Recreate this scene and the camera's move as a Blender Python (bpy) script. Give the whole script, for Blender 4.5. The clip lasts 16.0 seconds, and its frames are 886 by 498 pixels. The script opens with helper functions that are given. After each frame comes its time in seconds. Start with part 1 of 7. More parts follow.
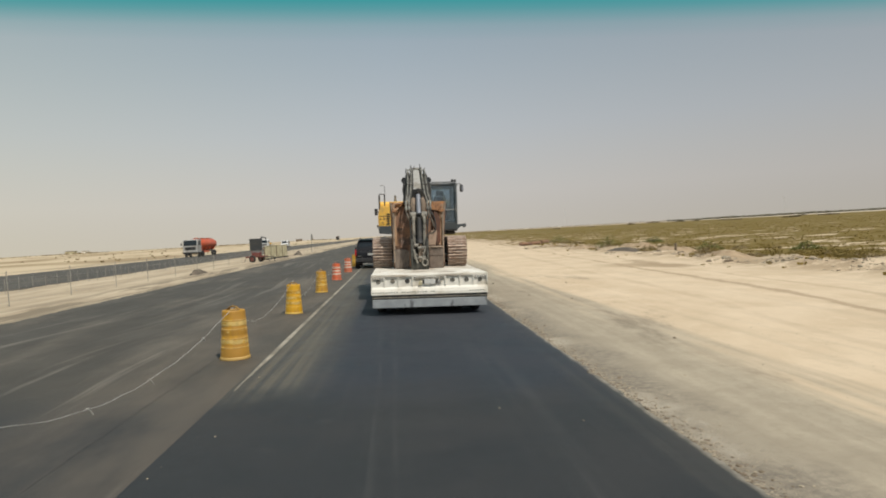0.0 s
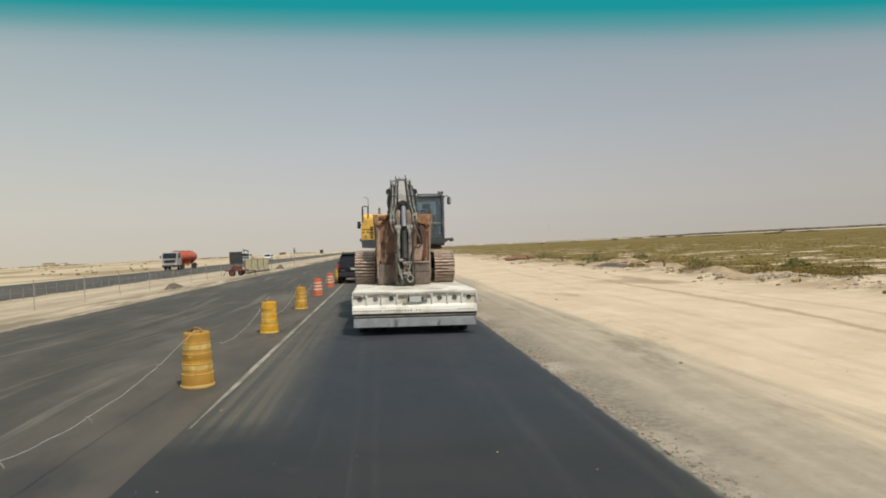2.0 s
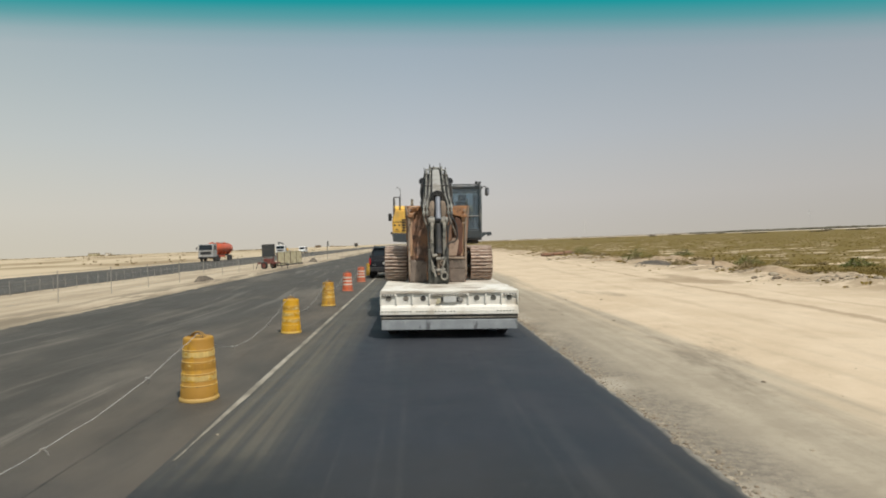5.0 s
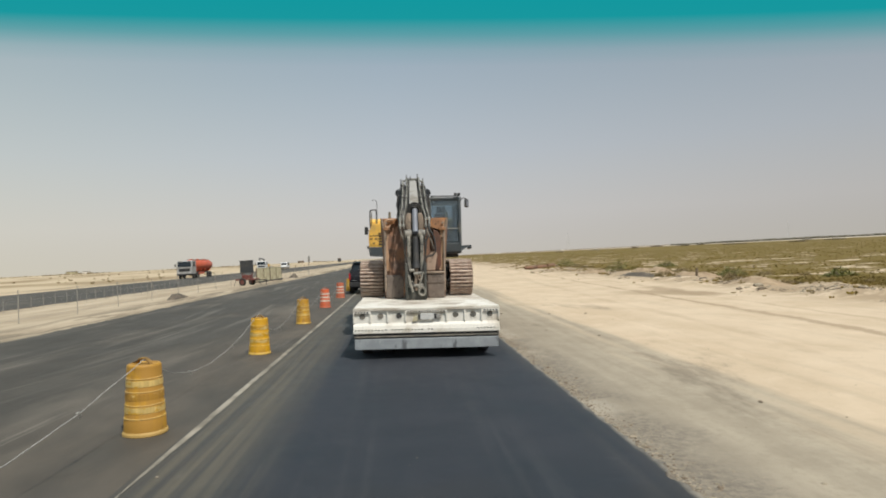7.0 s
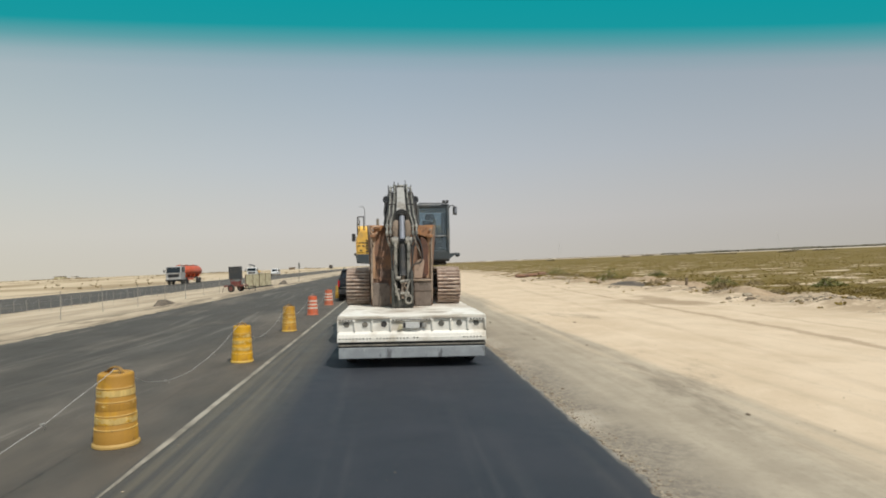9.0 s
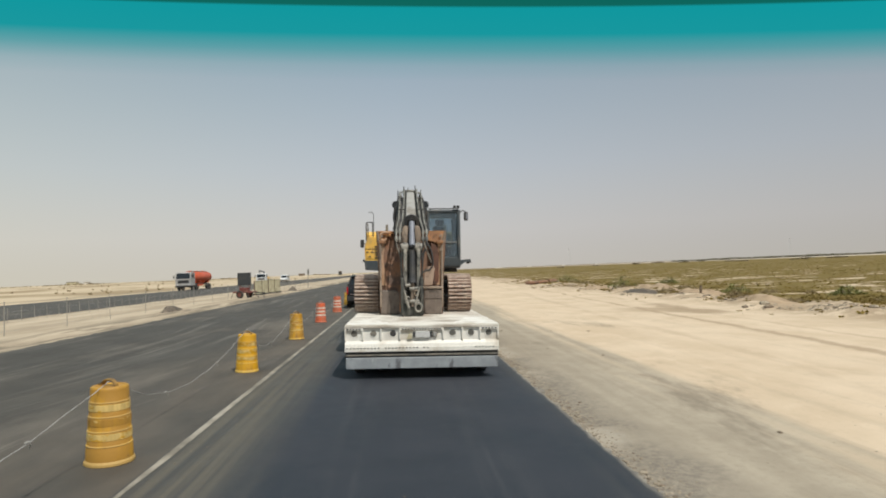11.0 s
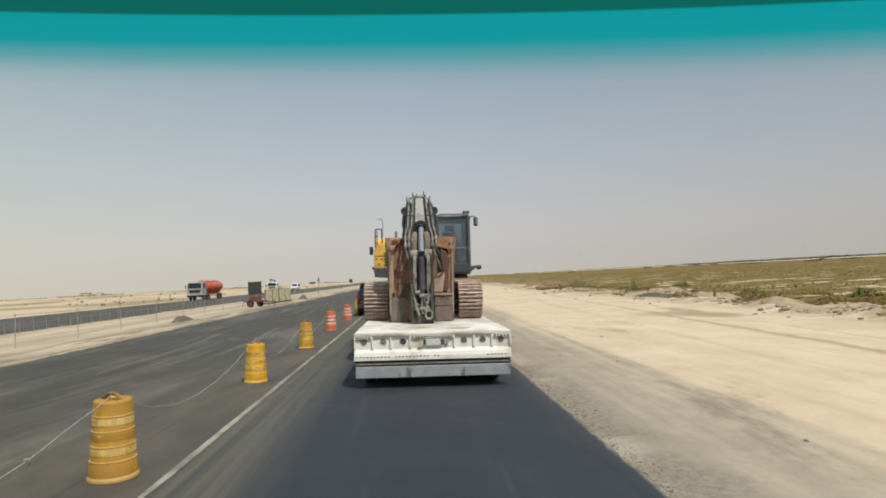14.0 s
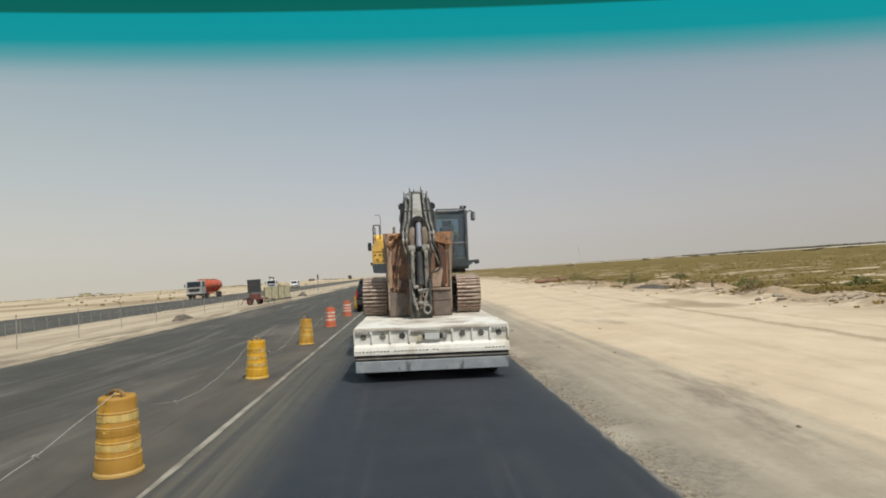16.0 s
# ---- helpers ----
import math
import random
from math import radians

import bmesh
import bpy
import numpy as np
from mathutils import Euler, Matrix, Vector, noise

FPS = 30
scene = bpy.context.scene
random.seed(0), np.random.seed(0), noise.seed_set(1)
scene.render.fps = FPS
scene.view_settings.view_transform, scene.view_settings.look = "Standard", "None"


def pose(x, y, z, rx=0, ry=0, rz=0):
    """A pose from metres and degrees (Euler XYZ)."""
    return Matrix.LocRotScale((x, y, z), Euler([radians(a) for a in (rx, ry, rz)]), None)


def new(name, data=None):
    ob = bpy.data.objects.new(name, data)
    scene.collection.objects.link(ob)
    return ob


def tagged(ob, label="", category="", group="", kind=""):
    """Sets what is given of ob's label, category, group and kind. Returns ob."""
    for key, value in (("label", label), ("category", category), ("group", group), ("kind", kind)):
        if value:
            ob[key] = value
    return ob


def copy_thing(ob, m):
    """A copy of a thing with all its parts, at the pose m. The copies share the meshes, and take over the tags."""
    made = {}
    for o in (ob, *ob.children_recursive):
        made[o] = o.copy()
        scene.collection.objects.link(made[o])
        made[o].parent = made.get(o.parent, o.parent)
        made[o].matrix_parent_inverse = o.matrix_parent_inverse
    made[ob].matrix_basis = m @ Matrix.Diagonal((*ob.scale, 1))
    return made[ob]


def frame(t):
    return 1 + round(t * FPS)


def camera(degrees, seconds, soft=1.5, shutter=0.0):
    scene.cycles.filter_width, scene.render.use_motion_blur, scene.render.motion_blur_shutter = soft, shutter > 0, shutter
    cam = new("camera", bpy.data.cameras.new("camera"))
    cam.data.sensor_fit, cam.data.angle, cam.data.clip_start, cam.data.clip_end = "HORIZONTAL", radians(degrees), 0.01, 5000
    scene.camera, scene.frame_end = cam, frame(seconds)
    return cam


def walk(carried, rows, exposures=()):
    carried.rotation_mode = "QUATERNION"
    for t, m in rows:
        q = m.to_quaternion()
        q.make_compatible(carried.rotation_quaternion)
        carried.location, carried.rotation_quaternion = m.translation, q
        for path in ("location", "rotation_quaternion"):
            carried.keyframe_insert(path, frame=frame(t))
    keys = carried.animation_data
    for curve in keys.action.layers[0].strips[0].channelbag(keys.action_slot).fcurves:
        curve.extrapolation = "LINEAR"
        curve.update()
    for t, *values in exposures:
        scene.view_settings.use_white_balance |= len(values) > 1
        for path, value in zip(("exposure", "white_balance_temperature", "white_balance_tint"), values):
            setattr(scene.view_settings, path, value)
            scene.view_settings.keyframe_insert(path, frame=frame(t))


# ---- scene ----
cam = camera(71.0, 16.0, soft=1.9)
PATH = [
    (0.0, pose(-0.786, -16.418, 2.174, 88.481, 3.233, -4.325)),
    (0.5, pose(-0.770, -16.214, 2.176, 88.166, 3.486, -4.626)),
    (1.0, pose(-0.775, -15.970, 2.177, 87.849, 3.904, -5.290)),
    (1.5, pose(-0.758, -15.634, 2.182, 88.444, 2.118, -5.663)),
    (2.0, pose(-0.761, -15.379, 2.185, 89.718, 2.856, -5.746)),
    (2.5, pose(-0.746, -15.144, 2.183, 90.411, 2.831, -4.241)),
    (3.0, pose(-0.739, -14.881, 2.183, 88.055, 0.501, -2.292)),
    (3.5, pose(-0.728, -14.640, 2.184, 87.628, 2.144, -2.720)),
    (4.0, pose(-0.722, -14.333, 2.189, 88.945, 2.072, -2.760)),
    (6.5, pose(-0.583, -13.313, 2.179, 89.750, 2.688, -2.503)),
    (7.0, pose(-0.509, -13.135, 2.174, 90.578, 2.860, -4.104)),
    (7.5, pose(-0.446, -13.061, 2.180, 91.054, 2.660, -3.473)),
    (8.0, pose(-0.402, -13.112, 2.175, 90.962, 2.646, -4.446)),
    (8.5, pose(-0.357, -13.020, 2.176, 91.662, 2.537, -4.229)),
    (9.0, pose(-0.377, -12.971, 2.174, 91.240, 2.437, -4.857)),
    (11.5, pose(-0.384, -12.412, 2.186, 91.965, 2.391, -3.806)),
    (12.0, pose(-0.410, -12.361, 2.187, 91.894, 3.591, -4.777)),
    (12.5, pose(-0.414, -12.357, 2.188, 92.585, 3.179, -4.620)),
    (13.0, pose(-0.388, -12.357, 2.185, 92.157, 3.088, -4.664)),
    (13.5, pose(-0.369, -12.349, 2.184, 92.183, 2.003, -4.166)),
    (14.0, pose(-0.362, -12.296, 2.181, 92.524, 3.045, -3.054)),
    (14.5, pose(-0.363, -12.273, 2.181, 91.627, 3.583, -5.043)),
    (15.0, pose(-0.354, -12.278, 2.180, 91.902, 1.888, -3.801)),
    (15.5, pose(-0.357, -12.252, 2.174, 92.051, 3.266, -3.655)),
    (16.0, pose(-0.341, -12.415, 2.170, 92.061, 3.915, -3.136)),
]
walk(cam, PATH, [(0.0, -0.07, 6720, 10), (4.0, -0.05, 6700, 10), (6.5, 0.0, 6520, 10), (13.0, 0.0, 6500, 10), (14.5, -0.02, 6500, 10), (16.0, -0.08, 6480, 10)])

# ---- world and sun ----
CROSSFALL = 0.032          # the carriageway falls to its right by this slope
SUN_WAY = Vector((-0.34, 0.52, -1.0)).normalized()


def build_world():
    w = bpy.data.worlds.new("hazy_sky")
    w.use_nodes = True
    nt = w.node_tree
    nt.nodes.clear()
    N, L = nt.nodes.new, nt.links.new

    def m(op, a, b=None):
        n = N("ShaderNodeMath")
        n.operation = op
        for i, v in enumerate((a, b)):
            if v is None:
                continue
            if isinstance(v, (int, float)):
                n.inputs[i].default_value = v
            else:
                L(v, n.inputs[i])
        return n.outputs[0]

    def dot(v, axis):
        n = N("ShaderNodeVectorMath")
        n.operation = "DOT_PRODUCT"
        L(v, n.inputs[0])
        n.inputs[1].default_value = axis
        return n.outputs["Value"]

    def ramp(f, stops):
        n = N("ShaderNodeValToRGB")
        L(f, n.inputs[0])
        e = n.color_ramp.elements
        e[0].position, e[0].color = stops[0][0], (*stops[0][1], 1)
        e[1].position, e[1].color = stops[-1][0], (*stops[-1][1], 1)
        for p, c in stops[1:-1]:
            k = e.new(p)
            k.color = (*c, 1)
        return n.outputs[0]

    def mix(f, a, b):
        n = N("ShaderNodeMix")
        n.data_type = "RGBA"
        for s, v in ((n.inputs[0], f), (n.inputs[6], a), (n.inputs[7], b)):
            if isinstance(v, (int, float)):
                s.default_value = v
            elif isinstance(v, tuple):
                s.default_value = (*v, 1)
            else:
                L(v, s)
        return n.outputs[2]

    d = N("ShaderNodeTexCoord").outputs["Generated"]
    up = dot(d, (0, 0, 1))
    # dusty air: beige along the horizon, blue-grey higher up
    haze = ramp(m("MAXIMUM", up, 0.0), [(0.0, (0.70, 0.665, 0.605)), (0.06, (0.690, 0.677, 0.662)), (0.16, (0.562, 0.606, 0.656)),
                                        (0.30, (0.388, 0.481, 0.558)), (0.42, (0.30, 0.405, 0.472)), (1.0, (0.26, 0.36, 0.47))])
    sky = N("ShaderNodeTexSky")
    sky.sky_type = "NISHITA"
    sky.sun_disc = False
    sky.sun_elevation = math.asin(-SUN_WAY.z)
    sky.sun_rotation = math.atan2(-SUN_WAY.x, -SUN_WAY.y)
    sky.dust_density, sky.air_density = 6.0, 1.5
    scaled = N("ShaderNodeVectorMath")
    scaled.operation = "SCALE"
    L(sky.outputs[0], scaled.inputs[0])
    scaled.inputs[3].default_value = 0.08
    east = m("MULTIPLY_ADD", dot(d, (1, 0, 0)), -0.13)
    east.node.inputs[2].default_value = 1.0
    side = N("ShaderNodeVectorMath")
    side.operation = "SCALE"
    L(mix(0.80, scaled.outputs[0], haze), side.inputs[0])
    L(m("SUBTRACT", east, m("MULTIPLY", m("MAXIMUM", dot(d, (1, 0, 0)), 0.0), 0.14)), side.inputs[3])
    # dust makes the air a touch yellower to the west
    warm = N("ShaderNodeVectorMath")
    warm.operation = "MULTIPLY"
    L(side.outputs[0], warm.inputs[0])
    warm.inputs[1].default_value = (1.0, 0.99, 0.88)
    air = mix(m("MULTIPLY", m("MAXIMUM", dot(d, (-1, 0, 0)), 0.0), 1.3), side.outputs[0], warm.outputs[0])
    # the tinted strip along the top of the windscreen, through which the upper sky is seen
    ahead = m("MAXIMUM", dot(d, (0.07, 0.9975, 0.0)), 0.08)
    across = m("DIVIDE", dot(d, (0.9975, -0.07, 0.0)), ahead)
    rise = m("SUBTRACT", m("DIVIDE", dot(d, (0.046, 0.0, 0.9989)), ahead), m("MULTIPLY", m("MULTIPLY", across, across), 0.028))
    strip = ramp(rise, [(0.0, (0, 0, 0)), (0.309, (0, 0, 0)), (0.334, (0.17, 0.17, 0.17)), (0.360, (0.66, 0.66, 0.66)), (0.386, (0.97, 0.97, 0.97)), (0.50, (1, 1, 1)), (0.60, (0, 0, 0)), (1.0, (0, 0, 0))])
    glass = ramp(rise, [(0.0, (0.0, 0.30, 0.34)), (0.430, (0.0, 0.31, 0.34)), (0.433, (0.0, 0.125, 0.10)), (1.0, (0.0, 0.11, 0.09))])
    seen = mix(strip, air, glass)
    bg = N("ShaderNodeBackground")
    L(seen, bg.inputs[0])
    bg.inputs[1].default_value = 1.0
    out = N("ShaderNodeOutputWorld")
    L(bg.outputs[0], out.inputs[0])
    scene.world = w


build_world()
sun_data = bpy.data.lights.new("sun", "SUN")
sun_data.energy, sun_data.angle, sun_data.color = 3.6, radians(0.8), (1.0, 0.955, 0.88)
sun = new("sun", sun_data)
sun.matrix_world = Matrix.Translation((0, 0, 60)) @ SUN_WAY.to_track_quat("-Z", "Y").to_matrix().to_4x4()


# ---- materials ----
class Nodes:
    """A small wrapper to write node materials in few lines."""

    def __init__(self, name):
        self.mat = bpy.data.materials.new(name)
        self.mat.use_nodes = True
        self.nt = self.mat.node_tree
        self.bsdf = self.nt.nodes["Principled BSDF"]
        self.coord = self.nt.nodes.new("ShaderNodeTexCoord").outputs["Object"]
        self.place = self.nt.nodes.new("ShaderNodeNewGeometry").outputs["Position"]

    def put(self, socket, v):
        if isinstance(v, (int, float)):
            socket.default_value = v
        elif isinstance(v, tuple):
            socket.default_value = (*v, 1) if len(v) == 3 and len(socket.default_value) == 4 else v
        else:
            self.nt.links.new(v, socket)

    def math(self, op, a, b=0.0, clamp=False):
        n = self.nt.nodes.new("ShaderNodeMath")
        n.operation, n.use_clamp = op, clamp
        self.put(n.inputs[0], a)
        self.put(n.inputs[1], b)
        return n.outputs[0]

    def span(self, v, a, b, c=0.0, d=1.0):
        n = self.nt.nodes.new("ShaderNodeMapRange")
        n.interpolation_type = "SMOOTHSTEP"
        for i, k in enumerate((v, a, b, c, d)):
            self.put(n.inputs[i], k)
        return n.outputs[0]

    def axis(self, i, vec=None):
        n = self.nt.nodes.new("ShaderNodeSeparateXYZ")
        self.put(n.inputs[0], vec or self.place)
        return n.outputs[i]

    def noise(self, scale, detail=4.0, stretch=None, vec=None, rough=0.55):
        v = vec or self.place
        if stretch:
            k = self.nt.nodes.new("ShaderNodeMapping")
            self.put(k.inputs[0], v)
            k.inputs["Scale"].default_value = stretch
            v = k.outputs[0]
        n = self.nt.nodes.new("ShaderNodeTexNoise")
        self.put(n.inputs["Vector"], v)
        n.inputs["Scale"].default_value, n.inputs["Detail"].default_value, n.inputs["Roughness"].default_value = scale, detail, rough
        return n.outputs[0]

    def mix(self, f, a, b):
        n = self.nt.nodes.new("ShaderNodeMix")
        n.data_type = "RGBA"
        self.put(n.inputs[0], f)
        self.put(n.inputs[6], a)
        self.put(n.inputs[7], b)
        return n.outputs[2]

    def bump(self, h, strength, distance):
        n = self.nt.nodes.new("ShaderNodeBump")
        self.put(n.inputs["Height"], h)
        n.inputs["Strength"].default_value, n.inputs["Distance"].default_value = strength, distance
        self.nt.links.new(n.outputs[0], self.bsdf.inputs["Normal"])

    def done(self, colour, rough, metal=0.0, spec=0.5):
        self.put(self.bsdf.inputs["Base Color"], colour)
        self.put(self.bsdf.inputs["Roughness"], rough)
        self.put(self.bsdf.inputs["Metallic"], metal)
        self.put(self.bsdf.inputs["Specular IOR Level"], spec)
        return self.mat


def worn(name, base, dirt, amount=0.35, scale=3.0, rough=0.6, metal=0.0, fine=40.0, bump=0.15, spec=0.5):
    """Paint, metal or plastic with dirt in patches and fine grain."""
    k = Nodes(name)
    big = k.noise(scale, 6.0, vec=k.coord)
    small = k.noise(fine, 3.0, vec=k.coord)
    f = k.span(k.math("ADD", k.math("MULTIPLY", big, 0.75), k.math("MULTIPLY", small, 0.25)), 0.62 - amount * 0.5, 0.80 - amount * 0.35)
    light = k.mix(k.span(small, 0.3, 0.7), tuple(c * 0.88 for c in base), tuple(min(1.0, c * 1.06) for c in base))
    k.bump(k.math("ADD", big, k.math("MULTIPLY", small, 0.3)), bump, 0.01)
    return k.done(k.mix(f, light, dirt), k.span(big, 0.3, 0.7, rough - 0.08, min(1.0, rough + 0.12)), metal, spec)


def ground_material():
    k = Nodes("desert_ground")
    x, y = k.axis(0), k.axis(1)
    far = k.noise(0.035, 4.0)
    mid = k.noise(0.35, 5.0)
    fine = k.noise(9.0, 4.0)
    grit = k.noise(70.0, 2.0)
    streak = k.noise(1.0, 5.0, stretch=(0.9, 0.05, 1.0), rough=0.6)
    streak_b = k.noise(1.0, 4.0, stretch=(3.2, 0.10, 1.0), rough=0.6)
    sand = k.mix(k.span(mid, 0.3, 0.7), (0.570, 0.446, 0.307), (0.660, 0.530, 0.381))
    sand = k.mix(k.math("MULTIPLY", k.span(k.math('ADD', k.math('MULTIPLY', streak, 0.6), k.math('MULTIPLY', k.noise(0.9, 6.0, stretch=(1.0, 0.45, 1.0), rough=0.65), 0.4)), 0.50, 0.66), 0.14), sand, (0.45, 0.355, 0.24))
    sand = k.mix(k.math("MULTIPLY", k.span(fine, 0.58, 0.72), 0.25), sand, (0.42, 0.33, 0.22))
    mottle = k.noise(1.8, 9.0, stretch=(1.0, 0.6, 1.0), rough=0.72)
    sand = k.mix(k.span(mottle, 0.50, 0.66, 0.0, 0.30), sand, (0.46, 0.365, 0.25))
    sand = k.mix(k.span(mottle, 0.46, 0.34, 0.0, 0.30), sand, (0.73, 0.60, 0.45))
    # packed grey shoulder beside the carriageway
    wobble = k.math("ADD", x, k.math("MULTIPLY", k.math("SUBTRACT", streak, 0.5), 4.5))
    on_shoulder = k.math("MULTIPLY", k.span(wobble, 4.3, 5.6, 1.0, 0.0), k.span(x, 1.0, 1.8))
    packed = k.mix(k.span(k.math('ADD', k.math('MULTIPLY', streak_b, 0.5), k.math('MULTIPLY', k.noise(1.4, 6.0, rough=0.65), 0.5)), 0.34, 0.66), (0.300, 0.257, 0.194), (0.415, 0.359, 0.272))
    packed = k.mix(k.span(wobble, 2.4, 4.6, 0.50, 0.0), packed, (0.262, 0.231, 0.182))
    packed = k.mix(k.math("MULTIPLY", k.span(fine, 0.48, 0.70), 0.30), packed, (0.25, 0.215, 0.160))
    packed = k.mix(k.math("MULTIPLY", k.span(grit, 0.64, 0.72), 0.55), packed, (0.13, 0.115, 0.10))
    colour = k.mix(k.math("MULTIPLY", on_shoulder, 0.92), sand, packed)
    # dark crumbs and rubble close to the asphalt
    crumb = k.math("MULTIPLY", k.span(k.math("ADD", x, k.math("MULTIPLY", k.math("SUBTRACT", k.noise(0.8, 5.0), 0.5), 1.6)), 2.4, 3.1, 1.0, 0.0), k.span(x, 1.0, 1.8))
    where = k.noise(0.45, 4.0, stretch=(1.0, 0.8, 1.0))
    colour = k.mix(k.math("MULTIPLY", k.math("MULTIPLY", crumb, k.span(where, 0.42, 0.52)), k.span(k.noise(9.0, 5.0, rough=0.65), 0.35, 0.62, 0.10, 0.60)), colour, (0.150, 0.132, 0.112))
    chalk = k.math("MULTIPLY", k.span(where, 0.50, 0.42), k.span(k.math("ADD", x, k.math("MULTIPLY", k.math("SUBTRACT", k.noise(1.7, 5.0, rough=0.65), 0.5), 0.9)), 2.35, 2.6, 1.0, 0.0))
    colour = k.mix(k.math("MULTIPLY", k.math("MULTIPLY", chalk, k.span(x, 1.0, 1.8)), 0.45), colour, (0.48, 0.425, 0.345))
    # trodden median
    median = k.math("MULTIPLY", k.span(x, -10.0, -12.2), k.span(x, -22.0, -20.5))
    trodden = k.mix(k.span(k.math("ADD", k.math("MULTIPLY", streak, 0.5), k.math("MULTIPLY", k.noise(0.5, 6.0, stretch=(1.0, 0.4, 1.0), rough=0.65), 0.5)), 0.40, 0.60), (0.50, 0.42, 0.305), (0.34, 0.275, 0.195))
    colour = k.mix(k.math("MULTIPLY", median, 0.8), colour, trodden)
    verge = k.math("MULTIPLY", k.span(x, -14.4, -12.6), k.math("MULTIPLY", median, k.span(k.noise(1.0, 5.0, stretch=(1.3, 0.12, 1.0), rough=0.66), 0.43, 0.54)))
    colour = k.mix(k.math("MULTIPLY", verge, 0.75), colour, (0.17, 0.140, 0.10))
    # wheel ruts of the haul track
    rut = k.math("MULTIPLY", k.span(k.noise(1.0, 3.0, stretch=(1.6, 0.025, 1.0)), 0.56, 0.66), k.span(x, 4.0, 6.0))
    colour = k.mix(k.math("MULTIPLY", rut, 0.14), colour, (0.33, 0.27, 0.195))
    # two long tyre tracks across the sand and damp-looking stains near the lane
    drift = k.math("MULTIPLY", k.math("SUBTRACT", k.noise(0.05, 3.0, stretch=(0.0, 1.0, 0.0)), 0.5), 2.6)
    bow = k.math("ADD", k.math("SUBTRACT", x, k.math("MULTIPLY", y, 0.06)), drift)
    ragged = k.math("ADD", bow, k.math("MULTIPLY", k.math("SUBTRACT", k.noise(1.6, 6.0, rough=0.68), 0.5), 0.5))
    for at, wide, much in ((11.3, 0.26, 0.62), (13.2, 0.20, 0.36), (8.3, 0.30, 0.22)):
        line = k.math("MULTIPLY", k.span(k.math("ABSOLUTE", k.math("SUBTRACT", ragged, at)), wide * 0.3, wide, 1.0, 0.0), k.span(k.noise(0.3, 5.0), 0.34, 0.56))
        colour = k.mix(k.math("MULTIPLY", line, much), colour, (0.33, 0.240, 0.155))
    stain = k.math("MULTIPLY", k.span(k.noise(0.30, 8.0, stretch=(1.0, 0.40, 1.0), rough=0.70), 0.56, 0.66), k.math("MULTIPLY", k.span(x, 2.2, 3.4), k.span(x, 6.5, 10.0, 1.0, 0.0)))
    wisp = k.span(k.noise(1.5, 9.0, stretch=(1.0, 0.22, 1.0), rough=0.72), 0.40, 0.58)
    colour = k.mix(k.math("MULTIPLY", k.math("MULTIPLY", stain, wisp), 0.55), colour, (0.165, 0.135, 0.10))
    # grey spoil lying near the scrub
    spoil = k.math("MULTIPLY", k.span(k.noise(0.16, 5.0, stretch=(1.0, 0.5, 1.0)), 0.56, 0.64), k.math("MULTIPLY", k.span(x, 10.0, 14.0), k.span(x, 24.0, 30.0, 1.0, 0.0)))
    rubble = k.math("MULTIPLY", k.math("MULTIPLY", k.span(x, 15.5, 18.0), k.span(x, 21.0, 24.0, 1.0, 0.0)), k.span(k.noise(0.8, 8.0, rough=0.74), 0.40, 0.53))
    spoil = k.math("MAXIMUM", spoil, k.math("MULTIPLY", rubble, 0.95))
    colour = k.mix(k.math("MULTIPLY", spoil, 0.7), colour, (0.305, 0.222, 0.138))
    # dry olive scrub with bare gaps
    edge = k.math("ADD", x, k.math("MULTIPLY", k.math("SUBTRACT", far, 0.5), 9.0))
    bare = k.noise(0.20, 7.0, stretch=(0.8, 1.0, 1.0), rough=0.68)
    scrub_far = k.span(x, 30.0, 90.0, 0.0, 0.06)
    cover = k.math("MULTIPLY", k.span(edge, 19.0, 22.5), k.span(k.math("SUBTRACT", bare, scrub_far), 0.605, 0.53))
    end = k.math("ADD", k.math("MULTIPLY", y, 0.35), x)
    cover = k.math("MULTIPLY", cover, k.span(end, 560.0, 700.0, 1.0, 0.0))
    scrub = k.mix(k.span(k.noise(1.3, 5.0), 0.35, 0.65), (0.145, 0.102, 0.027), (0.195, 0.140, 0.042))
    colour = k.mix(cover, colour, scrub)
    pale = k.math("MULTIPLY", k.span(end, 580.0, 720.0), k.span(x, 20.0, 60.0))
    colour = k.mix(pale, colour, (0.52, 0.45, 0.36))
    # stony desert on the other side
    west = k.span(x, -41.0, -38.0, 1.0, 0.0)
    stony = k.mix(k.span(k.noise(0.05, 6.0, stretch=(1.0, 0.35, 1.0)), 0.45, 0.62), (0.55, 0.445, 0.305), (0.33, 0.25, 0.15))
    colour = k.mix(west, colour, stony)
    lumps = k.math("MULTIPLY", k.math("MULTIPLY", k.noise(16.0, 5.0, rough=0.66), k.span(x, 2.3, 3.4, 2.2, 0.0)), k.span(x, 1.0, 1.8))
    k.bump(k.math("ADD", k.math("ADD", k.math("MULTIPLY", fine, 0.6), lumps), k.math("ADD", k.math("MULTIPLY", grit, 0.25), k.math("MULTIPLY", streak_b, 0.2))), 0.5, 0.04)
    return k.done(colour, 0.95, 0.0, 0.2)


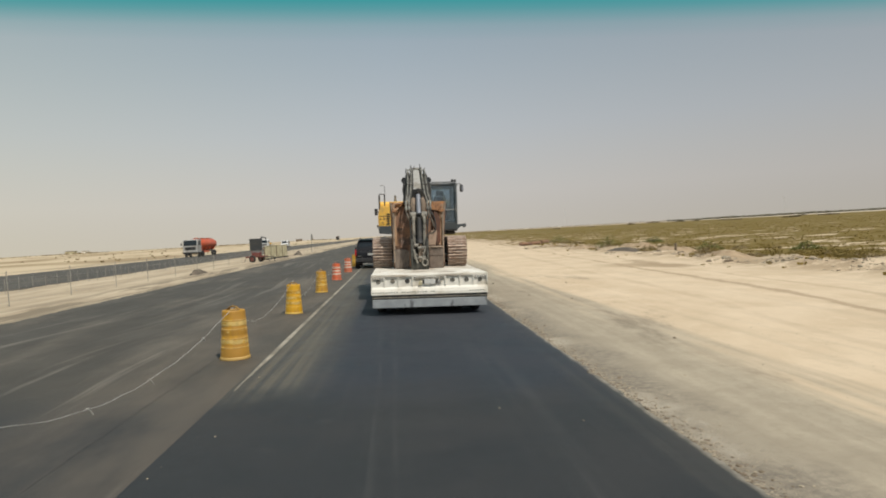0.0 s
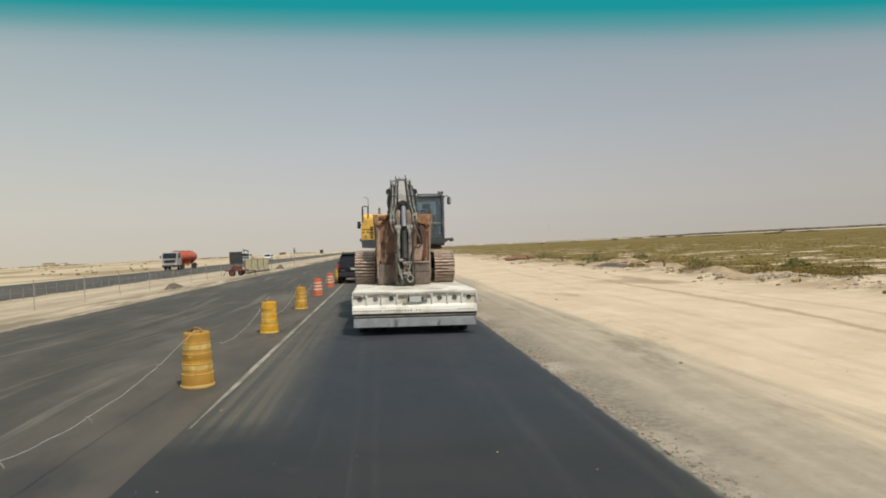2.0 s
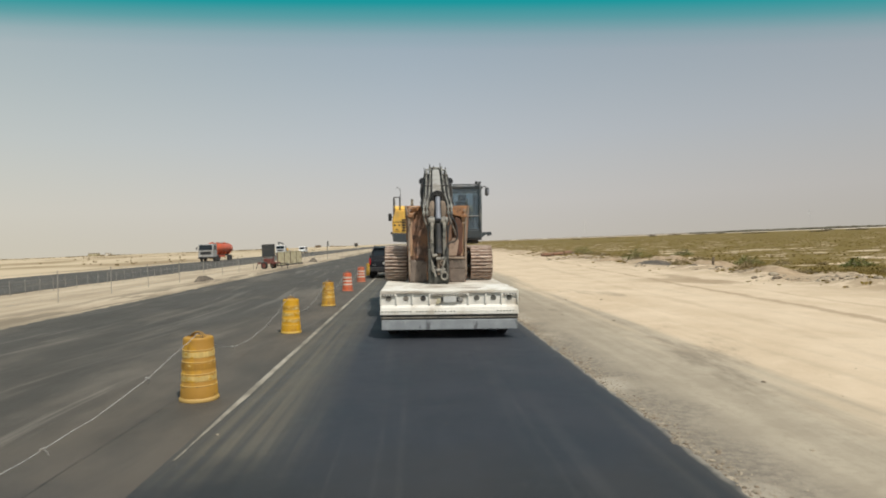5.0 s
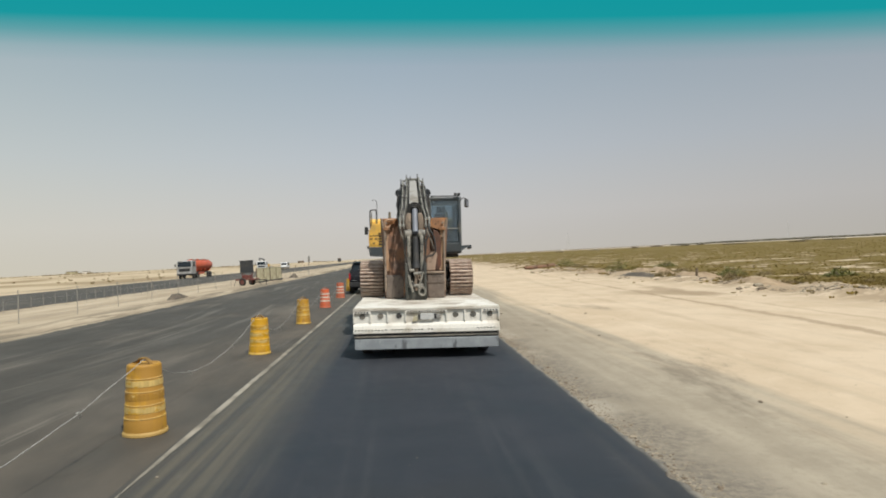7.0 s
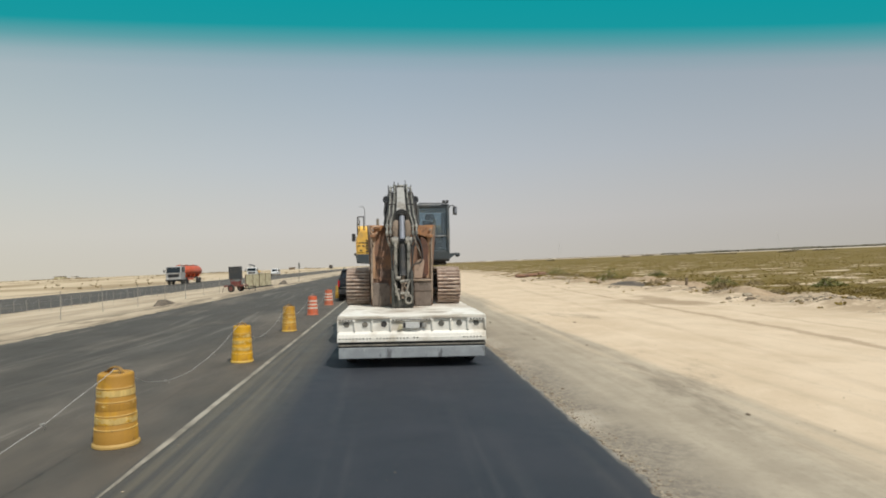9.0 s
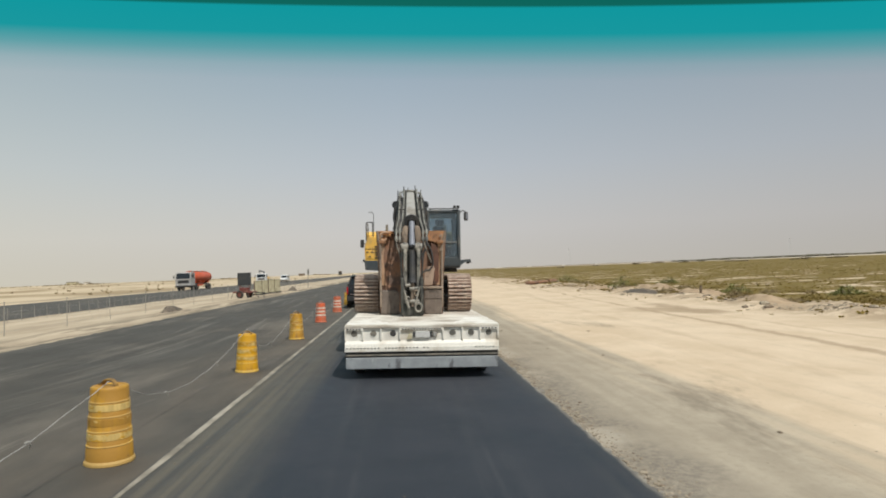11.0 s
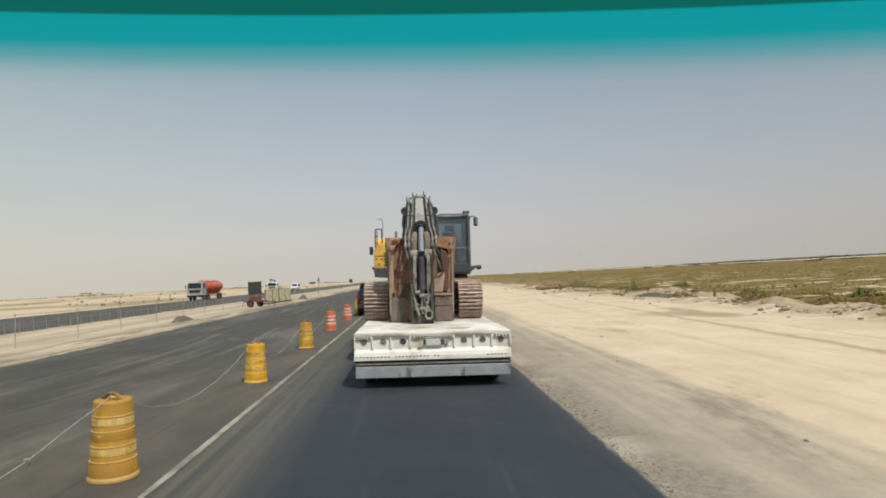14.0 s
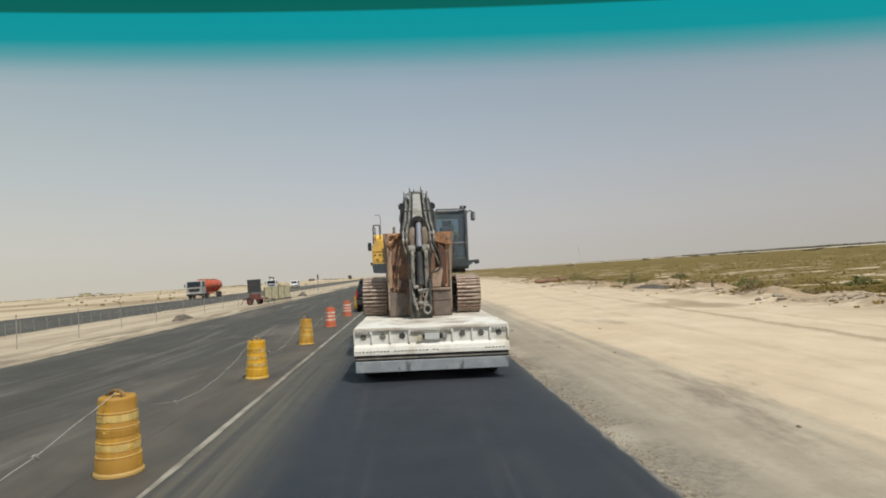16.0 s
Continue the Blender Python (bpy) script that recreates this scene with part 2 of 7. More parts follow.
def asphalt_material(name, dusty):
    k = Nodes(name)
    x, y = k.axis(0), k.axis(1)
    # the stretch behind the trailer is freshly laid, dark and seamless
    older = k.span(k.math("ADD", y, k.math("MULTIPLY", k.math("SUBTRACT", k.noise(0.5, 6.0, rough=0.65), 0.5), 4.0)), -9.2, -6.6)
    grain = k.noise(120.0, 2.0)
    speck = k.noise(45.0, 3.0)
    patch = k.noise(0.7, 6.0, rough=0.6)
    broad = k.noise(0.13, 4.0, stretch=(1.0, 0.5, 1.0))
    swirl = k.noise(0.42, 7.0, stretch=(1.0, 0.30, 1.0), rough=0.66)
    scuff = k.noise(1.0, 6.0, stretch=(4.2, 0.16, 1.0), rough=0.62)
    if dusty:
        base = k.mix(k.span(patch, 0.3, 0.7), (0.056, 0.0495, 0.0405), (0.075, 0.067, 0.0555))
        base = k.mix(older, (0.036, 0.0355, 0.035), base)
        base = k.mix(k.math("MULTIPLY", k.math("MULTIPLY", k.span(swirl, 0.50, 0.68), older), 0.40), base, (0.215, 0.190, 0.155))
        # blown sand in long curved streaks
        bent = k.nt.nodes.new("ShaderNodeCombineXYZ")
        k.put(bent.inputs[0], k.math("ADD", x, k.math("MULTIPLY", k.noise(0.05, 2.0, stretch=(0.3, 1.0, 1.0)), 5.0)))
        k.put(bent.inputs[1], y)
        streaks = k.noise(1.0, 6.0, stretch=(1.5, 0.045, 1.0), vec=bent.outputs[0], rough=0.66)
        sandy = k.math("MULTIPLY", k.math("MULTIPLY", k.span(streaks, 0.53, 0.66), k.span(x, -4.6, -6.4, 0.25, 1.0)), k.span(broad, 0.36, 0.56))
        base = k.mix(k.math("MULTIPLY", k.math("MULTIPLY", sandy, older), 0.40), base, (0.27, 0.245, 0.205))
        wisps = k.noise(1.0, 7.0, stretch=(5.0, 0.10, 1.0), vec=bent.outputs[0], rough=0.70)
        base = k.mix(k.math("MULTIPLY", k.math("MULTIPLY", k.span(wisps, 0.56, 0.66), k.math("MULTIPLY", older, k.span(x, -4.4, -5.4, 0.2, 1.0))), 0.30), base, (0.30, 0.270, 0.225))
        base = k.mix(k.math("MULTIPLY", k.math("MULTIPLY", k.span(scuff, 0.58, 0.72), k.span(broad, 0.44, 0.60)), 0.35), base, (0.27, 0.245, 0.205))
        # dust gathered round the row of drums
        near = k.math("MULTIPLY", k.span(x, -6.2, -4.3), 0.36)
        base = k.mix(k.math("MULTIPLY", near, k.span(k.noise(0.8, 6.0, stretch=(1.0, 0.40, 1.0), rough=0.62), 0.32, 0.64)), base, (0.185, 0.150, 0.112))
        gloss = k.span(swirl, 0.4, 0.7, 0.72, 0.92)
    else:
        base = k.mix(k.span(patch, 0.3, 0.7), (0.0215, 0.0255, 0.0335), (0.031, 0.0350, 0.0440))
        base = k.mix(older, k.mix(k.span(patch, 0.3, 0.7), (0.0225, 0.0232, 0.0245), (0.031, 0.0315, 0.0325)), base)
        drag = k.noise(1.0, 6.0, stretch=(2.6, 0.07, 1.0), rough=0.62)
        comb = k.noise(1.0, 6.0, stretch=(7.5, 0.09, 1.0), rough=0.62)
        wobble = k.math("ADD", x, k.math("MULTIPLY", k.math("SUBTRACT", drag, 0.5), 1.3))
        left = k.math("MULTIPLY", k.span(wobble, -2.75, -1.65, 1.0, 0.0), k.span(comb, 0.34, 0.64, 0.55, 1.25))
        right = k.math("MULTIPLY", k.span(wobble, 1.50, 2.20), k.span(comb, 0.36, 0.62, 0.25, 0.65))
        base = k.mix(k.math("MULTIPLY", k.math("MULTIPLY", left, older), 0.50), base, (0.170, 0.146, 0.100))
        base = k.mix(k.math("MULTIPLY", right, 0.45), base, (0.185, 0.165, 0.128))
        # pale wheel paths, drawn out along the lane
        for at in (-1.05, 0.70):
            path = k.math("MULTIPLY", k.span(k.math("ABSOLUTE", k.math("SUBTRACT", k.math("ADD", x, k.math("MULTIPLY", k.math("SUBTRACT", drag, 0.5), 0.5)), at)), 0.05, 0.42, 1.0, 0.0), k.span(comb, 0.46, 0.66))
            base = k.mix(k.math("MULTIPLY", path, 0.07), base, (0.20, 0.19, 0.175))
        base = k.mix(k.math("MULTIPLY", k.span(comb, 0.60, 0.76), 0.07), base, (0.20, 0.19, 0.175))
        fringe = k.math("ADD", x, k.math("MULTIPLY", k.math("SUBTRACT", k.noise(2.2, 5.0, rough=0.65), 0.5), 0.14))
        base = k.mix(k.math("MULTIPLY", k.span(fringe, 1.95, 2.03), k.span(k.noise(3.0, 4.0), 0.30, 0.6, 0.2, 0.8)), base, (0.34, 0.30, 0.24))
        base = k.mix(k.math("MULTIPLY", k.span(k.noise(1.6, 6.0, rough=0.65), 0.64, 0.72), 0.14), base, (0.18, 0.17, 0.155))
        gloss = k.span(patch, 0.3, 0.7, 0.55, 0.75)
    base = k.mix(k.math("MULTIPLY", k.span(grain, 0.55, 0.75), 0.35), base, (0.11, 0.108, 0.104))
    base = k.mix(k.math("MULTIPLY", k.span(speck, 0.72, 0.78), 0.5), base, (0.20, 0.185, 0.16))
    k.bump(grain, 0.5, 0.006)
    return k.done(base, gloss, 0.0, 0.4)


M = {}
M["ground"] = ground_material()
M["asphalt_old"] = asphalt_material("dusty_asphalt", True)
M["asphalt_new"] = asphalt_material("fresh_asphalt", False)
M["joint"] = worn("dusty_white_line", (0.41, 0.370, 0.298), (0.185, 0.166, 0.130), 0.54, 1.4, 0.9)
M["white"] = worn("chalky_white_paint", (0.84, 0.815, 0.74), (0.50, 0.43, 0.33), 0.34, 2.2, 0.6)
M["deck"] = worn("dusty_white_deck", (0.76, 0.725, 0.64), (0.36, 0.30, 0.235), 0.46, 1.2, 0.85)
M["dark"] = worn("dark_steel", (0.045, 0.046, 0.048), (0.12, 0.105, 0.085), 0.35, 4.0, 0.6, 0.2)
M["black"] = worn("black_rubber", (0.026, 0.026, 0.026), (0.07, 0.062, 0.05), 0.35, 3.0, 0.75)


def weathered(name, base, second, grime, dust, grime_at=0.50, dust_at=0.60, scale=2.2, rough=0.75, metal=0.1, run=0.6):
    """Old machine steel: two tones, oily grime in patches, dust in runs and blotches, fine pitting."""
    k = Nodes(name)
    big = k.noise(scale, 6.0, vec=k.coord, rough=0.6)
    patch = k.noise(scale * 2.3, 6.0, stretch=(1.0, 1.0, run), vec=k.coord, rough=0.65)
    runs = k.noise(scale * 4.5, 5.0, stretch=(1.6, 1.6, 0.28), vec=k.coord, rough=0.65)
    fine = k.noise(60.0, 4.0, vec=k.coord)
    colour = k.mix(k.span(big, 0.36, 0.62), base, second)
    colour = k.mix(k.math("MULTIPLY", k.span(patch, grime_at, grime_at + 0.12), 0.85), colour, grime)
    colour = k.mix(k.math("MULTIPLY", k.span(k.math("ADD", k.math("MULTIPLY", runs, 0.75), k.math("MULTIPLY", fine, 0.25)), dust_at, dust_at + 0.10), 0.8), colour, dust)
    colour = k.mix(k.math("MULTIPLY", k.span(fine, 0.60, 0.72), 0.35), colour, grime)
    k.bump(k.math("ADD", k.math("MULTIPLY", patch, 0.6), k.math("MULTIPLY", fine, 0.35)), 0.45, 0.012)
    return k.done(colour, k.span(patch, 0.35, 0.65, rough + 0.1, rough - 0.15), metal, 0.4)


M["bumper"] = weathered("scuffed_grey_steel", (0.37, 0.395, 0.41), (0.29, 0.31, 0.325), (0.12, 0.122, 0.13), (0.50, 0.51, 0.505), 0.55, 0.575, 2.4, 0.55, 0.15, 0.35)
M["rust"] = weathered("rusty_worn_steel", (0.320, 0.165, 0.092), (0.225, 0.135, 0.094), (0.105, 0.068, 0.052), (0.46, 0.345, 0.250), 0.49, 0.565)
M["maroon"] = weathered("dark_maroon_rust", (0.165, 0.076, 0.050), (0.120, 0.064, 0.046), (0.060, 0.040, 0.032), (0.33, 0.22, 0.15), 0.52, 0.60)
# tan rust, lightened to paint the highlight along the bucket's edges
M["lit_edge"] = weathered("tan_lit_rust_edge", (0.46, 0.275, 0.160), (0.50, 0.335, 0.225), (0.20, 0.120, 0.080), (0.58, 0.45, 0.335), 0.54, 0.57, 4.0)
M["foot"] = weathered("dusty_grey_brown_steel", (0.225, 0.182, 0.150), (0.175, 0.142, 0.118), (0.085, 0.068, 0.058), (0.36, 0.295, 0.235), 0.52, 0.58, 3.0, 0.8)
M["gusset"] = weathered("pinkish_tan_dusty_steel", (0.44, 0.325, 0.250), (0.36, 0.265, 0.200), (0.16, 0.115, 0.088), (0.54, 0.43, 0.335), 0.56, 0.58, 3.0, 0.8)
# brighter orange copy of the rust, painting the bucket's top edges as lit
M["rust_lit"] = weathered("lit_orange_rust", (0.52, 0.250, 0.105), (0.36, 0.190, 0.100), (0.15, 0.085, 0.050), (0.50, 0.375, 0.25), 0.51, 0.59, 4.0)
M["grime"] = weathered("oily_dark_steel", (0.052, 0.056, 0.050), (0.090, 0.088, 0.076), (0.022, 0.022, 0.021), (0.34, 0.30, 0.235), 0.50, 0.60, 3.0, 0.6)
M["ear"] = weathered("scarred_grey_cast_steel", (0.215, 0.210, 0.186), (0.310, 0.290, 0.250), (0.062, 0.060, 0.054), (0.50, 0.45, 0.37), 0.51, 0.570, 3.5, 0.65)
M["wear"] = weathered("dusty_brown_steel", (0.345, 0.272, 0.210), (0.265, 0.208, 0.160), (0.125, 0.096, 0.075), (0.46, 0.37, 0.285), 0.53, 0.57, 3.0, 0.8)
M["hose_dusty"] = worn("dust_coated_rubber", (0.23, 0.20, 0.16), (0.09, 0.08, 0.07), 0.5, 7.0, 0.85)
M["shoe"] = worn("dusty_track_steel", (0.34, 0.25, 0.195), (0.19, 0.135, 0.105), 0.40, 5.0, 0.75, 0.25, 30.0, 0.4)
M["arm"] = worn("grimy_grey_green_paint", (0.115, 0.114, 0.100), (0.27, 0.240, 0.195), 0.46, 5.0, 0.6, 0.1, 30.0, 0.3)
M["barrel_grey"] = worn("pale_grey_cylinder_paint", (0.36, 0.355, 0.33), (0.17, 0.145, 0.11), 0.35, 4.0, 0.55)
M["chrome"] = worn("chromed_rod", (0.225, 0.240, 0.275), (0.15, 0.155, 0.175), 0.3, 3.0, 0.58, 0.15)
M["grouser"] = worn("shiny_worn_grouser", (0.60, 0.49, 0.41), (0.38, 0.28, 0.22), 0.40, 6.0, 0.6, 0.3, 30.0, 0.3)
M["pipe"] = worn("dusty_grey_hose_pipe", (0.30, 0.295, 0.258), (0.095, 0.092, 0.082), 0.46, 6.0, 0.55, 0.1)
M["yellow"] = worn("machine_yellow_paint", (0.88, 0.520, 0.095), (0.56, 0.35, 0.12), 0.36, 3.0, 0.5)
M["slate"] = worn("slate_grey_paint", (0.062, 0.076, 0.084), (0.14, 0.137, 0.124), 0.32, 3.0, 0.5)


def drum_material(name, base, dirt, band=None):
    """Faded plastic, more or less grimy from drum to drum, scuffed and with dusty streaks; band: a sticker colour, worn through in places."""
    k = Nodes(name)
    own = k.nt.nodes.new("ShaderNodeObjectInfo").outputs["Random"]
    big = k.noise(3.2, 6.0, vec=k.coord)
    runs = k.noise(1.0, 4.0, stretch=(14.0, 14.0, 2.0), vec=k.coord)
    small = k.noise(45.0, 3.0, vec=k.coord)
    level = k.math("ADD", k.math("MULTIPLY", big, 0.6), k.math("ADD", k.math("MULTIPLY", runs, 0.3), k.math("MULTIPLY", small, 0.1)))
    f = k.span(k.math("ADD", level, k.math("SUBTRACT", k.math("MULTIPLY", own, 0.22), 0.05)), 0.47, 0.64)
    light = k.mix(k.span(small, 0.3, 0.7), tuple(c * 0.9 for c in base), tuple(min(1.0, c * 1.05) for c in base))
    colour = k.mix(k.math("MULTIPLY", f, 0.75), light, dirt)
    scuff = k.span(k.noise(9.0, 5.0, vec=k.coord), 0.66, 0.72)
    colour = k.mix(k.math("MULTIPLY", scuff, 0.7), colour, (0.10, 0.075, 0.045))
    if band:
        kept = k.span(k.math("ADD", k.noise(5.0, 7.0, stretch=(1.0, 1.0, 2.2), vec=k.coord, rough=0.66), k.math("MULTIPLY", own, band[4])), band[3], band[3] + 0.06, 1.0, 0.0)
        colour = k.mix(k.math("MULTIPLY", kept, 0.92), colour, k.mix(k.span(runs, 0.40, 0.62), band[:3], tuple(c * 0.78 for c in band[:3])))
    k.bump(k.math("ADD", big, k.math("MULTIPLY", small, 0.2)), 0.25, 0.012)
    return k.done(colour, k.span(big, 0.3, 0.7, 0.45, 0.65), 0.0, 0.4)


YELLOW, YELLOW_DIRT = (0.62, 0.330, 0.014), (0.34, 0.180, 0.045)
ORANGE, ORANGE_DIRT = (0.62, 0.115, 0.040), (0.36, 0.12, 0.07)
M["drum_yellow"] = drum_material("faded_yellow_plastic", YELLOW, YELLOW_DIRT)
M["drum_orange"] = drum_material("faded_orange_plastic", ORANGE, ORANGE_DIRT)
M["band"] = drum_material("scuffed_white_reflective_band", ORANGE, ORANGE_DIRT, (0.74, 0.69, 0.58, 0.60, 0.06))
M["band_yellow"] = drum_material("worn_pale_band", YELLOW, YELLOW_DIRT, (0.72, 0.52, 0.19, 0.57, 0.22))
M["rib_yellow"] = drum_material("scraped_yellow_edge", (0.66, 0.42, 0.085), (0.42, 0.27, 0.10))
M["rib_orange"] = drum_material("scraped_orange_edge", (0.64, 0.17, 0.085), (0.40, 0.17, 0.10))
M["strap_yellow"] = worn("grubby_yellow_strap", (0.40, 0.22, 0.03), (0.17, 0.11, 0.05), 0.5, 9.0, 0.7)
M["strap_orange"] = worn("grubby_orange_strap", (0.42, 0.11, 0.04), (0.20, 0.09, 0.05), 0.5, 9.0, 0.7)
M["knot"] = worn("grubby_rope", (0.30, 0.24, 0.13), (0.13, 0.10, 0.06), 0.5, 12.0, 0.85)
M["post"] = worn("pale_painted_post", (0.40, 0.385, 0.35), (0.28, 0.25, 0.21), 0.3, 8.0, 0.7)
M["stake"] = worn("sun_bleached_steel", (0.33, 0.315, 0.28), (0.25, 0.22, 0.18), 0.4, 8.0, 0.8)
M["cab_grey"] = worn("dusty_grey_cab_paint", (0.42, 0.42, 0.41), (0.30, 0.27, 0.23), 0.4, 1.6, 0.5)
M["rope"] = worn("white_plastic_rope", (0.40, 0.39, 0.36), (0.25, 0.23, 0.20), 0.3, 8.0, 0.7)
M["car_black"] = worn("black_car_paint", (0.012, 0.013, 0.017), (0.05, 0.047, 0.04), 0.18, 1.6, 0.36, 0.0, 40.0, 0.15, 0.3)
M["car_white"] = worn("white_car_paint", (0.74, 0.74, 0.72), (0.5, 0.46, 0.38), 0.2, 2.0, 0.35)
M["trim"] = worn("black_plastic_trim", (0.022, 0.022, 0.024), (0.06, 0.055, 0.05), 0.25, 4.0, 0.55)
M["tail"] = worn("red_lamp_lens", (0.42, 0.015, 0.02), (0.25, 0.02, 0.02), 0.2, 4.0, 0.2)
M["plate"] = worn("white_plate", (0.62, 0.62, 0.59), (0.36, 0.345, 0.31), 0.2, 6.0, 0.4)
M["alloy"] = worn("grey_alloy", (0.45, 0.45, 0.45), (0.25, 0.23, 0.2), 0.3, 6.0, 0.35, 0.8)
M["tank"] = worn("orange_red_tank_paint", (0.62, 0.10, 0.035), (0.40, 0.12, 0.06), 0.3, 1.4, 0.45)
# galvanised steel of the pylons, paled in its colour for distant haze
M["hazy_steel"] = worn("haze_paled_lattice", (0.58, 0.58, 0.57), (0.48, 0.47, 0.45), 0.3, 0.5, 0.7)
M["steel"] = worn("galvanised_steel", (0.36, 0.36, 0.34), (0.25, 0.225, 0.19), 0.35, 5.0, 0.55, 0.4)
M["panel_cream"] = worn("dusty_cream_panel", (0.60, 0.55, 0.36), (0.42, 0.36, 0.24), 0.4, 2.0, 0.8)
M["sign_back"] = worn("dark_grey_sign_board", (0.045, 0.05, 0.055), (0.09, 0.085, 0.075), 0.3, 2.0, 0.6)
M["red"] = worn("faded_red_paint", (0.20, 0.045, 0.04), (0.22, 0.11, 0.08), 0.4, 3.0, 0.6)
M["earth"] = worn("grey_brown_spoil", (0.47, 0.350, 0.230), (0.31, 0.225, 0.140), 0.5, 1.5, 0.95, 0.0, 12.0, 0.8, 0.2)
M["bitumen"] = worn("dark_bitumen_spoil", (0.105, 0.090, 0.074), (0.19, 0.155, 0.12), 0.4, 1.5, 0.9, 0.0, 12.0, 0.8, 0.2)
M["stone"] = worn("grey_gravel", (0.42, 0.358, 0.268), (0.28, 0.236, 0.174), 0.5, 6.0, 0.95, 0.0, 30.0, 0.5, 0.2)
M["clod"] = worn("dark_clod", (0.18, 0.142, 0.103), (0.27, 0.212, 0.152), 0.4, 6.0, 0.95, 0.0, 30.0, 0.5, 0.2)
M["wood"] = worn("weathered_wood", (0.16, 0.12, 0.085), (0.28, 0.22, 0.16), 0.4, 6.0, 0.9, 0.0, 30.0, 0.4, 0.2)


def leaf_material(name, a, b):
    k = Nodes(name)
    n = k.nt.nodes.new("ShaderNodeNewGeometry").outputs["Random Per Island"]
    return k.done(k.mix(n, a, b), 0.85, 0.0, 0.15)


M["scrub"] = leaf_material("dry_scrub_leaves", (0.195, 0.140, 0.036), (0.290, 0.212, 0.066))
M["bush"] = leaf_material("green_bush_leaves", (0.115, 0.125, 0.040), (0.215, 0.215, 0.080))
M["hedge"] = leaf_material("far_grey_green_trees", (0.11, 0.105, 0.075), (0.17, 0.155, 0.11))


def glass_material():
    k = Nodes("tinted_glass")
    k.bsdf.inputs["Transmission Weight"].default_value = 0.88
    k.bsdf.inputs["IOR"].default_value = 1.45
    return k.done(k.mix(k.noise(2.0, 2.0, vec=k.coord), (0.36, 0.47, 0.545), (0.48, 0.58, 0.64)), 0.03, 0.0, 0.6)


M["glass"] = glass_material()
kg = Nodes("dark_tinted_glass")
M["dark_glass"] = kg.done((0.012, 0.016, 0.02), kg.span(kg.noise(3.0, 3.0, vec=kg.coord), 0.3, 0.7, 0.05, 0.14), 0.0, 0.7)


# ---- mesh helpers ----
def box(bm, x0, x1, y0, y1, z0, z1, bevel=0.0):
    vs = [bm.verts.new((x, y, z)) for z in (z0, z1) for y in (y0, y1) for x in (x0, x1)]
    fs = [bm.faces.new([vs[i] for i in q]) for q in ((0, 2, 3, 1), (4, 5, 7, 6), (0, 1, 5, 4), (2, 6, 7, 3), (0, 4, 6, 2), (1, 3, 7, 5))]
    if bevel:
        es = list({e for f in fs for e in f.edges})
        bmesh.ops.bevel(bm, geom=es, offset=bevel, segments=2, affect="EDGES", profile=0.6)
    return bm


def prism(bm, outline, axis, a, b, bevel=0.0):
    """An outline in the two other axes (in order x, y, z), pushed along axis from a to b."""
    def at(p, t):
        q = list(p)
        q.insert("xyz".index(axis), t)
        return q
    lo = [bm.verts.new(at(p, a)) for p in outline]
    hi = [bm.verts.new(at(p, b)) for p in outline]
    n = len(outline)
    fs = [bm.faces.new(lo[::-1]), bm.faces.new(hi)]
    for i in range(n):
        fs.append(bm.faces.new((lo[i], lo[(i + 1) % n], hi[(i + 1) % n], hi[i])))
    if bevel:
        es = list({e for f in fs for e in f.edges})
        bmesh.ops.bevel(bm, geom=es, offset=bevel, segments=2, affect="EDGES", profile=0.6)
    bmesh.ops.recalc_face_normals(bm, faces=bm.faces)
    return bm


def tube(bm, pts, r, n=8, r2=None):
    """A round bar along points."""
    pts = [Vector(p) for p in pts]
    rings = []
    for i, p in enumerate(pts):
        way = (pts[min(i + 1, len(pts) - 1)] - pts[max(i - 1, 0)]).normalized()
        side = way.cross(Vector((0, 0, 1)) if abs(way.z) < 0.9 else Vector((0, 1, 0))).normalized()
        other = way.cross(side)
        rr = r if r2 is None else r + (r2 - r) * i / (len(pts) - 1)
        rings.append([bm.verts.new(p + side * (rr * math.cos(2 * math.pi * j / n)) + other * (rr * math.sin(2 * math.pi * j / n))) for j in range(n)])
    for a, b in zip(rings, rings[1:]):
        for j in range(n):
            bm.faces.new((a[j], a[(j + 1) % n], b[(j + 1) % n], b[j]))
    bm.faces.new(rings[0][::-1])
    bm.faces.new(rings[-1])
    return bm


def lathe(bm, profile, n=24, centre=(0, 0)):
    """A profile of (radius, z), bottom to top, turned round z."""
    rings = [[bm.verts.new((centre[0] + r * math.cos(2 * math.pi * j / n), centre[1] + r * math.sin(2 * math.pi * j / n), z)) for j in range(n)] for r, z in profile]
    for a, b in zip(rings, rings[1:]):
        for j in range(n):
            bm.faces.new((a[j], a[(j + 1) % n], b[(j + 1) % n], b[j]))
    bm.faces.new(rings[0][::-1])
    bm.faces.new(rings[-1])
    return bm


def bend(pts, n=10):
    """A smooth line through a few points."""
    pts = [Vector(p) for p in pts]
    out = []
    for i in range(len(pts) - 1):
        p0, p1, p2, p3 = pts[max(i - 1, 0)], pts[i], pts[i + 1], pts[min(i + 2, len(pts) - 1)]
        for k in range(n):
            t = k / n
            out.append(0.5 * (2 * p1 + (p2 - p0) * t + (2 * p0 - 5 * p1 + 4 * p2 - p3) * t * t + (3 * p1 - p0 - 3 * p2 + p3) * t ** 3))
    return out + [pts[-1]]


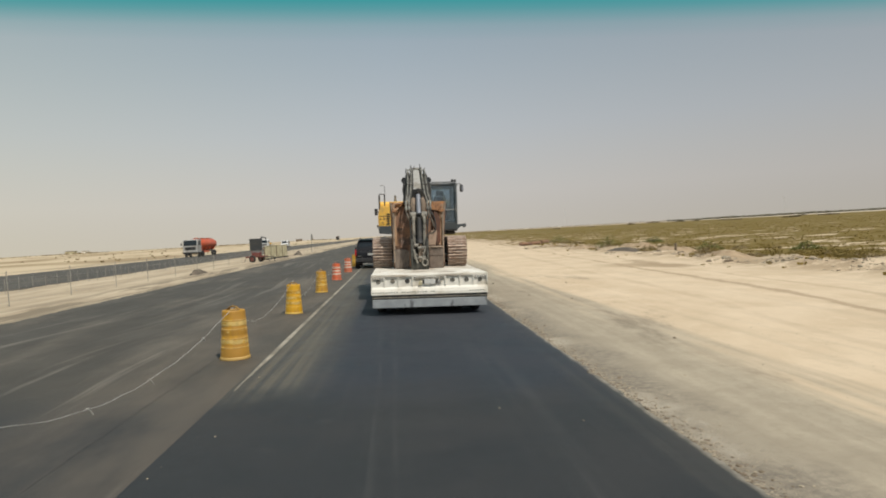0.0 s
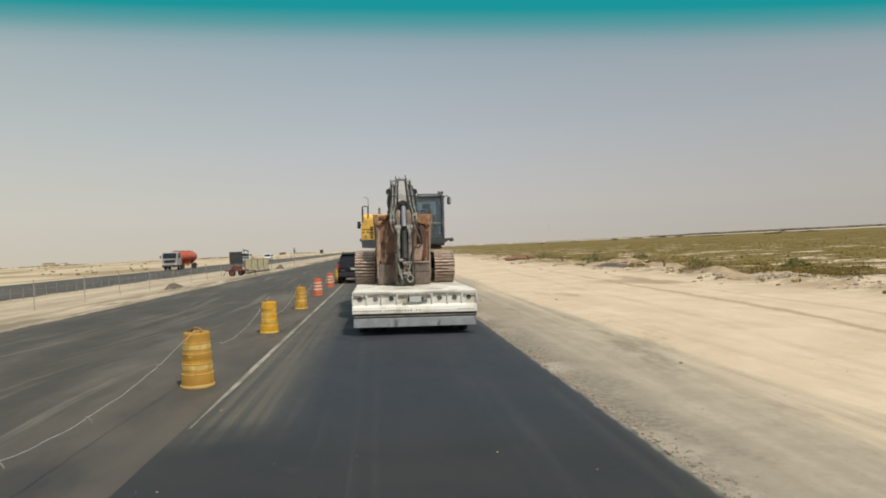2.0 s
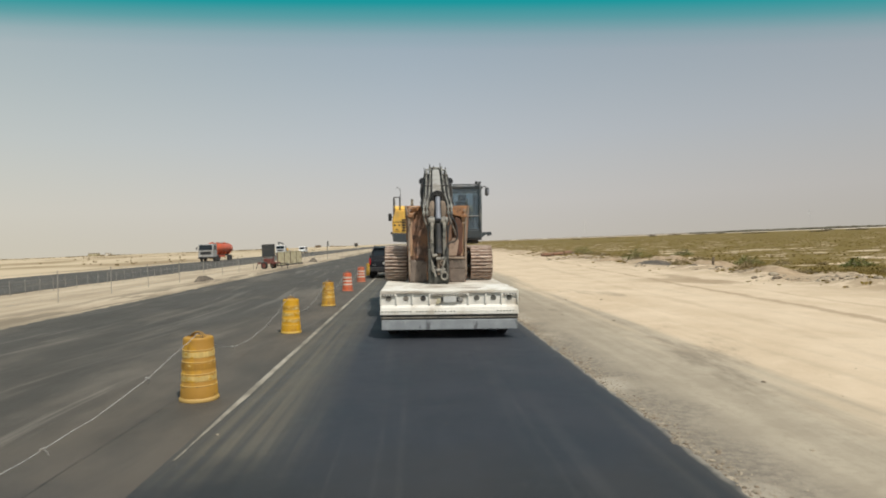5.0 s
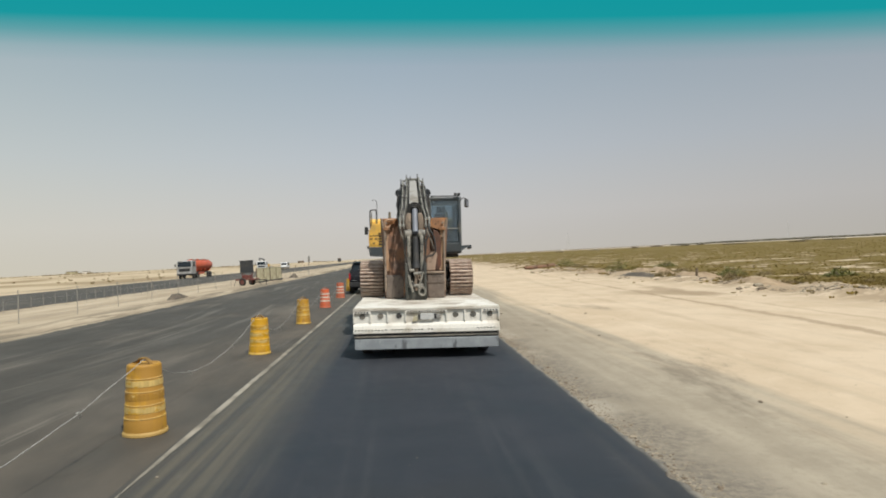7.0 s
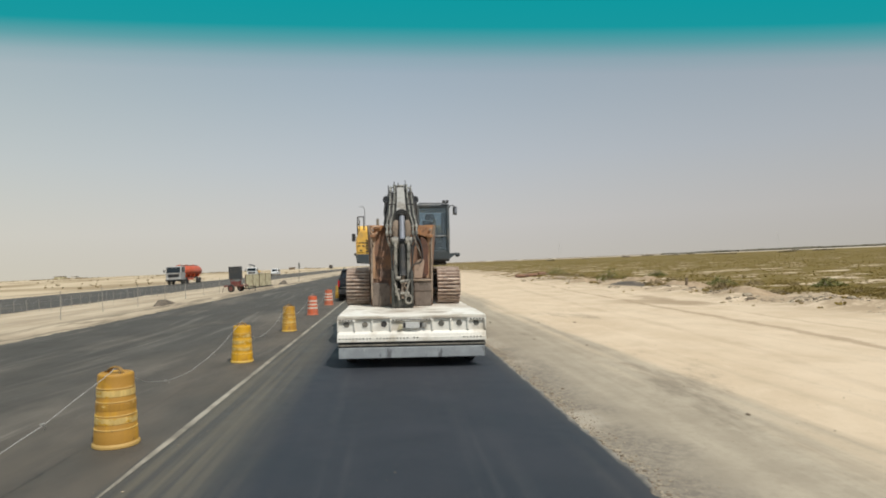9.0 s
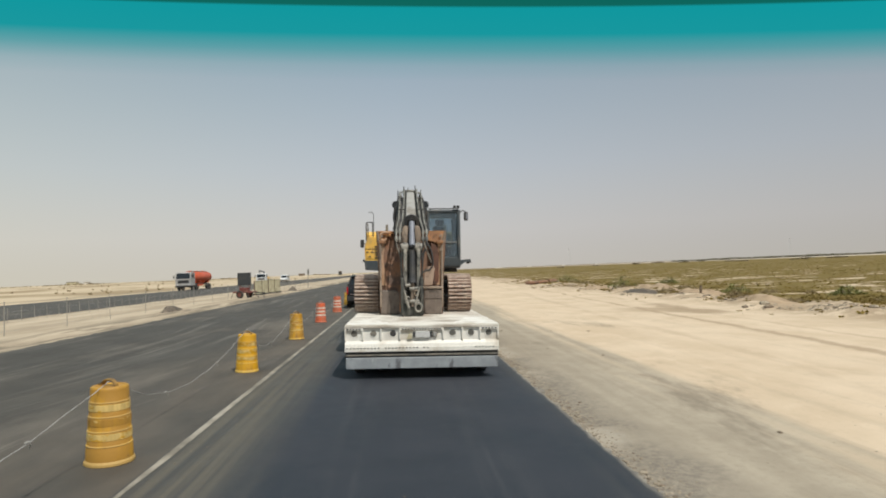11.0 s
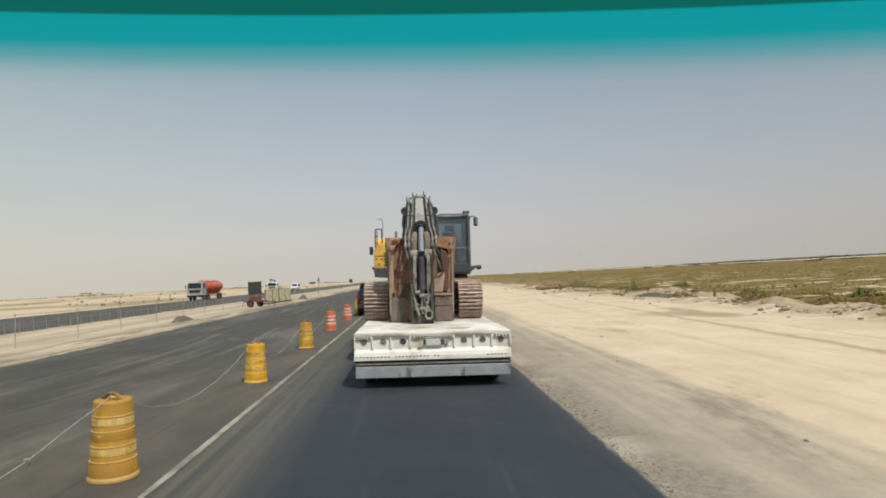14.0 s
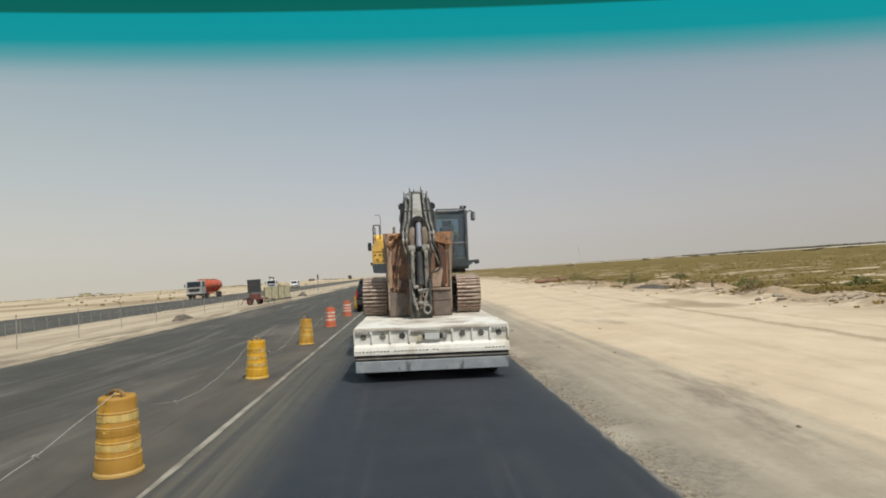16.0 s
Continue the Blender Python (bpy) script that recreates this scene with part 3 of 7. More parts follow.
def part(name, bm, material, parent=None, label="", smooth=False):
    me = bpy.data.meshes.new(name)
    bmesh.ops.recalc_face_normals(bm, faces=bm.faces)
    bm.to_mesh(me)
    bm.free()
    if smooth:
        me.polygons.foreach_set("use_smooth", [True] * len(me.polygons))
        me.set_sharp_from_angle(angle=radians(38))
    me.materials.append(material)
    ob = new(name, me)
    if parent is not None:
        ob.parent = parent
    if label:
        tagged(ob, label)
    return ob


def thing(name, at, label, category, group="", kind=""):
    ob = new(name)
    ob.matrix_basis = at
    return tagged(ob, label, category, group, kind)


def fall(x):
    """Height of the carriageway's plane."""
    return -CROSSFALL * x


# ---- the ground ----
ROAD_L, JOINT, ROAD_R = -11.5, -3.24, 2.04
FAR_R, FAR_L = -21.0, -37.5


def ground_height(x, y):
    if x < -12.5:
        z = 0.42
    elif x < 10:
        z = fall(x) - 0.03
    else:
        z = -0.35 - 0.05 * min(1.0, (x - 10) / 8)
    if -11.35 < x < 1.86 or FAR_L + 0.1 < x < FAR_R - 0.1:
        return z - 0.16
    rough = 0.0
    if x > 2.3:
        k = min(1.0, (x - 2.3) / 3)
        rough += 0.05 * k * noise.noise((x * 0.9, y * 0.10, 3.0)) + 0.02 * k * noise.noise((x * 2.3, y * 0.8, 1.0))
        ridge = math.exp(-((x - 20.3 - 2.5 * noise.noise((0.3, y * 0.05, 7.0))) / 2.4) ** 2)
        rough += ridge * (0.26 + 0.42 * noise.noise((x * 0.45, y * 0.30, 9.0)))
        if x > 24:
            rough += 0.10 * noise.noise((x * 0.3, y * 0.3, 5.0))
    elif x < -12:
        rough += 0.05 * noise.noise((x * 0.8, y * 0.3, 2.0))
        if x < -39:
            k = min(1.0, (-39 - x) / 40)
            rough += k * (0.5 + 1.1 * noise.noise((x * 0.018, y * 0.011, 4.0)) + 0.45 * noise.noise((x * 0.09, y * 0.06, 6.0)))
    return z + rough


def spread(marks):
    """Grid lines: runs of (from, to, step)."""
    out = []
    for a, b, s in marks:
        n = max(1, round((b - a) / s))
        out += [a + (b - a) * i / n for i in range(n)]
    return out + [marks[-1][1]]


def grid_mesh(name, xs, ys, height, material, wobble=None):
    verts = [((x + (wobble(i, y) if wobble else 0.0)), y, height(x, y)) for y in ys for i, x in enumerate(xs)]
    n = len(xs)
    faces = [(j * n + i, j * n + i + 1, (j + 1) * n + i + 1, (j + 1) * n + i) for j in range(len(ys) - 1) for i in range(n - 1)]
    me = bpy.data.meshes.new(name)
    me.from_pydata(verts, [], faces)
    me.polygons.foreach_set("use_smooth", [True] * len(faces))
    me.materials.append(material)
    return new(name, me)


xs = spread([(-2600, -600, 500), (-600, -120, 30), (-120, -40, 4), (-40, -37.4, 1.3), (-37.4, -21.1, 8.15), (-21.1, -11.6, 0.6), (-11.6, -11.3, 0.15), (-11.3, 1.8, 6.5),
             (1.8, 2.0, 0.1), (2.0, 12, 0.28), (12, 34, 0.5), (34, 80, 3), (80, 600, 40), (600, 2600, 500)])
ys = spread([(-2500, -200, 500), (-200, -30, 20), (-30, 45, 0.45), (45, 130, 1.4), (130, 400, 6), (400, 1000, 40), (1000, 4600, 400)])
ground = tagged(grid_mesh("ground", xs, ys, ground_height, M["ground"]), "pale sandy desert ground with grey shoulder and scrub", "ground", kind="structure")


def slab(name, x0, x1, lift, material, ragged, label):
    """A strip of asphalt with a slightly ragged edge and real thickness."""
    ys = spread([(-400, -30, 30), (-30, 30, 0.09), (30, 140, 1.5), (140, 2600, 60)])
    bm = bmesh.new()
    rows = []
    for y in ys:
        near = -30 <= y <= 140
        a = x0 + (ragged[0] * noise.noise((y * 1.9, 0.0, x0)) + ragged[0] * 0.6 * noise.noise((y * 6.1, 2.0, x0)) if near else 0)
        b = x1 + (ragged[1] * noise.noise((y * 1.7, 5.0, x1)) + ragged[1] * (0.7 * noise.noise((y * 5.1, 8.0, x1)) + 0.45 * noise.noise((y * 14.0, 3.0, x1))) if near else 0)
        za, zb = (fall(a), fall(b)) if x0 > -15 else (0.42, 0.42)
        rows.append([bm.verts.new(p) for p in ((a - 0.05, y, za + lift - 0.2), (a, y, za + lift), (b, y, zb + lift), (b + 0.05, y, zb + lift - 0.2))])
    for p, q in zip(rows, rows[1:]):
        for i in range(3):
            bm.faces.new((p[i], p[i + 1], q[i + 1], q[i]))
    return tagged(part(name, bm, material), label, "road", kind="structure")


slab("road_old", ROAD_L, JOINT + 0.02, 0.0, M["asphalt_old"], (0.10, 0.0), "older asphalt carriageway streaked with blown sand")
slab("road_new", JOINT, ROAD_R, 0.022, M["asphalt_new"], (0.0, 0.105), "fresh dark asphalt lane with ragged shoulder edge")
slab("road_far", FAR_L, FAR_R, 0.02, M["asphalt_old"], (0.05, 0.05), "grey asphalt of the opposite carriageway")


def joint_line():
    bm = bmesh.new()
    rows = []
    for y in spread([(-7.6, 60, 0.2), (60, 260, 4)]):
        w = min(1.0, 0.15 + (y + 7.6) / 3.0) * 0.046 + 0.014 * noise.noise((y * 2.3, 1.0, 0.0)) + 0.009 * noise.noise((y * 7.1, 3.0, 0.0))
        c = JOINT + 0.07 + 0.012 * noise.noise((y * 0.9, 4.0, 0.0))
        rows.append([bm.verts.new((c + s * w, y, fall(c + s * w) + 0.026)) for s in (-1, 1)])
    for p, q in zip(rows, rows[1:]):
        bm.faces.new((p[0], p[1], q[1], q[0]))
    tagged(part("lane_line", bm, M["joint"]), "dusty worn white line along the lane joint", "road marking", kind="structure")


joint_line()


# ---- the low-bed trailer ----
RIG = pose(0, 0, 0, 0, math.degrees(math.atan(CROSSFALL)), 0)     # stands square on the sloping lane
DECK = 1.085


def wheel(parent, x, y, z, r, w, name="wheel", rim_mat=None, outside=1):
    """Tyre with rim and hub, its axle along x."""
    bm = bmesh.new()
    prof = [(0.62, -0.5), (0.90, -0.5), (0.98, -0.36), (1.0, -0.2), (1.0, 0.2), (0.98, 0.36), (0.90, 0.5), (0.62, 0.5)]
    n = 22
    rings = [[bm.verts.new((x + b * w, y + r * a * math.cos(2 * math.pi * j / n), z + r * a * math.sin(2 * math.pi * j / n))) for j in range(n)] for a, b in prof]
    for p, q in zip(rings, rings[1:] + rings[:1]):
        for j in range(n):
            bm.faces.new((p[j], p[(j + 1) % n], q[(j + 1) % n], q[j]))
    tyre = part(name, bm, M["black"], parent, smooth=True)
    bm = bmesh.new()
    tube(bm, [(x - 0.30 * w, y, z), (x + 0.30 * w, y, z)], r * 0.63, 18)
    tube(bm, [(x + outside * 0.28 * w, y, z), (x + outside * 0.48 * w, y, z)], r * 0.22, 10)
    part("rim", bm, rim_mat or M["alloy"], tyre, "dusty metal rim")
    return tyre


def lowbed_trailer():
    t = thing("lowbed_trailer", RIG, "white low-bed trailer with holed rear beam and grey steel bumper", "trailer")
    bm = bmesh.new()
    box(bm, -1.55, 1.55, 0.0, 9.6, DECK - 0.045, DECK, 0.008)
    part("deck", bm, M["deck"], t, "chalky white deck plate covered in dust")
    # cleaner white ramp plates laid at both rear corners
    for s in (-1, 1):
        bm = bmesh.new()
        prism(bm, [(s * 1.535, 0.015), (s * 0.62, 0.015), (s * 0.70, 0.50), (s * 0.92, 0.95), (s * 1.02, 1.75), (s * 1.535, 1.75)], "z", DECK + 0.002, DECK + 0.020, 0.004)
        part("ramp_plate", bm, M["white"], t, "chalky white plate at the deck corner")
    # rear beam: recessed back plate, upright ribs, flanges
    bm = bmesh.new()
    box(bm, -1.545, 1.545, 0.045, 0.11, 0.60, DECK - 0.047)
    part("back_plate", bm, M["white"], t)
    bm = bmesh.new()
    box(bm, -1.55, 1.55, -0.012, 0.072, 0.565, 0.655, 0.01)
    part("lower_flange", bm, M["white"], t)
    bm = bmesh.new()
    prism(bm, [(0.044, 0.657), (-0.004, 0.657), (0.01, 0.72), (0.044, 0.78)], "x", -1.545, 1.545)
    part("sloped_rail", bm, M["white"], t)
    for x in (-1.535, -1.19, -0.83, -0.45, 0.42, 0.81, 1.17, 1.535):
        bm = bmesh.new()
        prism(bm, [(0.043, 0.76), (0.010, 0.80), (0.004, DECK - 0.049), (0.043, DECK - 0.049)], "x", x - 0.014, x + 0.014)
        part("rib", bm, M["white"], t)
    for x in (-1.36, -0.98, -0.59, 0.61, 0.985, 1.345):
        ring = bmesh.new()
        n = 20
        rows = [[ring.verts.new((x + r * math.cos(2 * math.pi * j / n), y, 0.925 + r * math.sin(2 * math.pi * j / n))) for j in range(n)]
                for r, y in ((0.076, 0.0435), (0.074, 0.037), (0.066, 0.037), (0.064, 0.043))]
        for p, q in zip(rows, rows[1:]):
            for j in range(n):
                ring.faces.new((p[j], p[(j + 1) % n], q[(j + 1) % n], q[j]))
        part("hole_rim", ring, M["white"], t)
        bm = bmesh.new()
        tube(bm, [(x, 0.040, 0.925), (x, 0.0445, 0.925)], 0.063, n)
        part("hole", bm, M["dark"] if abs(x + 0.59) < 0.01 else M["arm"], t, "dark round lashing hole")
    # slotted strips under the deck's edge
    for x0, x1 in ((-1.52, -1.22), (-0.42, 0.39), (1.20, 1.52)):
        bm = bmesh.new()
        box(bm, x0 - 0.02, x1 + 0.02, 0.005, 0.0445, DECK - 0.098, DECK - 0.046, 0.004)
        part("slotted_strip", bm, M["white"], t)
        k = int((x1 - x0) / 0.055)
        for i in range(k):
            bm = bmesh.new()
            a = x0 + (x1 - x0) * (i + 0.18) / k
            box(bm, a, a + 0.034, 0.001, 0.006, DECK - 0.088, DECK - 0.060)
            part("slot", bm, M["dark"], t)
    for i in range(44):
        if i % 11 == 10 or 23 < i < 37:
            continue
        bm = bmesh.new()
        x = -1.50 + 3.0 * i / 43
        box(bm, x - 0.019, x + 0.019, -0.0145, -0.0115, 0.626, 0.650)
        part("rivet", bm, M["arm"], t)
    # lamp and plate box in the middle bay
    bm = bmesh.new()
    box(bm, -0.14, 0.15, -0.01, 0.044, 0.835, 0.965, 0.008)
    lamp = part("plate_box", bm, M["plate"], t, "scuffed pale plate box")
    for x in (-0.165, 0.178):
        bm = bmesh.new()
        box(bm, x - 0.018, x + 0.018, -0.005, 0.044, 0.85, 0.95, 0.004)
        part("bracket", bm, M["dark"], lamp)
    bm = bmesh.new()
    box(bm, 0.215, 0.30, 0.0, 0.044, 0.855, 0.945, 0.01)
    part("lamp", bm, M["barrel_grey"], t)
    bm = bmesh.new()
    prism(bm, [(-0.31, 0.80), (-0.20, 0.82), (-0.21, 0.90), (-0.27, 0.92)], "y", 0.0, 0.044)
    part("wedge", bm, M["panel_cream"], t, "tan wooden wedge")
    # recess, its shade made by solid black bars, and steel bumper
    bm = bmesh.new()
    box(bm, -1.53, 1.53, 0.02, 0.16, 0.515, 0.563)
    part("shade_strip", bm, M["black"], t)
    bm = bmesh.new()
    box(bm, -1.54, 1.54, 0.0, 0.14, 0.482, 0.512, 0.006)
    part("upper_rail", bm, M["arm"], t)
    bm = bmesh.new()
    box(bm, -1.53, 1.53, 0.05, 0.16, 0.452, 0.48)
    part("shade_bar", bm, M["black"], t)
    bm = bmesh.new()
    box(bm, -1.52, 1.52, -0.03, 0.09, 0.232, 0.450, 0.012)
    part("bumper", bm, M["bumper"], t, "scuffed grey steel bumper beam")
    # underframe
    for x in (-1.0, 1.0):
        bm = bmesh.new()
        box(bm, x - 0.09, x + 0.09, 0.16, 9.4, 0.62, DECK - 0.047)
        part("main_beam", bm, M["dark"], t)
    for x in (-1.5, 1.5):
        bm = bmesh.new()
        box(bm, x - 0.045, x + 0.045, 0.115, 9.5, 0.80, DECK - 0.047)
        part("side_beam", bm, M["white"], t)
    for y in (0.95, 2.2, 3.45, 4.7):
        bm = bmesh.new()
        tube(bm, [(-1.3, y, 0.42), (1.3, y, 0.42)], 0.06, 10)
        box(bm, -1.08, -0.92, y - 0.08, y + 0.08, 0.42, 0.62)
        box(bm, 0.92, 1.08, y - 0.08, y + 0.08, 0.42, 0.62)
        part("axle", bm, M["dark"], t)
        for x in (-1.30, -0.80, 0.80, 1.30):
            wheel(t, x, y, 0.41, 0.39, 0.24, outside=1 if x > 0 else -1, rim_mat=M["dark"])
    bm = bmesh.new()
    prism(bm, [(9.55, 0.75), (9.55, DECK - 0.01), (10.2, 1.5), (12.0, 1.55), (12.0, 1.2), (10.5, 1.15)], "x", -0.7, 0.7, 0.02)
    part("gooseneck", bm, M["white"], t)
    for x in (-0.9, 0.9):
        bm = bmesh.new()
        box(bm, x - 0.07, x + 0.07, 9.2, 9.34, 0.06, 0.70)
        box(bm, x - 0.16, x + 0.16, 9.12, 9.42, 0.024, 0.06)
        part("landing_leg", bm, M["dark"], t)


lowbed_trailer()


# ---- the excavator on the trailer ----
def track_loop(length, r, count):
    """Places and turns of the shoes round a track: y, z, angle."""
    straight = length - 2 * r
    total = 2 * straight + 2 * math.pi * r
    out = []
    for i in range(count):
        s = total * i / count
        if s < straight:
            out.append((-straight / 2 + s, 0.0, 0.0))
        elif s < straight + math.pi * r:
            a = (s - straight) / r
            out.append((straight / 2 + r * math.sin(a), r - r * math.cos(a), a))
        elif s < 2 * straight + math.pi * r:
            out.append((straight / 2 - (s - straight - math.pi * r), 2 * r, math.pi))
        else:
            a = (s - 2 * straight - math.pi * r) / r
            out.append((-straight / 2 - r * math.sin(a), r + r * math.cos(a), math.pi + a))
    return out


def half_ring(bm, cx, y, cz, r, thick, n=12, lean=0.0):
    """A hoop over the top half of a circle that faces -y."""
    pts = [(cx + r * math.cos(math.pi * k / n), y + lean * math.sin(math.pi * k / n), cz + r * math.sin(math.pi * k / n)) for k in range(n + 1)]
    return tube(bm, [(cx + r, y, cz - 0.10)] + pts + [(cx - r, y, cz - 0.10)], thick, 8)


def excavator_front(e):
    """Boom, stick and bucket, folded down onto the deck and seen end on."""
    BX = -0.02
    bm = bmesh.new()
    outline = [(-0.35, 1.45), (-1.15, 2.42), (-1.65, 2.92), (-1.98, 3.08), (-2.30, 2.90), (-3.20, 1.84), (-3.36, 1.56), (-3.10, 1.46), (-2.75, 1.85), (-1.95, 2.60), (-1.45, 2.20), (-0.2, 1.30), (-0.05, 1.30)]
    prism(bm, outline, "x", BX - 0.22, BX + 0.22, 0.025)
    boom = part("boom", bm, M["grime"], e, "grimy dark boom")
    bm = bmesh.new()
    box(bm, BX - 0.34, BX - 0.225, -0.5, 0.0, 1.262, 1.75)
    box(bm, BX + 0.225, BX + 0.34, -0.5, 0.0, 1.262, 1.75)
    part("boom_foot", bm, M["arm"], boom)
    # flat cover of the stick cylinder
    bm = bmesh.new()
    tube(bm, [(BX, -1.90, 3.17), (BX, -2.90, 2.32)], 0.105, 16)
    cyl = part("stick_cylinder", bm, M["grime"], e, "grimy hydraulic cylinder with chrome rod", smooth=True)
    bm = bmesh.new()
    quad = [(BX - 0.095, -2.03, 3.20), (BX + 0.095, -2.03, 3.20), (BX + 0.125, -2.94, 2.47), (BX - 0.125, -2.94, 2.47)]
    vs = [bm.verts.new(v) for v in quad] + [bm.verts.new((v[0], v[1] + 0.03, v[2] - 0.09)) for v in quad]
    for f in ((0, 1, 2, 3), (7, 6, 5, 4), (0, 4, 5, 1), (1, 5, 6, 2), (2, 6, 7, 3), (3, 7, 4, 0)):
        bm.faces.new([vs[i] for i in f])
    bmesh.ops.bevel(bm, geom=list(bm.edges), offset=0.010, segments=2, affect="EDGES")
    part("guard_plate", bm, M["barrel_grey"], cyl, "flat pale grey-green cover plate")
    bm = bmesh.new()
    tube(bm, [(BX, -2.87, 2.42), (BX, -3.02, 2.29)], 0.125, 18)
    part("gland", bm, M["black"], cyl)
    for r, th, dy in ((0.170, 0.026, -3.03), (0.125, 0.020, -3.06)):
        bm = bmesh.new()
        half_ring(bm, BX + 0.01, dy, 2.315, r, th)
        part("gland_hose", bm, M["black"], cyl, smooth=True)
    bm = bmesh.new()
    tube(bm, [(BX + 0.015, -2.98, 2.36), (BX + 0.01, -3.46, 1.69)], 0.073, 16)
    part("rod", bm, M["chrome"], cyl, "shiny bluish chrome rod", smooth=True)
    bm = bmesh.new()
    tube(bm, [(BX - 0.10, -1.86, 3.20), (BX + 0.10, -1.86, 3.20)], 0.085, 14)
    box(bm, BX - 0.17, BX - 0.11, -2.0, -1.7, 2.95, 3.26, 0.015)
    box(bm, BX + 0.11, BX + 0.17, -2.0, -1.7, 2.95, 3.26, 0.015)
    part("cylinder_mount", bm, M["grime"], boom)
    rng = random.Random(5)
    for s in (-1, 1):
        # dark tray that carries the pipes
        bm = bmesh.new()
        prism(bm, [(-1.75, 3.02), (-2.02, 3.12), (-2.36, 2.90), (-3.06, 2.20), (-3.10, 2.08), (-2.9, 2.06), (-2.2, 2.72)], "x", *sorted((BX + s * 0.222, BX + s * 0.315)), 0.012)
        part("pipe_tray", bm, M["dark"], boom)
        for i, (dx, mid, low) in enumerate(((0.165, 0.205, 0.285), (0.275, 0.300, 0.372))):
            wob = 0.008 * rng.uniform(-1, 1)
            bm = bmesh.new()
            tube(bm, bend([(BX + s * dx, -1.62, 3.06), (BX + s * dx, -1.86, 3.25 - 0.05 * i), (BX + s * dx, -2.06, 3.20 - 0.04 * i), (BX + s * (dx + 0.01), -2.42, 2.94 - 0.02 * i), (BX + s * (mid + wob), -2.82, 2.55),
                           (BX + s * (mid + 0.02), -3.00, 2.36), (BX + s * (low - 0.02), -3.12, 2.22), (BX + s * low, -3.22, 2.10), (BX + s * low, -3.33, 1.92)], 5), 0.0205, 8)
            part("pipe", bm, M["pipe"], boom, "dusty pale steel pipe", smooth=True)
            for z, y in ((2.055, -3.25), (1.885, -3.35)):
                bm = bmesh.new()
                tube(bm, [(BX + s * low, y + 0.02, z + 0.045), (BX + s * low, y - 0.02, z - 0.045)], 0.038, 6)
                part("coupling", bm, M["pipe"], boom)
            bm = bmesh.new()
            tube(bm, bend([(BX + s * low, -3.35, 1.90), (BX + s * (low - 0.015), -3.45, 1.70), (BX + s * (low - 0.08 - 0.02 * i), -3.50, 1.46), (BX + s * (low - 0.12), -3.52, 1.15), (BX + s * (low - 0.13), -3.52, 0.80)], 5), 0.027, 8)
            part("hose", bm, M["hose_dusty"] if s < 0 else M["black"], boom, smooth=True)
        # a third, darker line behind the other two
        bm = bmesh.new()
        tube(bm, bend([(BX + s * 0.335, -1.75, 2.98), (BX + s * 0.34, -2.05, 3.00), (BX + s * 0.345, -2.5, 2.62), (BX + s * 0.37, -2.95, 2.30), (BX + s * 0.40, -3.10, 2.05), (BX + s * 0.36, -3.2, 1.75)], 5), 0.020, 7)
        part("pipe", bm, M["dark"], boom, smooth=True)
        for z, y in ((3.00, -2.30), (2.66, -2.70)):
            bm = bmesh.new()
            box(bm, BX + s * 0.235 - 0.095, BX + s * 0.235 + 0.095, y - 0.05, y + 0.02, z - 0.018, z + 0.018, 0.006)
            part("pipe_clamp", bm, M["dark"], boom)
        # work lamps on brackets either side of the boom
        bm = bmesh.new()
        tube(bm, [(BX + s * 0.385, -2.02, 2.84), (BX + s * 0.385, -2.06, 2.84), (BX + s * 0.385, -2.16, 2.84)], 0.088, 18, 0.104)
        lamp = part("work_lamp", bm, M["black"], boom, smooth=True)
        bm = bmesh.new()
        tube(bm, [(BX + s * 0.385, -2.158, 2.84), (BX + s * 0.385, -2.168, 2.84)], 0.082, 18)
        part("lens", bm, M["dark_glass"], lamp)
        bm = bmesh.new()
        prism(bm, [(BX + s * 0.30, 2.80), (BX + s * 0.44, 2.76), (BX + s * 0.45, 2.50), (BX + s * 0.43, 2.18), (BX + s * 0.32, 2.16)], "y", -2.30, -2.16, 0.02)
        part("lamp_bracket", bm, M["dark"], boom)
        bm = bmesh.new()
        tube(bm, bend([(BX + s * 0.41, -2.2, 2.74), (BX + s * 0.445, -2.35, 2.50), (BX + s * 0.42, -2.6, 2.30), (BX + s * 0.44, -2.9, 2.14), (BX + s * 0.38, -3.1, 1.96)], 6), 0.022, 8)
        part("loose_hose", bm, M["black"], boom, smooth=True)
    # elbows and thin fittings along the crest
    for dx, top, r in ((-0.33, 3.25, 0.012), (-0.275, 3.22, 0.030), (-0.17, 3.36, 0.012), (-0.165, 3.29, 0.030), (-0.06, 3.32, 0.012), (0.02, 3.27, 0.028), (0.13, 3.39, 0.012), (0.165, 3.29, 0.030), (0.275, 3.22, 0.030), (0.285, 3.27, 0.012)):
        bm = bmesh.new()
        tube(bm, [(BX + dx, -1.92, 3.04), (BX + dx, -1.92, top - 0.02), (BX + dx * 1.01, -1.93, top)], r, 7)
        part("fitting", bm, M["pipe"] if r > 0.02 else M["dark"], boom)
    bm = bmesh.new()
    tube(bm, bend([(BX - 0.29, -1.95, 3.17), (BX - 0.1, -1.97, 3.24), (BX + 0.1, -1.97, 3.23), (BX + 0.29, -1.95, 3.16)], 5), 0.022, 7)
    part("cross_pipe", bm, M["pipe"], boom, smooth=True)

    # stick, standing on the deck
    bm = bmesh.new()
    prism(bm, [(-3.20, 1.78), (-3.36, 1.74), (-3.42, 1.45), (-3.48, 0.40), (-3.46, 0.12), (-3.30, 0.06), (-3.18, 0.5), (-3.12, 1.4)], "x", BX - 0.15, BX + 0.15, 0.025)
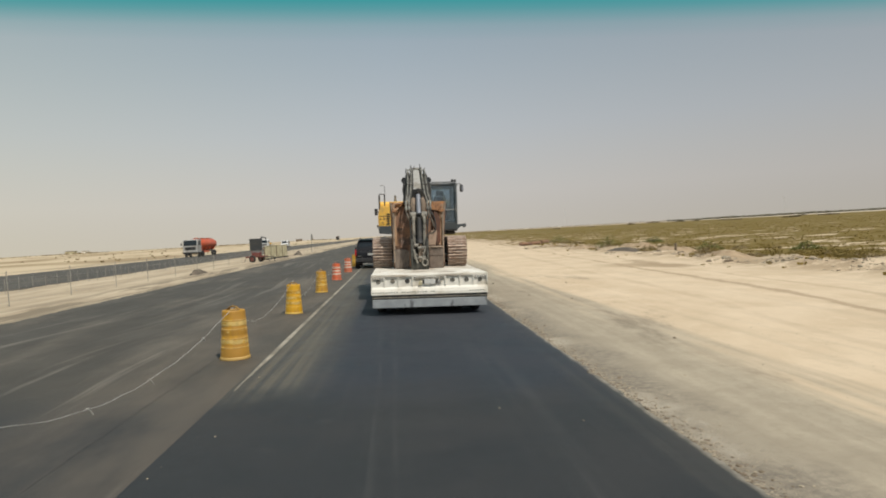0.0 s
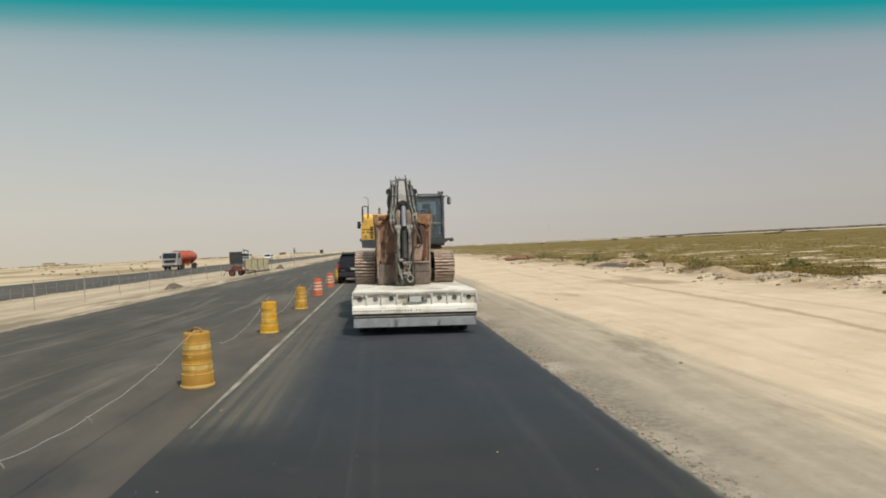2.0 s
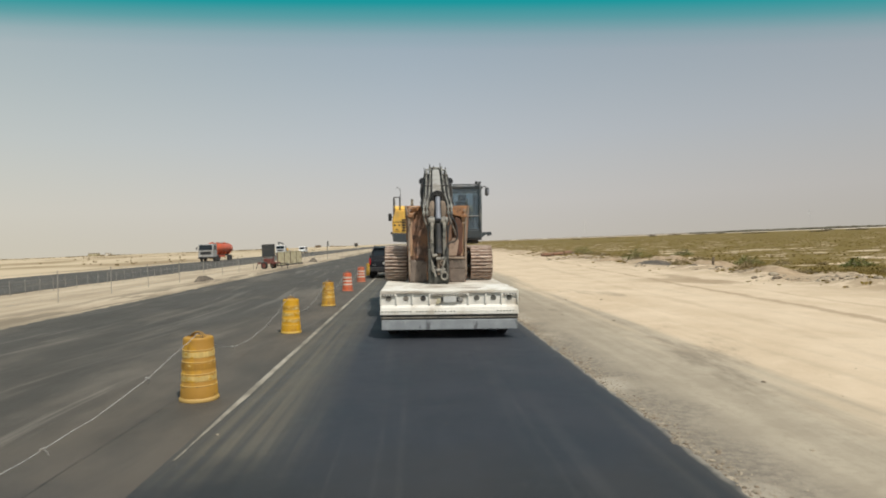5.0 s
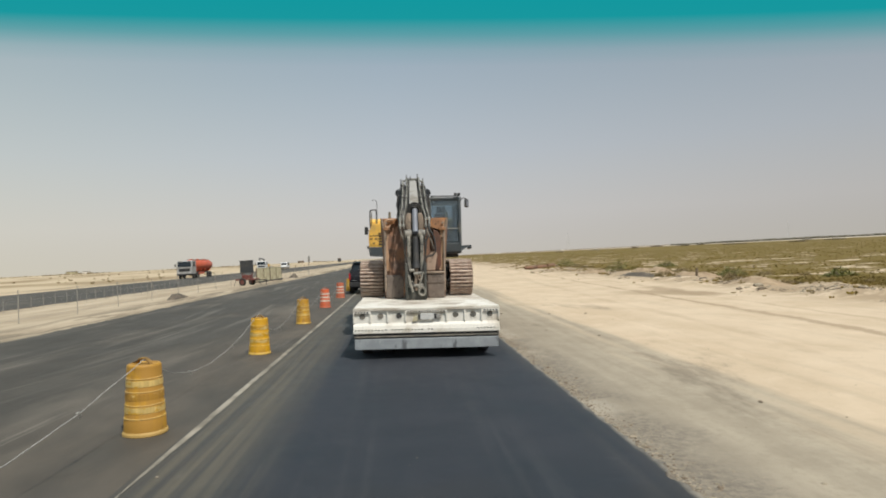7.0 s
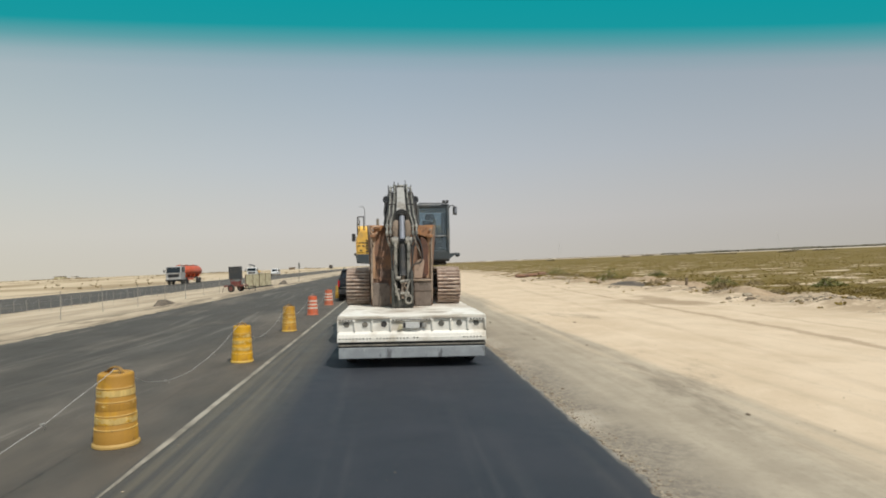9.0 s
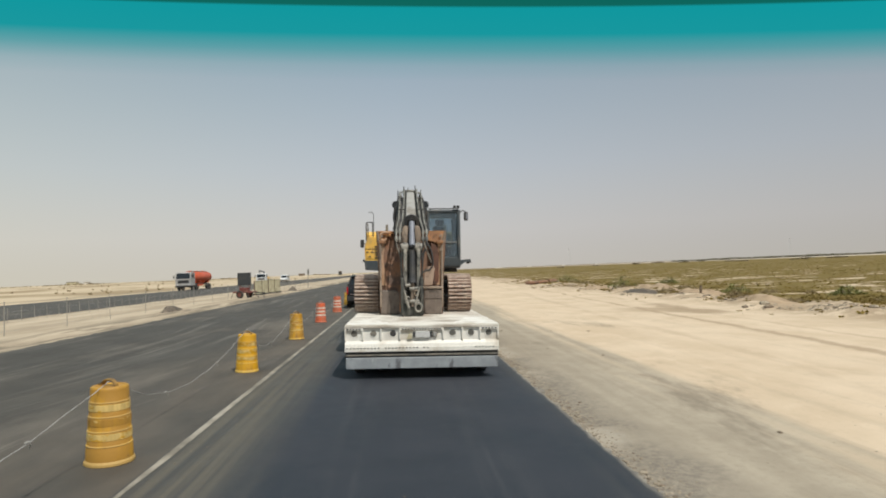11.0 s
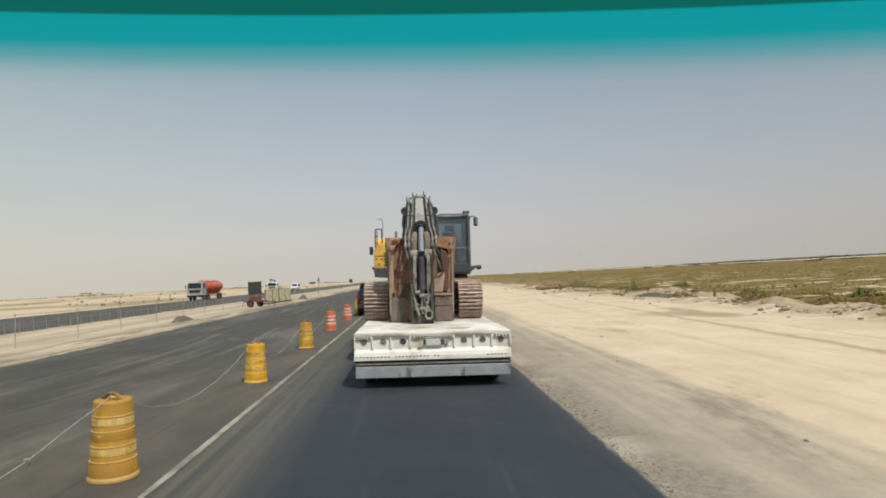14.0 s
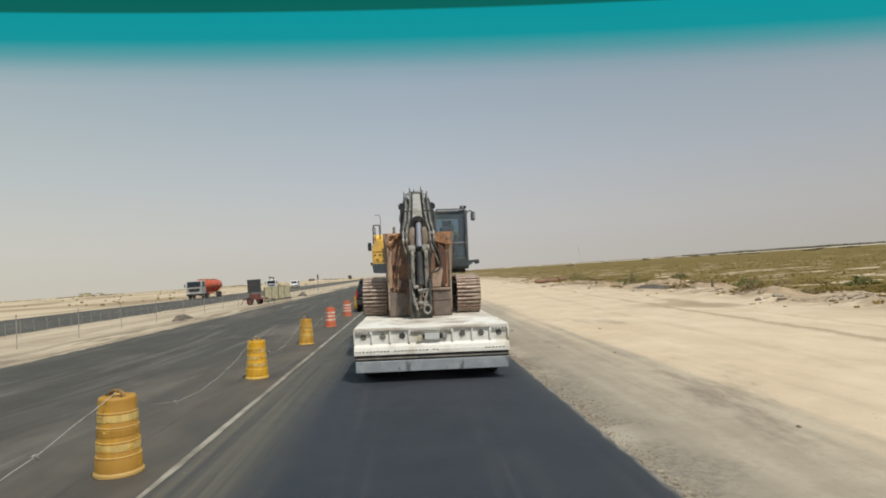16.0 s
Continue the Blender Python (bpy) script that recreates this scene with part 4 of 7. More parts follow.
    stick = part("stick", bm, M["grime"], e, "grimy dark stick resting on the deck")
    for s in (-1, 1):
        # rounded cheeks beside the rod
        bm = bmesh.new()
        prism(bm, [(BX + s * 0.085, 2.20), (BX + s * 0.17, 2.22), (BX + s * 0.22, 2.14), (BX + s * 0.24, 1.98), (BX + s * 0.225, 1.80), (BX + s * 0.10, 1.74)], "y", -3.30, -3.10, 0.035)
        part("cheek", bm, M["wear"], stick, "dusty brown cheek plate", smooth=True)
        # long ears on both sides of the bucket cylinder
        x0, x1 = sorted((BX + s * 0.122, BX + s * 0.205))
        bm = bmesh.new()
        prism(bm, [(-3.25, 0.30), (-3.52, 0.22), (-3.60, 0.60), (-3.64, 1.20), (-3.64, 1.56), (-3.60, 1.69), (-3.52, 1.77), (-3.40, 1.79), (-3.28, 1.70)], "x", x0, x1, 0.026)
        part("ear", bm, M["ear"], stick, smooth=True)
        bm = bmesh.new()
        tube(bm, [(BX + s * 0.09, -3.52, 1.66), (BX + s * 0.25, -3.52, 1.66)], 0.105, 18)
        part("pin_boss", bm, M["ear"], stick, smooth=True)
        bm = bmesh.new()
        prism(bm, [(-3.58, 0.95), (-3.70, 0.92), (-3.78, 0.45), (-3.74, 0.03), (-3.56, 0.03), (-3.56, 0.5)], "x", BX + s * 0.235 - 0.035, BX + s * 0.235 + 0.035, 0.016)
        part("link", bm, M["grime"], stick)
        bm = bmesh.new()
        tube(bm, bend([(BX + s * 0.20, -3.5, 1.75), (BX + s * 0.26, -3.62, 1.3), (BX + s * 0.20, -3.66, 0.85), (BX + s * 0.13, -3.74, 0.58)], 6), 0.019, 8)
        part("hose", bm, M["black"], stick, smooth=True)
    bm = bmesh.new()
    tube(bm, bend([(0.31, -3.36, 1.86), (0.38, -3.48, 1.72), (0.45, -3.54, 1.58), (0.49, -3.56, 1.34), (0.475, -3.56, 1.19), (0.40, -3.56, 1.11), (0.30, -3.58, 1.09), (0.22, -3.62, 1.02)], 6), 0.022, 8)
    part("hose", bm, M["black"], stick, "hose looping out beside the stick", smooth=True)
    bm = bmesh.new()
    tube(bm, bend([(0.28, -3.40, 1.80), (0.33, -3.5, 1.62), (0.40, -3.54, 1.44), (0.45, -3.54, 1.28)], 6), 0.018, 8)
    part("hose", bm, M["hose_dusty"], stick, smooth=True)
    # bucket cylinder between the ears, coloured dark for the shade of the recess
    bm = bmesh.new()
    tube(bm, [(BX + 0.01, -3.50, 1.58), (BX + 0.01, -3.66, 0.80)], 0.082, 16)
    bc = part("bucket_cylinder", bm, M["dark"], e, "grimy hydraulic cylinder darkened for the recess between the ears", smooth=True)
    bm = bmesh.new()
    tube(bm, [(BX + 0.01, -3.66, 0.82), (BX + 0.01, -3.72, 0.24)], 0.052, 12)
    part("rod", bm, M["wear"], bc, "worn dusty rod")
    bm = bmesh.new()
    tube(bm, [(BX + 0.01, -3.64, 0.90), (BX + 0.01, -3.68, 0.78)], 0.10, 14)
    part("collar", bm, M["dark"], bc)
    # knuckle: foot, eyes and pins
    bm = bmesh.new()
    prism(bm, [(BX - 0.23, 0.0), (BX + 0.26, 0.0), (BX + 0.28, 0.12), (BX + 0.22, 0.30), (BX - 0.18, 0.33), (BX - 0.24, 0.20)], "y", -3.72, -3.44, 0.03)
    part("stick_foot", bm, M["grime"], stick)
    n = 16
    for cx, cz, r, mat in ((BX + 0.15, 0.22, 0.105, "ear"), (BX - 0.12, 0.40, 0.075, "ear"), (BX + 0.10, 0.56, 0.065, "wear")):
        bm = bmesh.new()
        rows = [[bm.verts.new((cx + q * r * math.cos(2 * math.pi * j / n), y, cz + q * r * 1.2 * math.sin(2 * math.pi * j / n))) for j in range(n)]
                for q, y in ((1.0, -3.71), (1.0, -3.79), (0.85, -3.81), (0.58, -3.80), (0.55, -3.74))]
        for p, q in zip(rows, rows[1:]):
            for j in range(n):
                bm.faces.new((p[j], p[(j + 1) % n], q[(j + 1) % n], q[j]))
        part("knuckle_eye", bm, M[mat], stick, "pale worn knuckle eye", smooth=True)
    for z, dx, w in ((0.36, 0.02, 0.15), (0.66, 0.06, 0.12), (0.74, -0.10, 0.06)):
        bm = bmesh.new()
        tube(bm, [(BX + dx - w, -3.76, z), (BX + dx + w, -3.76, z + 0.01)], 0.042, 12)
        part("pin", bm, M["ear"], stick, smooth=True)
    for (x0, z0), (x1, z1) in (((-0.21, 0.62), (-0.10, 0.20)), ((0.16, 0.72), (0.05, 0.30))):
        bm = bmesh.new()
        tube(bm, [(x0, -3.78, z0), (x1, -3.80, z1)], 0.028, 8)
        part("tie_bar", bm, M["ear"], stick)

    # rusty bucket behind the stick: a gently dished sheet that narrows downwards
    prof = [(-2.76, 2.06), (-2.80, 1.72), (-2.80, 1.35), (-2.84, 0.95), (-2.92, 0.62), (-2.98, 0.34), (-2.93, 0.10), (-2.80, 0.004), (-2.25, 0.004)]

    def reach(z):
        k = min(1.0, max(0.0, (2.06 - z) / 0.40))
        return 0.845 - 0.075 * k - 0.02 * min(1.0, (2.06 - z) / 2.0)
    bm = bmesh.new()
    front, back = [], []
    for y, z in prof:
        row = [-1.0 + 2.0 * j / 12 for j in range(13)]
        dish = [0.05 * (u * u - 1) for u in row]
        front.append([bm.verts.new((BX + u * reach(z), y - d, z)) for u, d in zip(row, dish)])
        back.append([bm.verts.new((BX + u * reach(z), y - d + 0.035, z + 0.02)) for u, d in zip(row, dish)])
    for layer, flip in ((front, False), (back, True)):
        for p, q in zip(layer, layer[1:]):
            for j in range(12):
                f = (p[j], p[j + 1], q[j + 1], q[j])
                bm.faces.new(f[::-1] if flip else f)
    for p, q in ((front[0], back[0]), (front[-1], back[-1])):
        for j in range(12):
            bm.faces.new((p[j], p[j + 1], q[j + 1], q[j]))
    for j in (0, 12):
        for i in range(len(prof) - 1):
            bm.faces.new((front[i][j], front[i + 1][j], back[i + 1][j], back[i][j]))
    bucket = part("bucket", bm, M["rust"], e, "large rusty brown digging bucket", smooth=True)
    for s in (-1, 1):
        bm = bmesh.new()
        side = [(-2.90, 2.10), (-2.90, 1.6), (-2.93, 1.0), (-3.04, 0.40), (-3.02, 0.12), (-2.82, 0.004), (-2.22, 0.004), (-2.22, 2.02)]
        verts = [[bm.verts.new((BX + s * (reach(z) + d), y, z)) for y, z in side] for d in (0.004, 0.044)]
        bm.faces.new(verts[0])
        bm.faces.new(verts[1][::-1])
        for i in range(len(side)):
            j = (i + 1) % len(side)
            bm.faces.new((verts[0][i], verts[0][j], verts[1][j], verts[1][i]))
        part("side_plate", bm, M["rust"], bucket)
        bm = bmesh.new()
        tube(bm, bend([(BX + s * (reach(z) + 0.012), y, z) for y, z in ((-2.95, 2.08), (-2.93, 1.86), (-2.93, 1.66), (-2.96, 1.0), (-3.06, 0.42), (-3.04, 0.2))], 5), 0.028, 8)
        part("cutting_edge", bm, M["wear"], bucket, "dusty rusted cutting edge", smooth=True)
        # top corner in rust painted as lit, with bolted wear blocks below it
        bm = bmesh.new()
        inner = 0.50 if s < 0 else 0.41
        prism(bm, [(BX + s * 0.85, 2.10), (BX + s * inner, 2.10), (BX + s * (inner + 0.02), 1.98 if s < 0 else 1.86), (BX + s * 0.66, 1.92 if s < 0 else 1.80), (BX + s * 0.72, 1.80 if s < 0 else 1.77), (BX + s * 0.79, 1.76)], "y", -2.90, -2.86, 0.008)
        part("corner_plate", bm, M["rust_lit"], bucket, "rusted corner plate coloured orange as if lit")
        bm = bmesh.new()
        box(bm, BX + s * 0.725 - 0.085, BX + s * 0.725 + 0.085, -2.98, -2.90, 1.78, 1.86, 0.018)
        part("wear_block", bm, M["rust_lit"], bucket)
        for z in (1.97, 1.62):
            bm = bmesh.new()
            tube(bm, [(BX + s * 0.74, -2.90, z), (BX + s * 0.74, -2.97, z)], 0.030, 8)
            part("bolt", bm, M["wear"], bucket)
    # top lip takes the lit rust tone too
    bm = bmesh.new()
    prism(bm, [(BX - 0.84, 2.04), (BX + 0.84, 2.04), (BX + 0.84, 2.10), (BX + 0.3, 2.085), (BX - 0.2, 2.11), (BX - 0.84, 2.09)], "y", -2.85, -2.66, 0.015)
    part("top_lip", bm, M["rust_lit"], bucket)
    # dark inner rib and the boxes at the foot of the bucket
    bm = bmesh.new()
    prism(bm, [(0.47, 1.80), (0.60, 1.74), (0.665, 1.60), (0.675, 0.84), (0.60, 0.74), (0.50, 0.74)], "y", -2.93, -2.80, 0.02)
    part("rib", bm, M["maroon"], bucket, "dark maroon inner rib")
    bm = bmesh.new()
    prism(bm, [(0.28, 0.72), (0.50, 0.72), (0.57, 1.14), (0.53, 1.22), (0.42, 1.20), (0.31, 1.08)], "y", -2.98, -2.935, 0.015)
    part("gusset", bm, M["gusset"], bucket, "pale dusty gusset plate")
    # wavy strip added along both sheet edges, its tan a painted highlight
    for s in (-1, 1):
        run = [(2.03, 0.15, 0.0), (1.93, 0.10, 0.0), (1.80, 0.12, 0.0), (1.62, 0.085, 0.0), (1.40, 0.06, 0.0), (1.15, 0.085, 0.0), (0.90, 0.105, 0.0), (0.72, 0.12, 0.0)]
        edge = bend([(BX + s * (reach(z) - w), -2.875 - 0.05 * max(0.0, 1.0 - z), z) for z, w, _ in run], 4)
        rim = [(BX + s * (reach(p[2]) - 0.008), p[1], p[2]) for p in edge]
        bm = bmesh.new()
        rows = [[bm.verts.new(v) for v in (a, b, (b[0], b[1] - 0.035, b[2]), (a[0], a[1] - 0.020, a[2]))] for a, b in zip(edge, rim)]
        for p, q in zip(rows, rows[1:]):
            for j in range(4):
                bm.faces.new((p[j], p[(j + 1) % 4], q[(j + 1) % 4], q[j]))
        bm.faces.new(rows[0])
        bm.faces.new(rows[-1])
        part("edge_highlight", bm, M["lit_edge"], bucket, "added tan strip painting a highlight along the rusted edge", smooth=True)
    # bent lifting loop at one corner
    bm = bmesh.new()
    tube(bm, bend([(-0.56, -2.94, 2.05), (-0.70, -2.95, 2.06), (-0.79, -2.95, 2.00), (-0.79, -2.95, 1.90), (-0.70, -2.95, 1.86), (-0.64, -2.94, 1.91)], 6), 0.026, 8)
    part("lifting_loop", bm, M["lit_edge"], bucket, smooth=True)
    bm = bmesh.new()
    box(bm, 0.29, 0.74, -3.08, -2.86, 0.004, 0.64, 0.035)
    foot = part("foot_box", bm, M["foot"], bucket, "dusty grey-tan box at the bucket's foot")
    bm = bmesh.new()
    box(bm, 0.27, 0.75, -3.11, -2.84, 0.642, 0.70, 0.02)
    part("ledge", bm, M["wear"], foot)
    bm = bmesh.new()
    box(bm, 0.285, 0.745, -3.095, -3.08, 0.40, 0.44, 0.005)
    part("weld_seam", bm, M["foot"], foot)
    bm = bmesh.new()
    prism(bm, [(-0.79, 0.004), (-0.27, 0.004), (-0.27, 0.50), (-0.40, 0.60), (-0.76, 0.62)], "y", -3.06, -2.90, 0.04)
    part("foot_box", bm, M["foot"], bucket, "dusty grey-brown box at the bucket's foot")
    for x in (-0.30, 0.235):
        bm = bmesh.new()
        prism(bm, [(-2.9, 0.30), (-3.25, 0.12), (-3.46, 0.10), (-3.46, 0.28), (-3.2, 0.60), (-2.8, 0.80)], "x", x - 0.028, x + 0.028, 0.01)
        part("bucket_ear", bm, M["rust"], bucket)


def excavator():
    e = thing("excavator", RIG @ Matrix.Translation((-0.13, 6.1, DECK)), "yellow and grey tracked excavator with rusty bucket on trailer deck", "excavator")
    # crawler tracks
    shoe = bmesh.new()
    box(shoe, -0.31, 0.31, -0.084, 0.084, 0.026, 0.050)
    plate_faces = len(shoe.faces)
    for y in (-0.055, 0.042):
        prism(shoe, [(y - 0.022, 0.027), (y - 0.012, -0.012), (y + 0.012, -0.012), (y + 0.022, 0.027)], "x", -0.30, 0.30)
    ridge_faces = len(shoe.faces)
    for x in (-0.13, -0.06, 0.06, 0.13):
        box(shoe, x - 0.016, x + 0.016, -0.018, 0.014, 0.012, 0.0262)
    shoe.faces.ensure_lookup_table()
    for i, f in enumerate(shoe.faces):
        f.material_index = 0 if i < plate_faces else 1 if i < ridge_faces else 2
    shoe_mesh = bpy.data.meshes.new("track_shoe")
    shoe.to_mesh(shoe_mesh)
    shoe.free()
    shoe_mesh.materials.append(M["shoe"])
    shoe_mesh.materials.append(M["grouser"])
    shoe_mesh.materials.append(M["dark"])
    for sx in (-1, 1):
        bm = bmesh.new()
        prism(bm, [(-1.9, 0.30), (-2.05, 0.52), (-1.9, 0.72), (1.9, 0.72), (2.05, 0.52), (1.9, 0.30)], "x", (sx * 1.22 + 0.04) - 0.17, (sx * 1.22 + 0.04) + 0.17, 0.03)
        frame_part = part("track_frame", bm, M["dark"], e)
        for y in (-1.93, 1.97):
            bm = bmesh.new()
            tube(bm, [((sx * 1.22 + 0.04) - 0.11, y, 0.505), ((sx * 1.22 + 0.04) + 0.11, y, 0.505)], 0.40, 18)
            part("sprocket", bm, M["shoe"], frame_part)
        for i in range(7):
            bm = bmesh.new()
            y = -1.5 + i * 0.5
            tube(bm, [((sx * 1.22 + 0.04) - 0.14, y, 0.19), ((sx * 1.22 + 0.04) + 0.14, y, 0.19)], 0.13, 12)
            part("roller", bm, M["shoe"], frame_part)
        for y, z, a in track_loop(4.86, 0.495, 54):
            ob = new("track_shoe", shoe_mesh)
            ob.parent = e
            ob.matrix_basis = Matrix.Translation(((sx * 1.22 + 0.04), y, z)) @ Matrix.Rotation(a, 4, "X")
    bm = bmesh.new()
    box(bm, -1.05, 1.05, -0.9, 0.9, 0.42, 0.86, 0.05)
    part("car_body", bm, M["dark"], e)
    bm = bmesh.new()
    tube(bm, [(0, 0, 0.86), (0, 0, 1.13)], 0.68, 28)
    part("slew_ring", bm, M["dark"], e)
    # upper house
    bm = bmesh.new()
    box(bm, -1.33, 0.475, -0.09, 3.0, 1.13, 1.26, 0.02)
    box(bm, 0.475, 1.40, 1.16, 3.0, 1.13, 1.26, 0.02)
    box(bm, 0.475, 1.36, -0.55, 1.16, 1.05, 1.158, 0.02)
    part("platform", bm, M["dark"], e)
    bm = bmesh.new()
    prism(bm, [(-0.62, 1.262), (-0.62, 2.13), (-1.20, 2.13), (-1.27, 2.07), (-1.325, 1.94), (-1.36, 1.74), (-1.345, 1.40), (-1.30, 1.262)], "y", 0.02, 1.30, 0.025)
    tank = part("fuel_tank", bm, M["yellow"], e, "yellow side tank with dark sill")
    bm = bmesh.new()
    prism(bm, [(-1.345, 1.405), (-1.36, 1.36), (-1.33, 1.19), (-1.24, 1.12), (-0.55, 1.08), (-0.55, 1.405)], "y", -0.10, 0.012, 0.018)
    part("sill", bm, M["slate"], tank)
    for i in range(5):
        bm = bmesh.new()
        box(bm, -1.05 + 0.02 * (i % 2), -0.93, -0.004, 0.017, 1.47 + i * 0.085, 1.505 + i * 0.085)
        part("step_slot", bm, M["dark"], tank)
    bm = bmesh.new()
    box(bm, -1.30, -1.10, 0.004, 0.017, 1.46, 1.70, 0.01)
    part("access_panel", bm, M["yellow"], tank)
    bm = bmesh.new()
    box(bm, -1.335, -0.70, 0.010, 0.019, 1.745, 1.762)
    part("panel_seam", bm, M["grime"], tank)
    for x, z in ((-1.27, 1.66), (-1.13, 1.66), (-1.20, 1.52)):
        bm = bmesh.new()
        box(bm, x - 0.035, x + 0.035, -0.006, 0.0035, z - 0.018, z + 0.018, 0.004)
        part("panel_slot", bm, M["grime"], tank)
    bm = bmesh.new()
    prism(bm, [(1.31, 1.262), (1.31, 2.26), (1.5, 2.36), (2.5, 2.36), (2.5, 1.262)], "x", -1.36, 1.36, 0.03)
    part("engine_hood", bm, M["yellow"], e)
    bm = bmesh.new()
    prism(bm, [(-1.40, 2.52), (1.40, 2.52), (1.30, 2.95), (0.9, 3.15), (-0.9, 3.15), (-1.30, 2.95)], "z", 1.15, 2.25, 0.05)
    part("counterweight", bm, M["slate"], e)
    # handrail, aerial, beacon and side mirror over the tank
    bm = bmesh.new()
    tube(bm, bend([(-1.31, 0.15, 2.00), (-1.31, 0.15, 2.48), (-1.28, 0.15, 2.55), (-1.16, 0.15, 2.56), (-1.12, 0.15, 2.52), (-1.12, 0.15, 2.12)], 6), 0.017, 7)
    tube(bm, [(-1.31, 0.15, 2.36), (-1.31, 1.2, 2.36)], 0.013, 7)
    tube(bm, bend([(-1.31, 0.15, 2.52), (-1.31, 0.7, 2.55), (-1.31, 1.2, 2.50), (-1.31, 1.22, 1.99)], 5), 0.015, 7)
    part("handrail", bm, M["dark"], e)
    bm = bmesh.new()
    tube(bm, bend([(-1.10, 0.5, 2.1), (-1.10, 0.5, 2.70), (-1.12, 0.5, 2.86), (-1.17, 0.5, 2.90), (-1.26, 0.5, 2.885)], 5), 0.009, 6)
    part("aerial", bm, M["dark"], e)
    bm = bmesh.new()
    lathe(bm, [(0.05, 2.36), (0.05, 2.42), (0.042, 2.44), (0.042, 2.58), (0.02, 2.61)], 12, (-0.72, 1.6))
    part("exhaust", bm, M["arm"], e, "small grimy exhaust stub")
    bm = bmesh.new()
    tube(bm, [(-1.31, 0.1, 1.90), (-1.40, 0.02, 1.93)], 0.014, 6)
    box(bm, -1.475, -1.365, -0.03, 0.03, 1.79, 2.03, 0.022)
    part("side_mirror", bm, M["black"], e)
    bm = bmesh.new()
    box(bm, -1.405, -1.347, -0.05, 0.02, 1.36, 1.44, 0.01)
    part("corner_lamp", bm, M["black"], e)
    # cab
    X0, X1, Y0, Y1, Z0, Z1 = 0.48, 1.44, -0.80, 1.15, 1.16, 2.83
    cab = part("cab", prism(bmesh.new(), [(Y0 + 0.06, Z0), (Y0, Z0 + 0.06), (Y0 - 0.02, Z0 + 0.32), (Y0 + 0.06, Z0 + 0.34), (Y1, Z0 + 0.34), (Y1, Z0)], "x", X0, X1, 0.03),
               M["slate"], e, "slate-grey operator cab with tinted glass")
    bm = bmesh.new()
    prism(bm, [(Y0 + 0.06, Z1 - 0.03), (Y0 + 0.10, Z1 + 0.03), (Y0 + 0.5, Z1 + 0.06), (Y1 - 0.2, Z1 + 0.05), (Y1, Z1 - 0.03), (Y1, Z1 - 0.08), (Y0 + 0.06, Z1 - 0.08)], "x", X0 - 0.01, X1 + 0.01, 0.015)
    part("roof", bm, M["slate"], cab)
    for xa, w in ((X0 + 0.035, 0.035), (X1 - 0.05, 0.05)):
        bm = bmesh.new()
        tube(bm, bend([(xa, Y0 + 0.01, Z0 + 0.30), (xa, Y0 - 0.01, Z0 + 0.8), (xa, Y0 + 0.03, Z0 + 1.25), (xa, Y0 + 0.09, Z1 - 0.05)], 5), w, 8)
        part("front_pillar", bm, M["slate"], cab)
        bm = bmesh.new()
        box(bm, xa - w, xa + w, Y1 - 0.08, Y1, Z0 + 0.34, Z1 - 0.08)
        part("rear_pillar", bm, M["slate"], cab)
    bm = bmesh.new()
    box(bm, X1 - 0.06, X1, 0.18, 0.26, Z0 + 0.34, Z1 - 0.08)
    part("door_pillar", bm, M["slate"], cab)
    bm = bmesh.new()
    ring = [(X0 + 0.06, Y0 + 0.0, Z0 + 0.34), (X1 - 0.09, Y0 + 0.0, Z0 + 0.34), (X1 - 0.09, Y0 + 0.08, Z1 - 0.08), (X0 + 0.06, Y0 + 0.08, Z1 - 0.08)]
    vs = [bm.verts.new(p) for p in ring] + [bm.verts.new((p[0], p[1] + 0.008, p[2])) for p in ring]
    for q in ((0, 1, 2, 3), (7, 6, 5, 4), (0, 4, 5, 1), (1, 5, 6, 2), (2, 6, 7, 3), (3, 7, 4, 0)):
        bm.faces.new([vs[i] for i in q])
    pane = part("windscreen", bm, M["glass"], cab, "blue-tinted front pane")
    for x in (X0 + 0.02, X1 - 0.03):
        bm = bmesh.new()
        box(bm, x - 0.004, x + 0.004, Y0 + 0.12, Y1 - 0.1, Z0 + 0.35, Z1 - 0.09)
        part("side_pane", bm, M["glass"], cab)
    bm = bmesh.new()
    box(bm, X0 + 0.04, X1 - 0.04, Y1 - 0.06, Y1 - 0.01, Z0 + 0.35, Z0 + 0.66, 0.01)
    part("rear_wall", bm, M["trim"], cab)
    bm = bmesh.new()
    box(bm, X0 + 0.08, X1 - 0.08, Y1 - 0.05, Y1 - 0.042, Z0 + 0.665, Z1 - 0.09)
    part("rear_pane", bm, M["glass"], cab)
    bm = bmesh.new()
    box(bm, X0 + 0.03, X1 - 0.03, Y0 - 0.012, Y0 + 0.012, Z0 + 0.74, Z0 + 0.765)
    part("cross_bar", bm, M["barrel_grey"], cab, "pale bar across the front pane")
    bm = bmesh.new()
    tube(bm, bend([(X0 + 0.55, Y0 - 0.02, Z0 + 0.48), (X0 + 0.50, Y0 - 0.015, Z0 + 0.8), (X0 + 0.46, Y0 + 0.01, Z0 + 1.15)], 4), 0.012, 6)
    part("wiper", bm, M["black"], cab)
    bm = bmesh.new()
    box(bm, X0 + 0.22, X0 + 0.66, -0.05, 0.40, 1.70, 1.92, 0.04)
    box(bm, X0 + 0.22, X0 + 0.66, 0.36, 0.50, 1.86, 2.45, 0.05)
    seat = part("operator_seat", bm, M["trim"], cab)
    bm = bmesh.new()
    box(bm, X0 + 0.30, X0 + 0.58, 0.33, 0.47, 2.46, 2.66, 0.05)
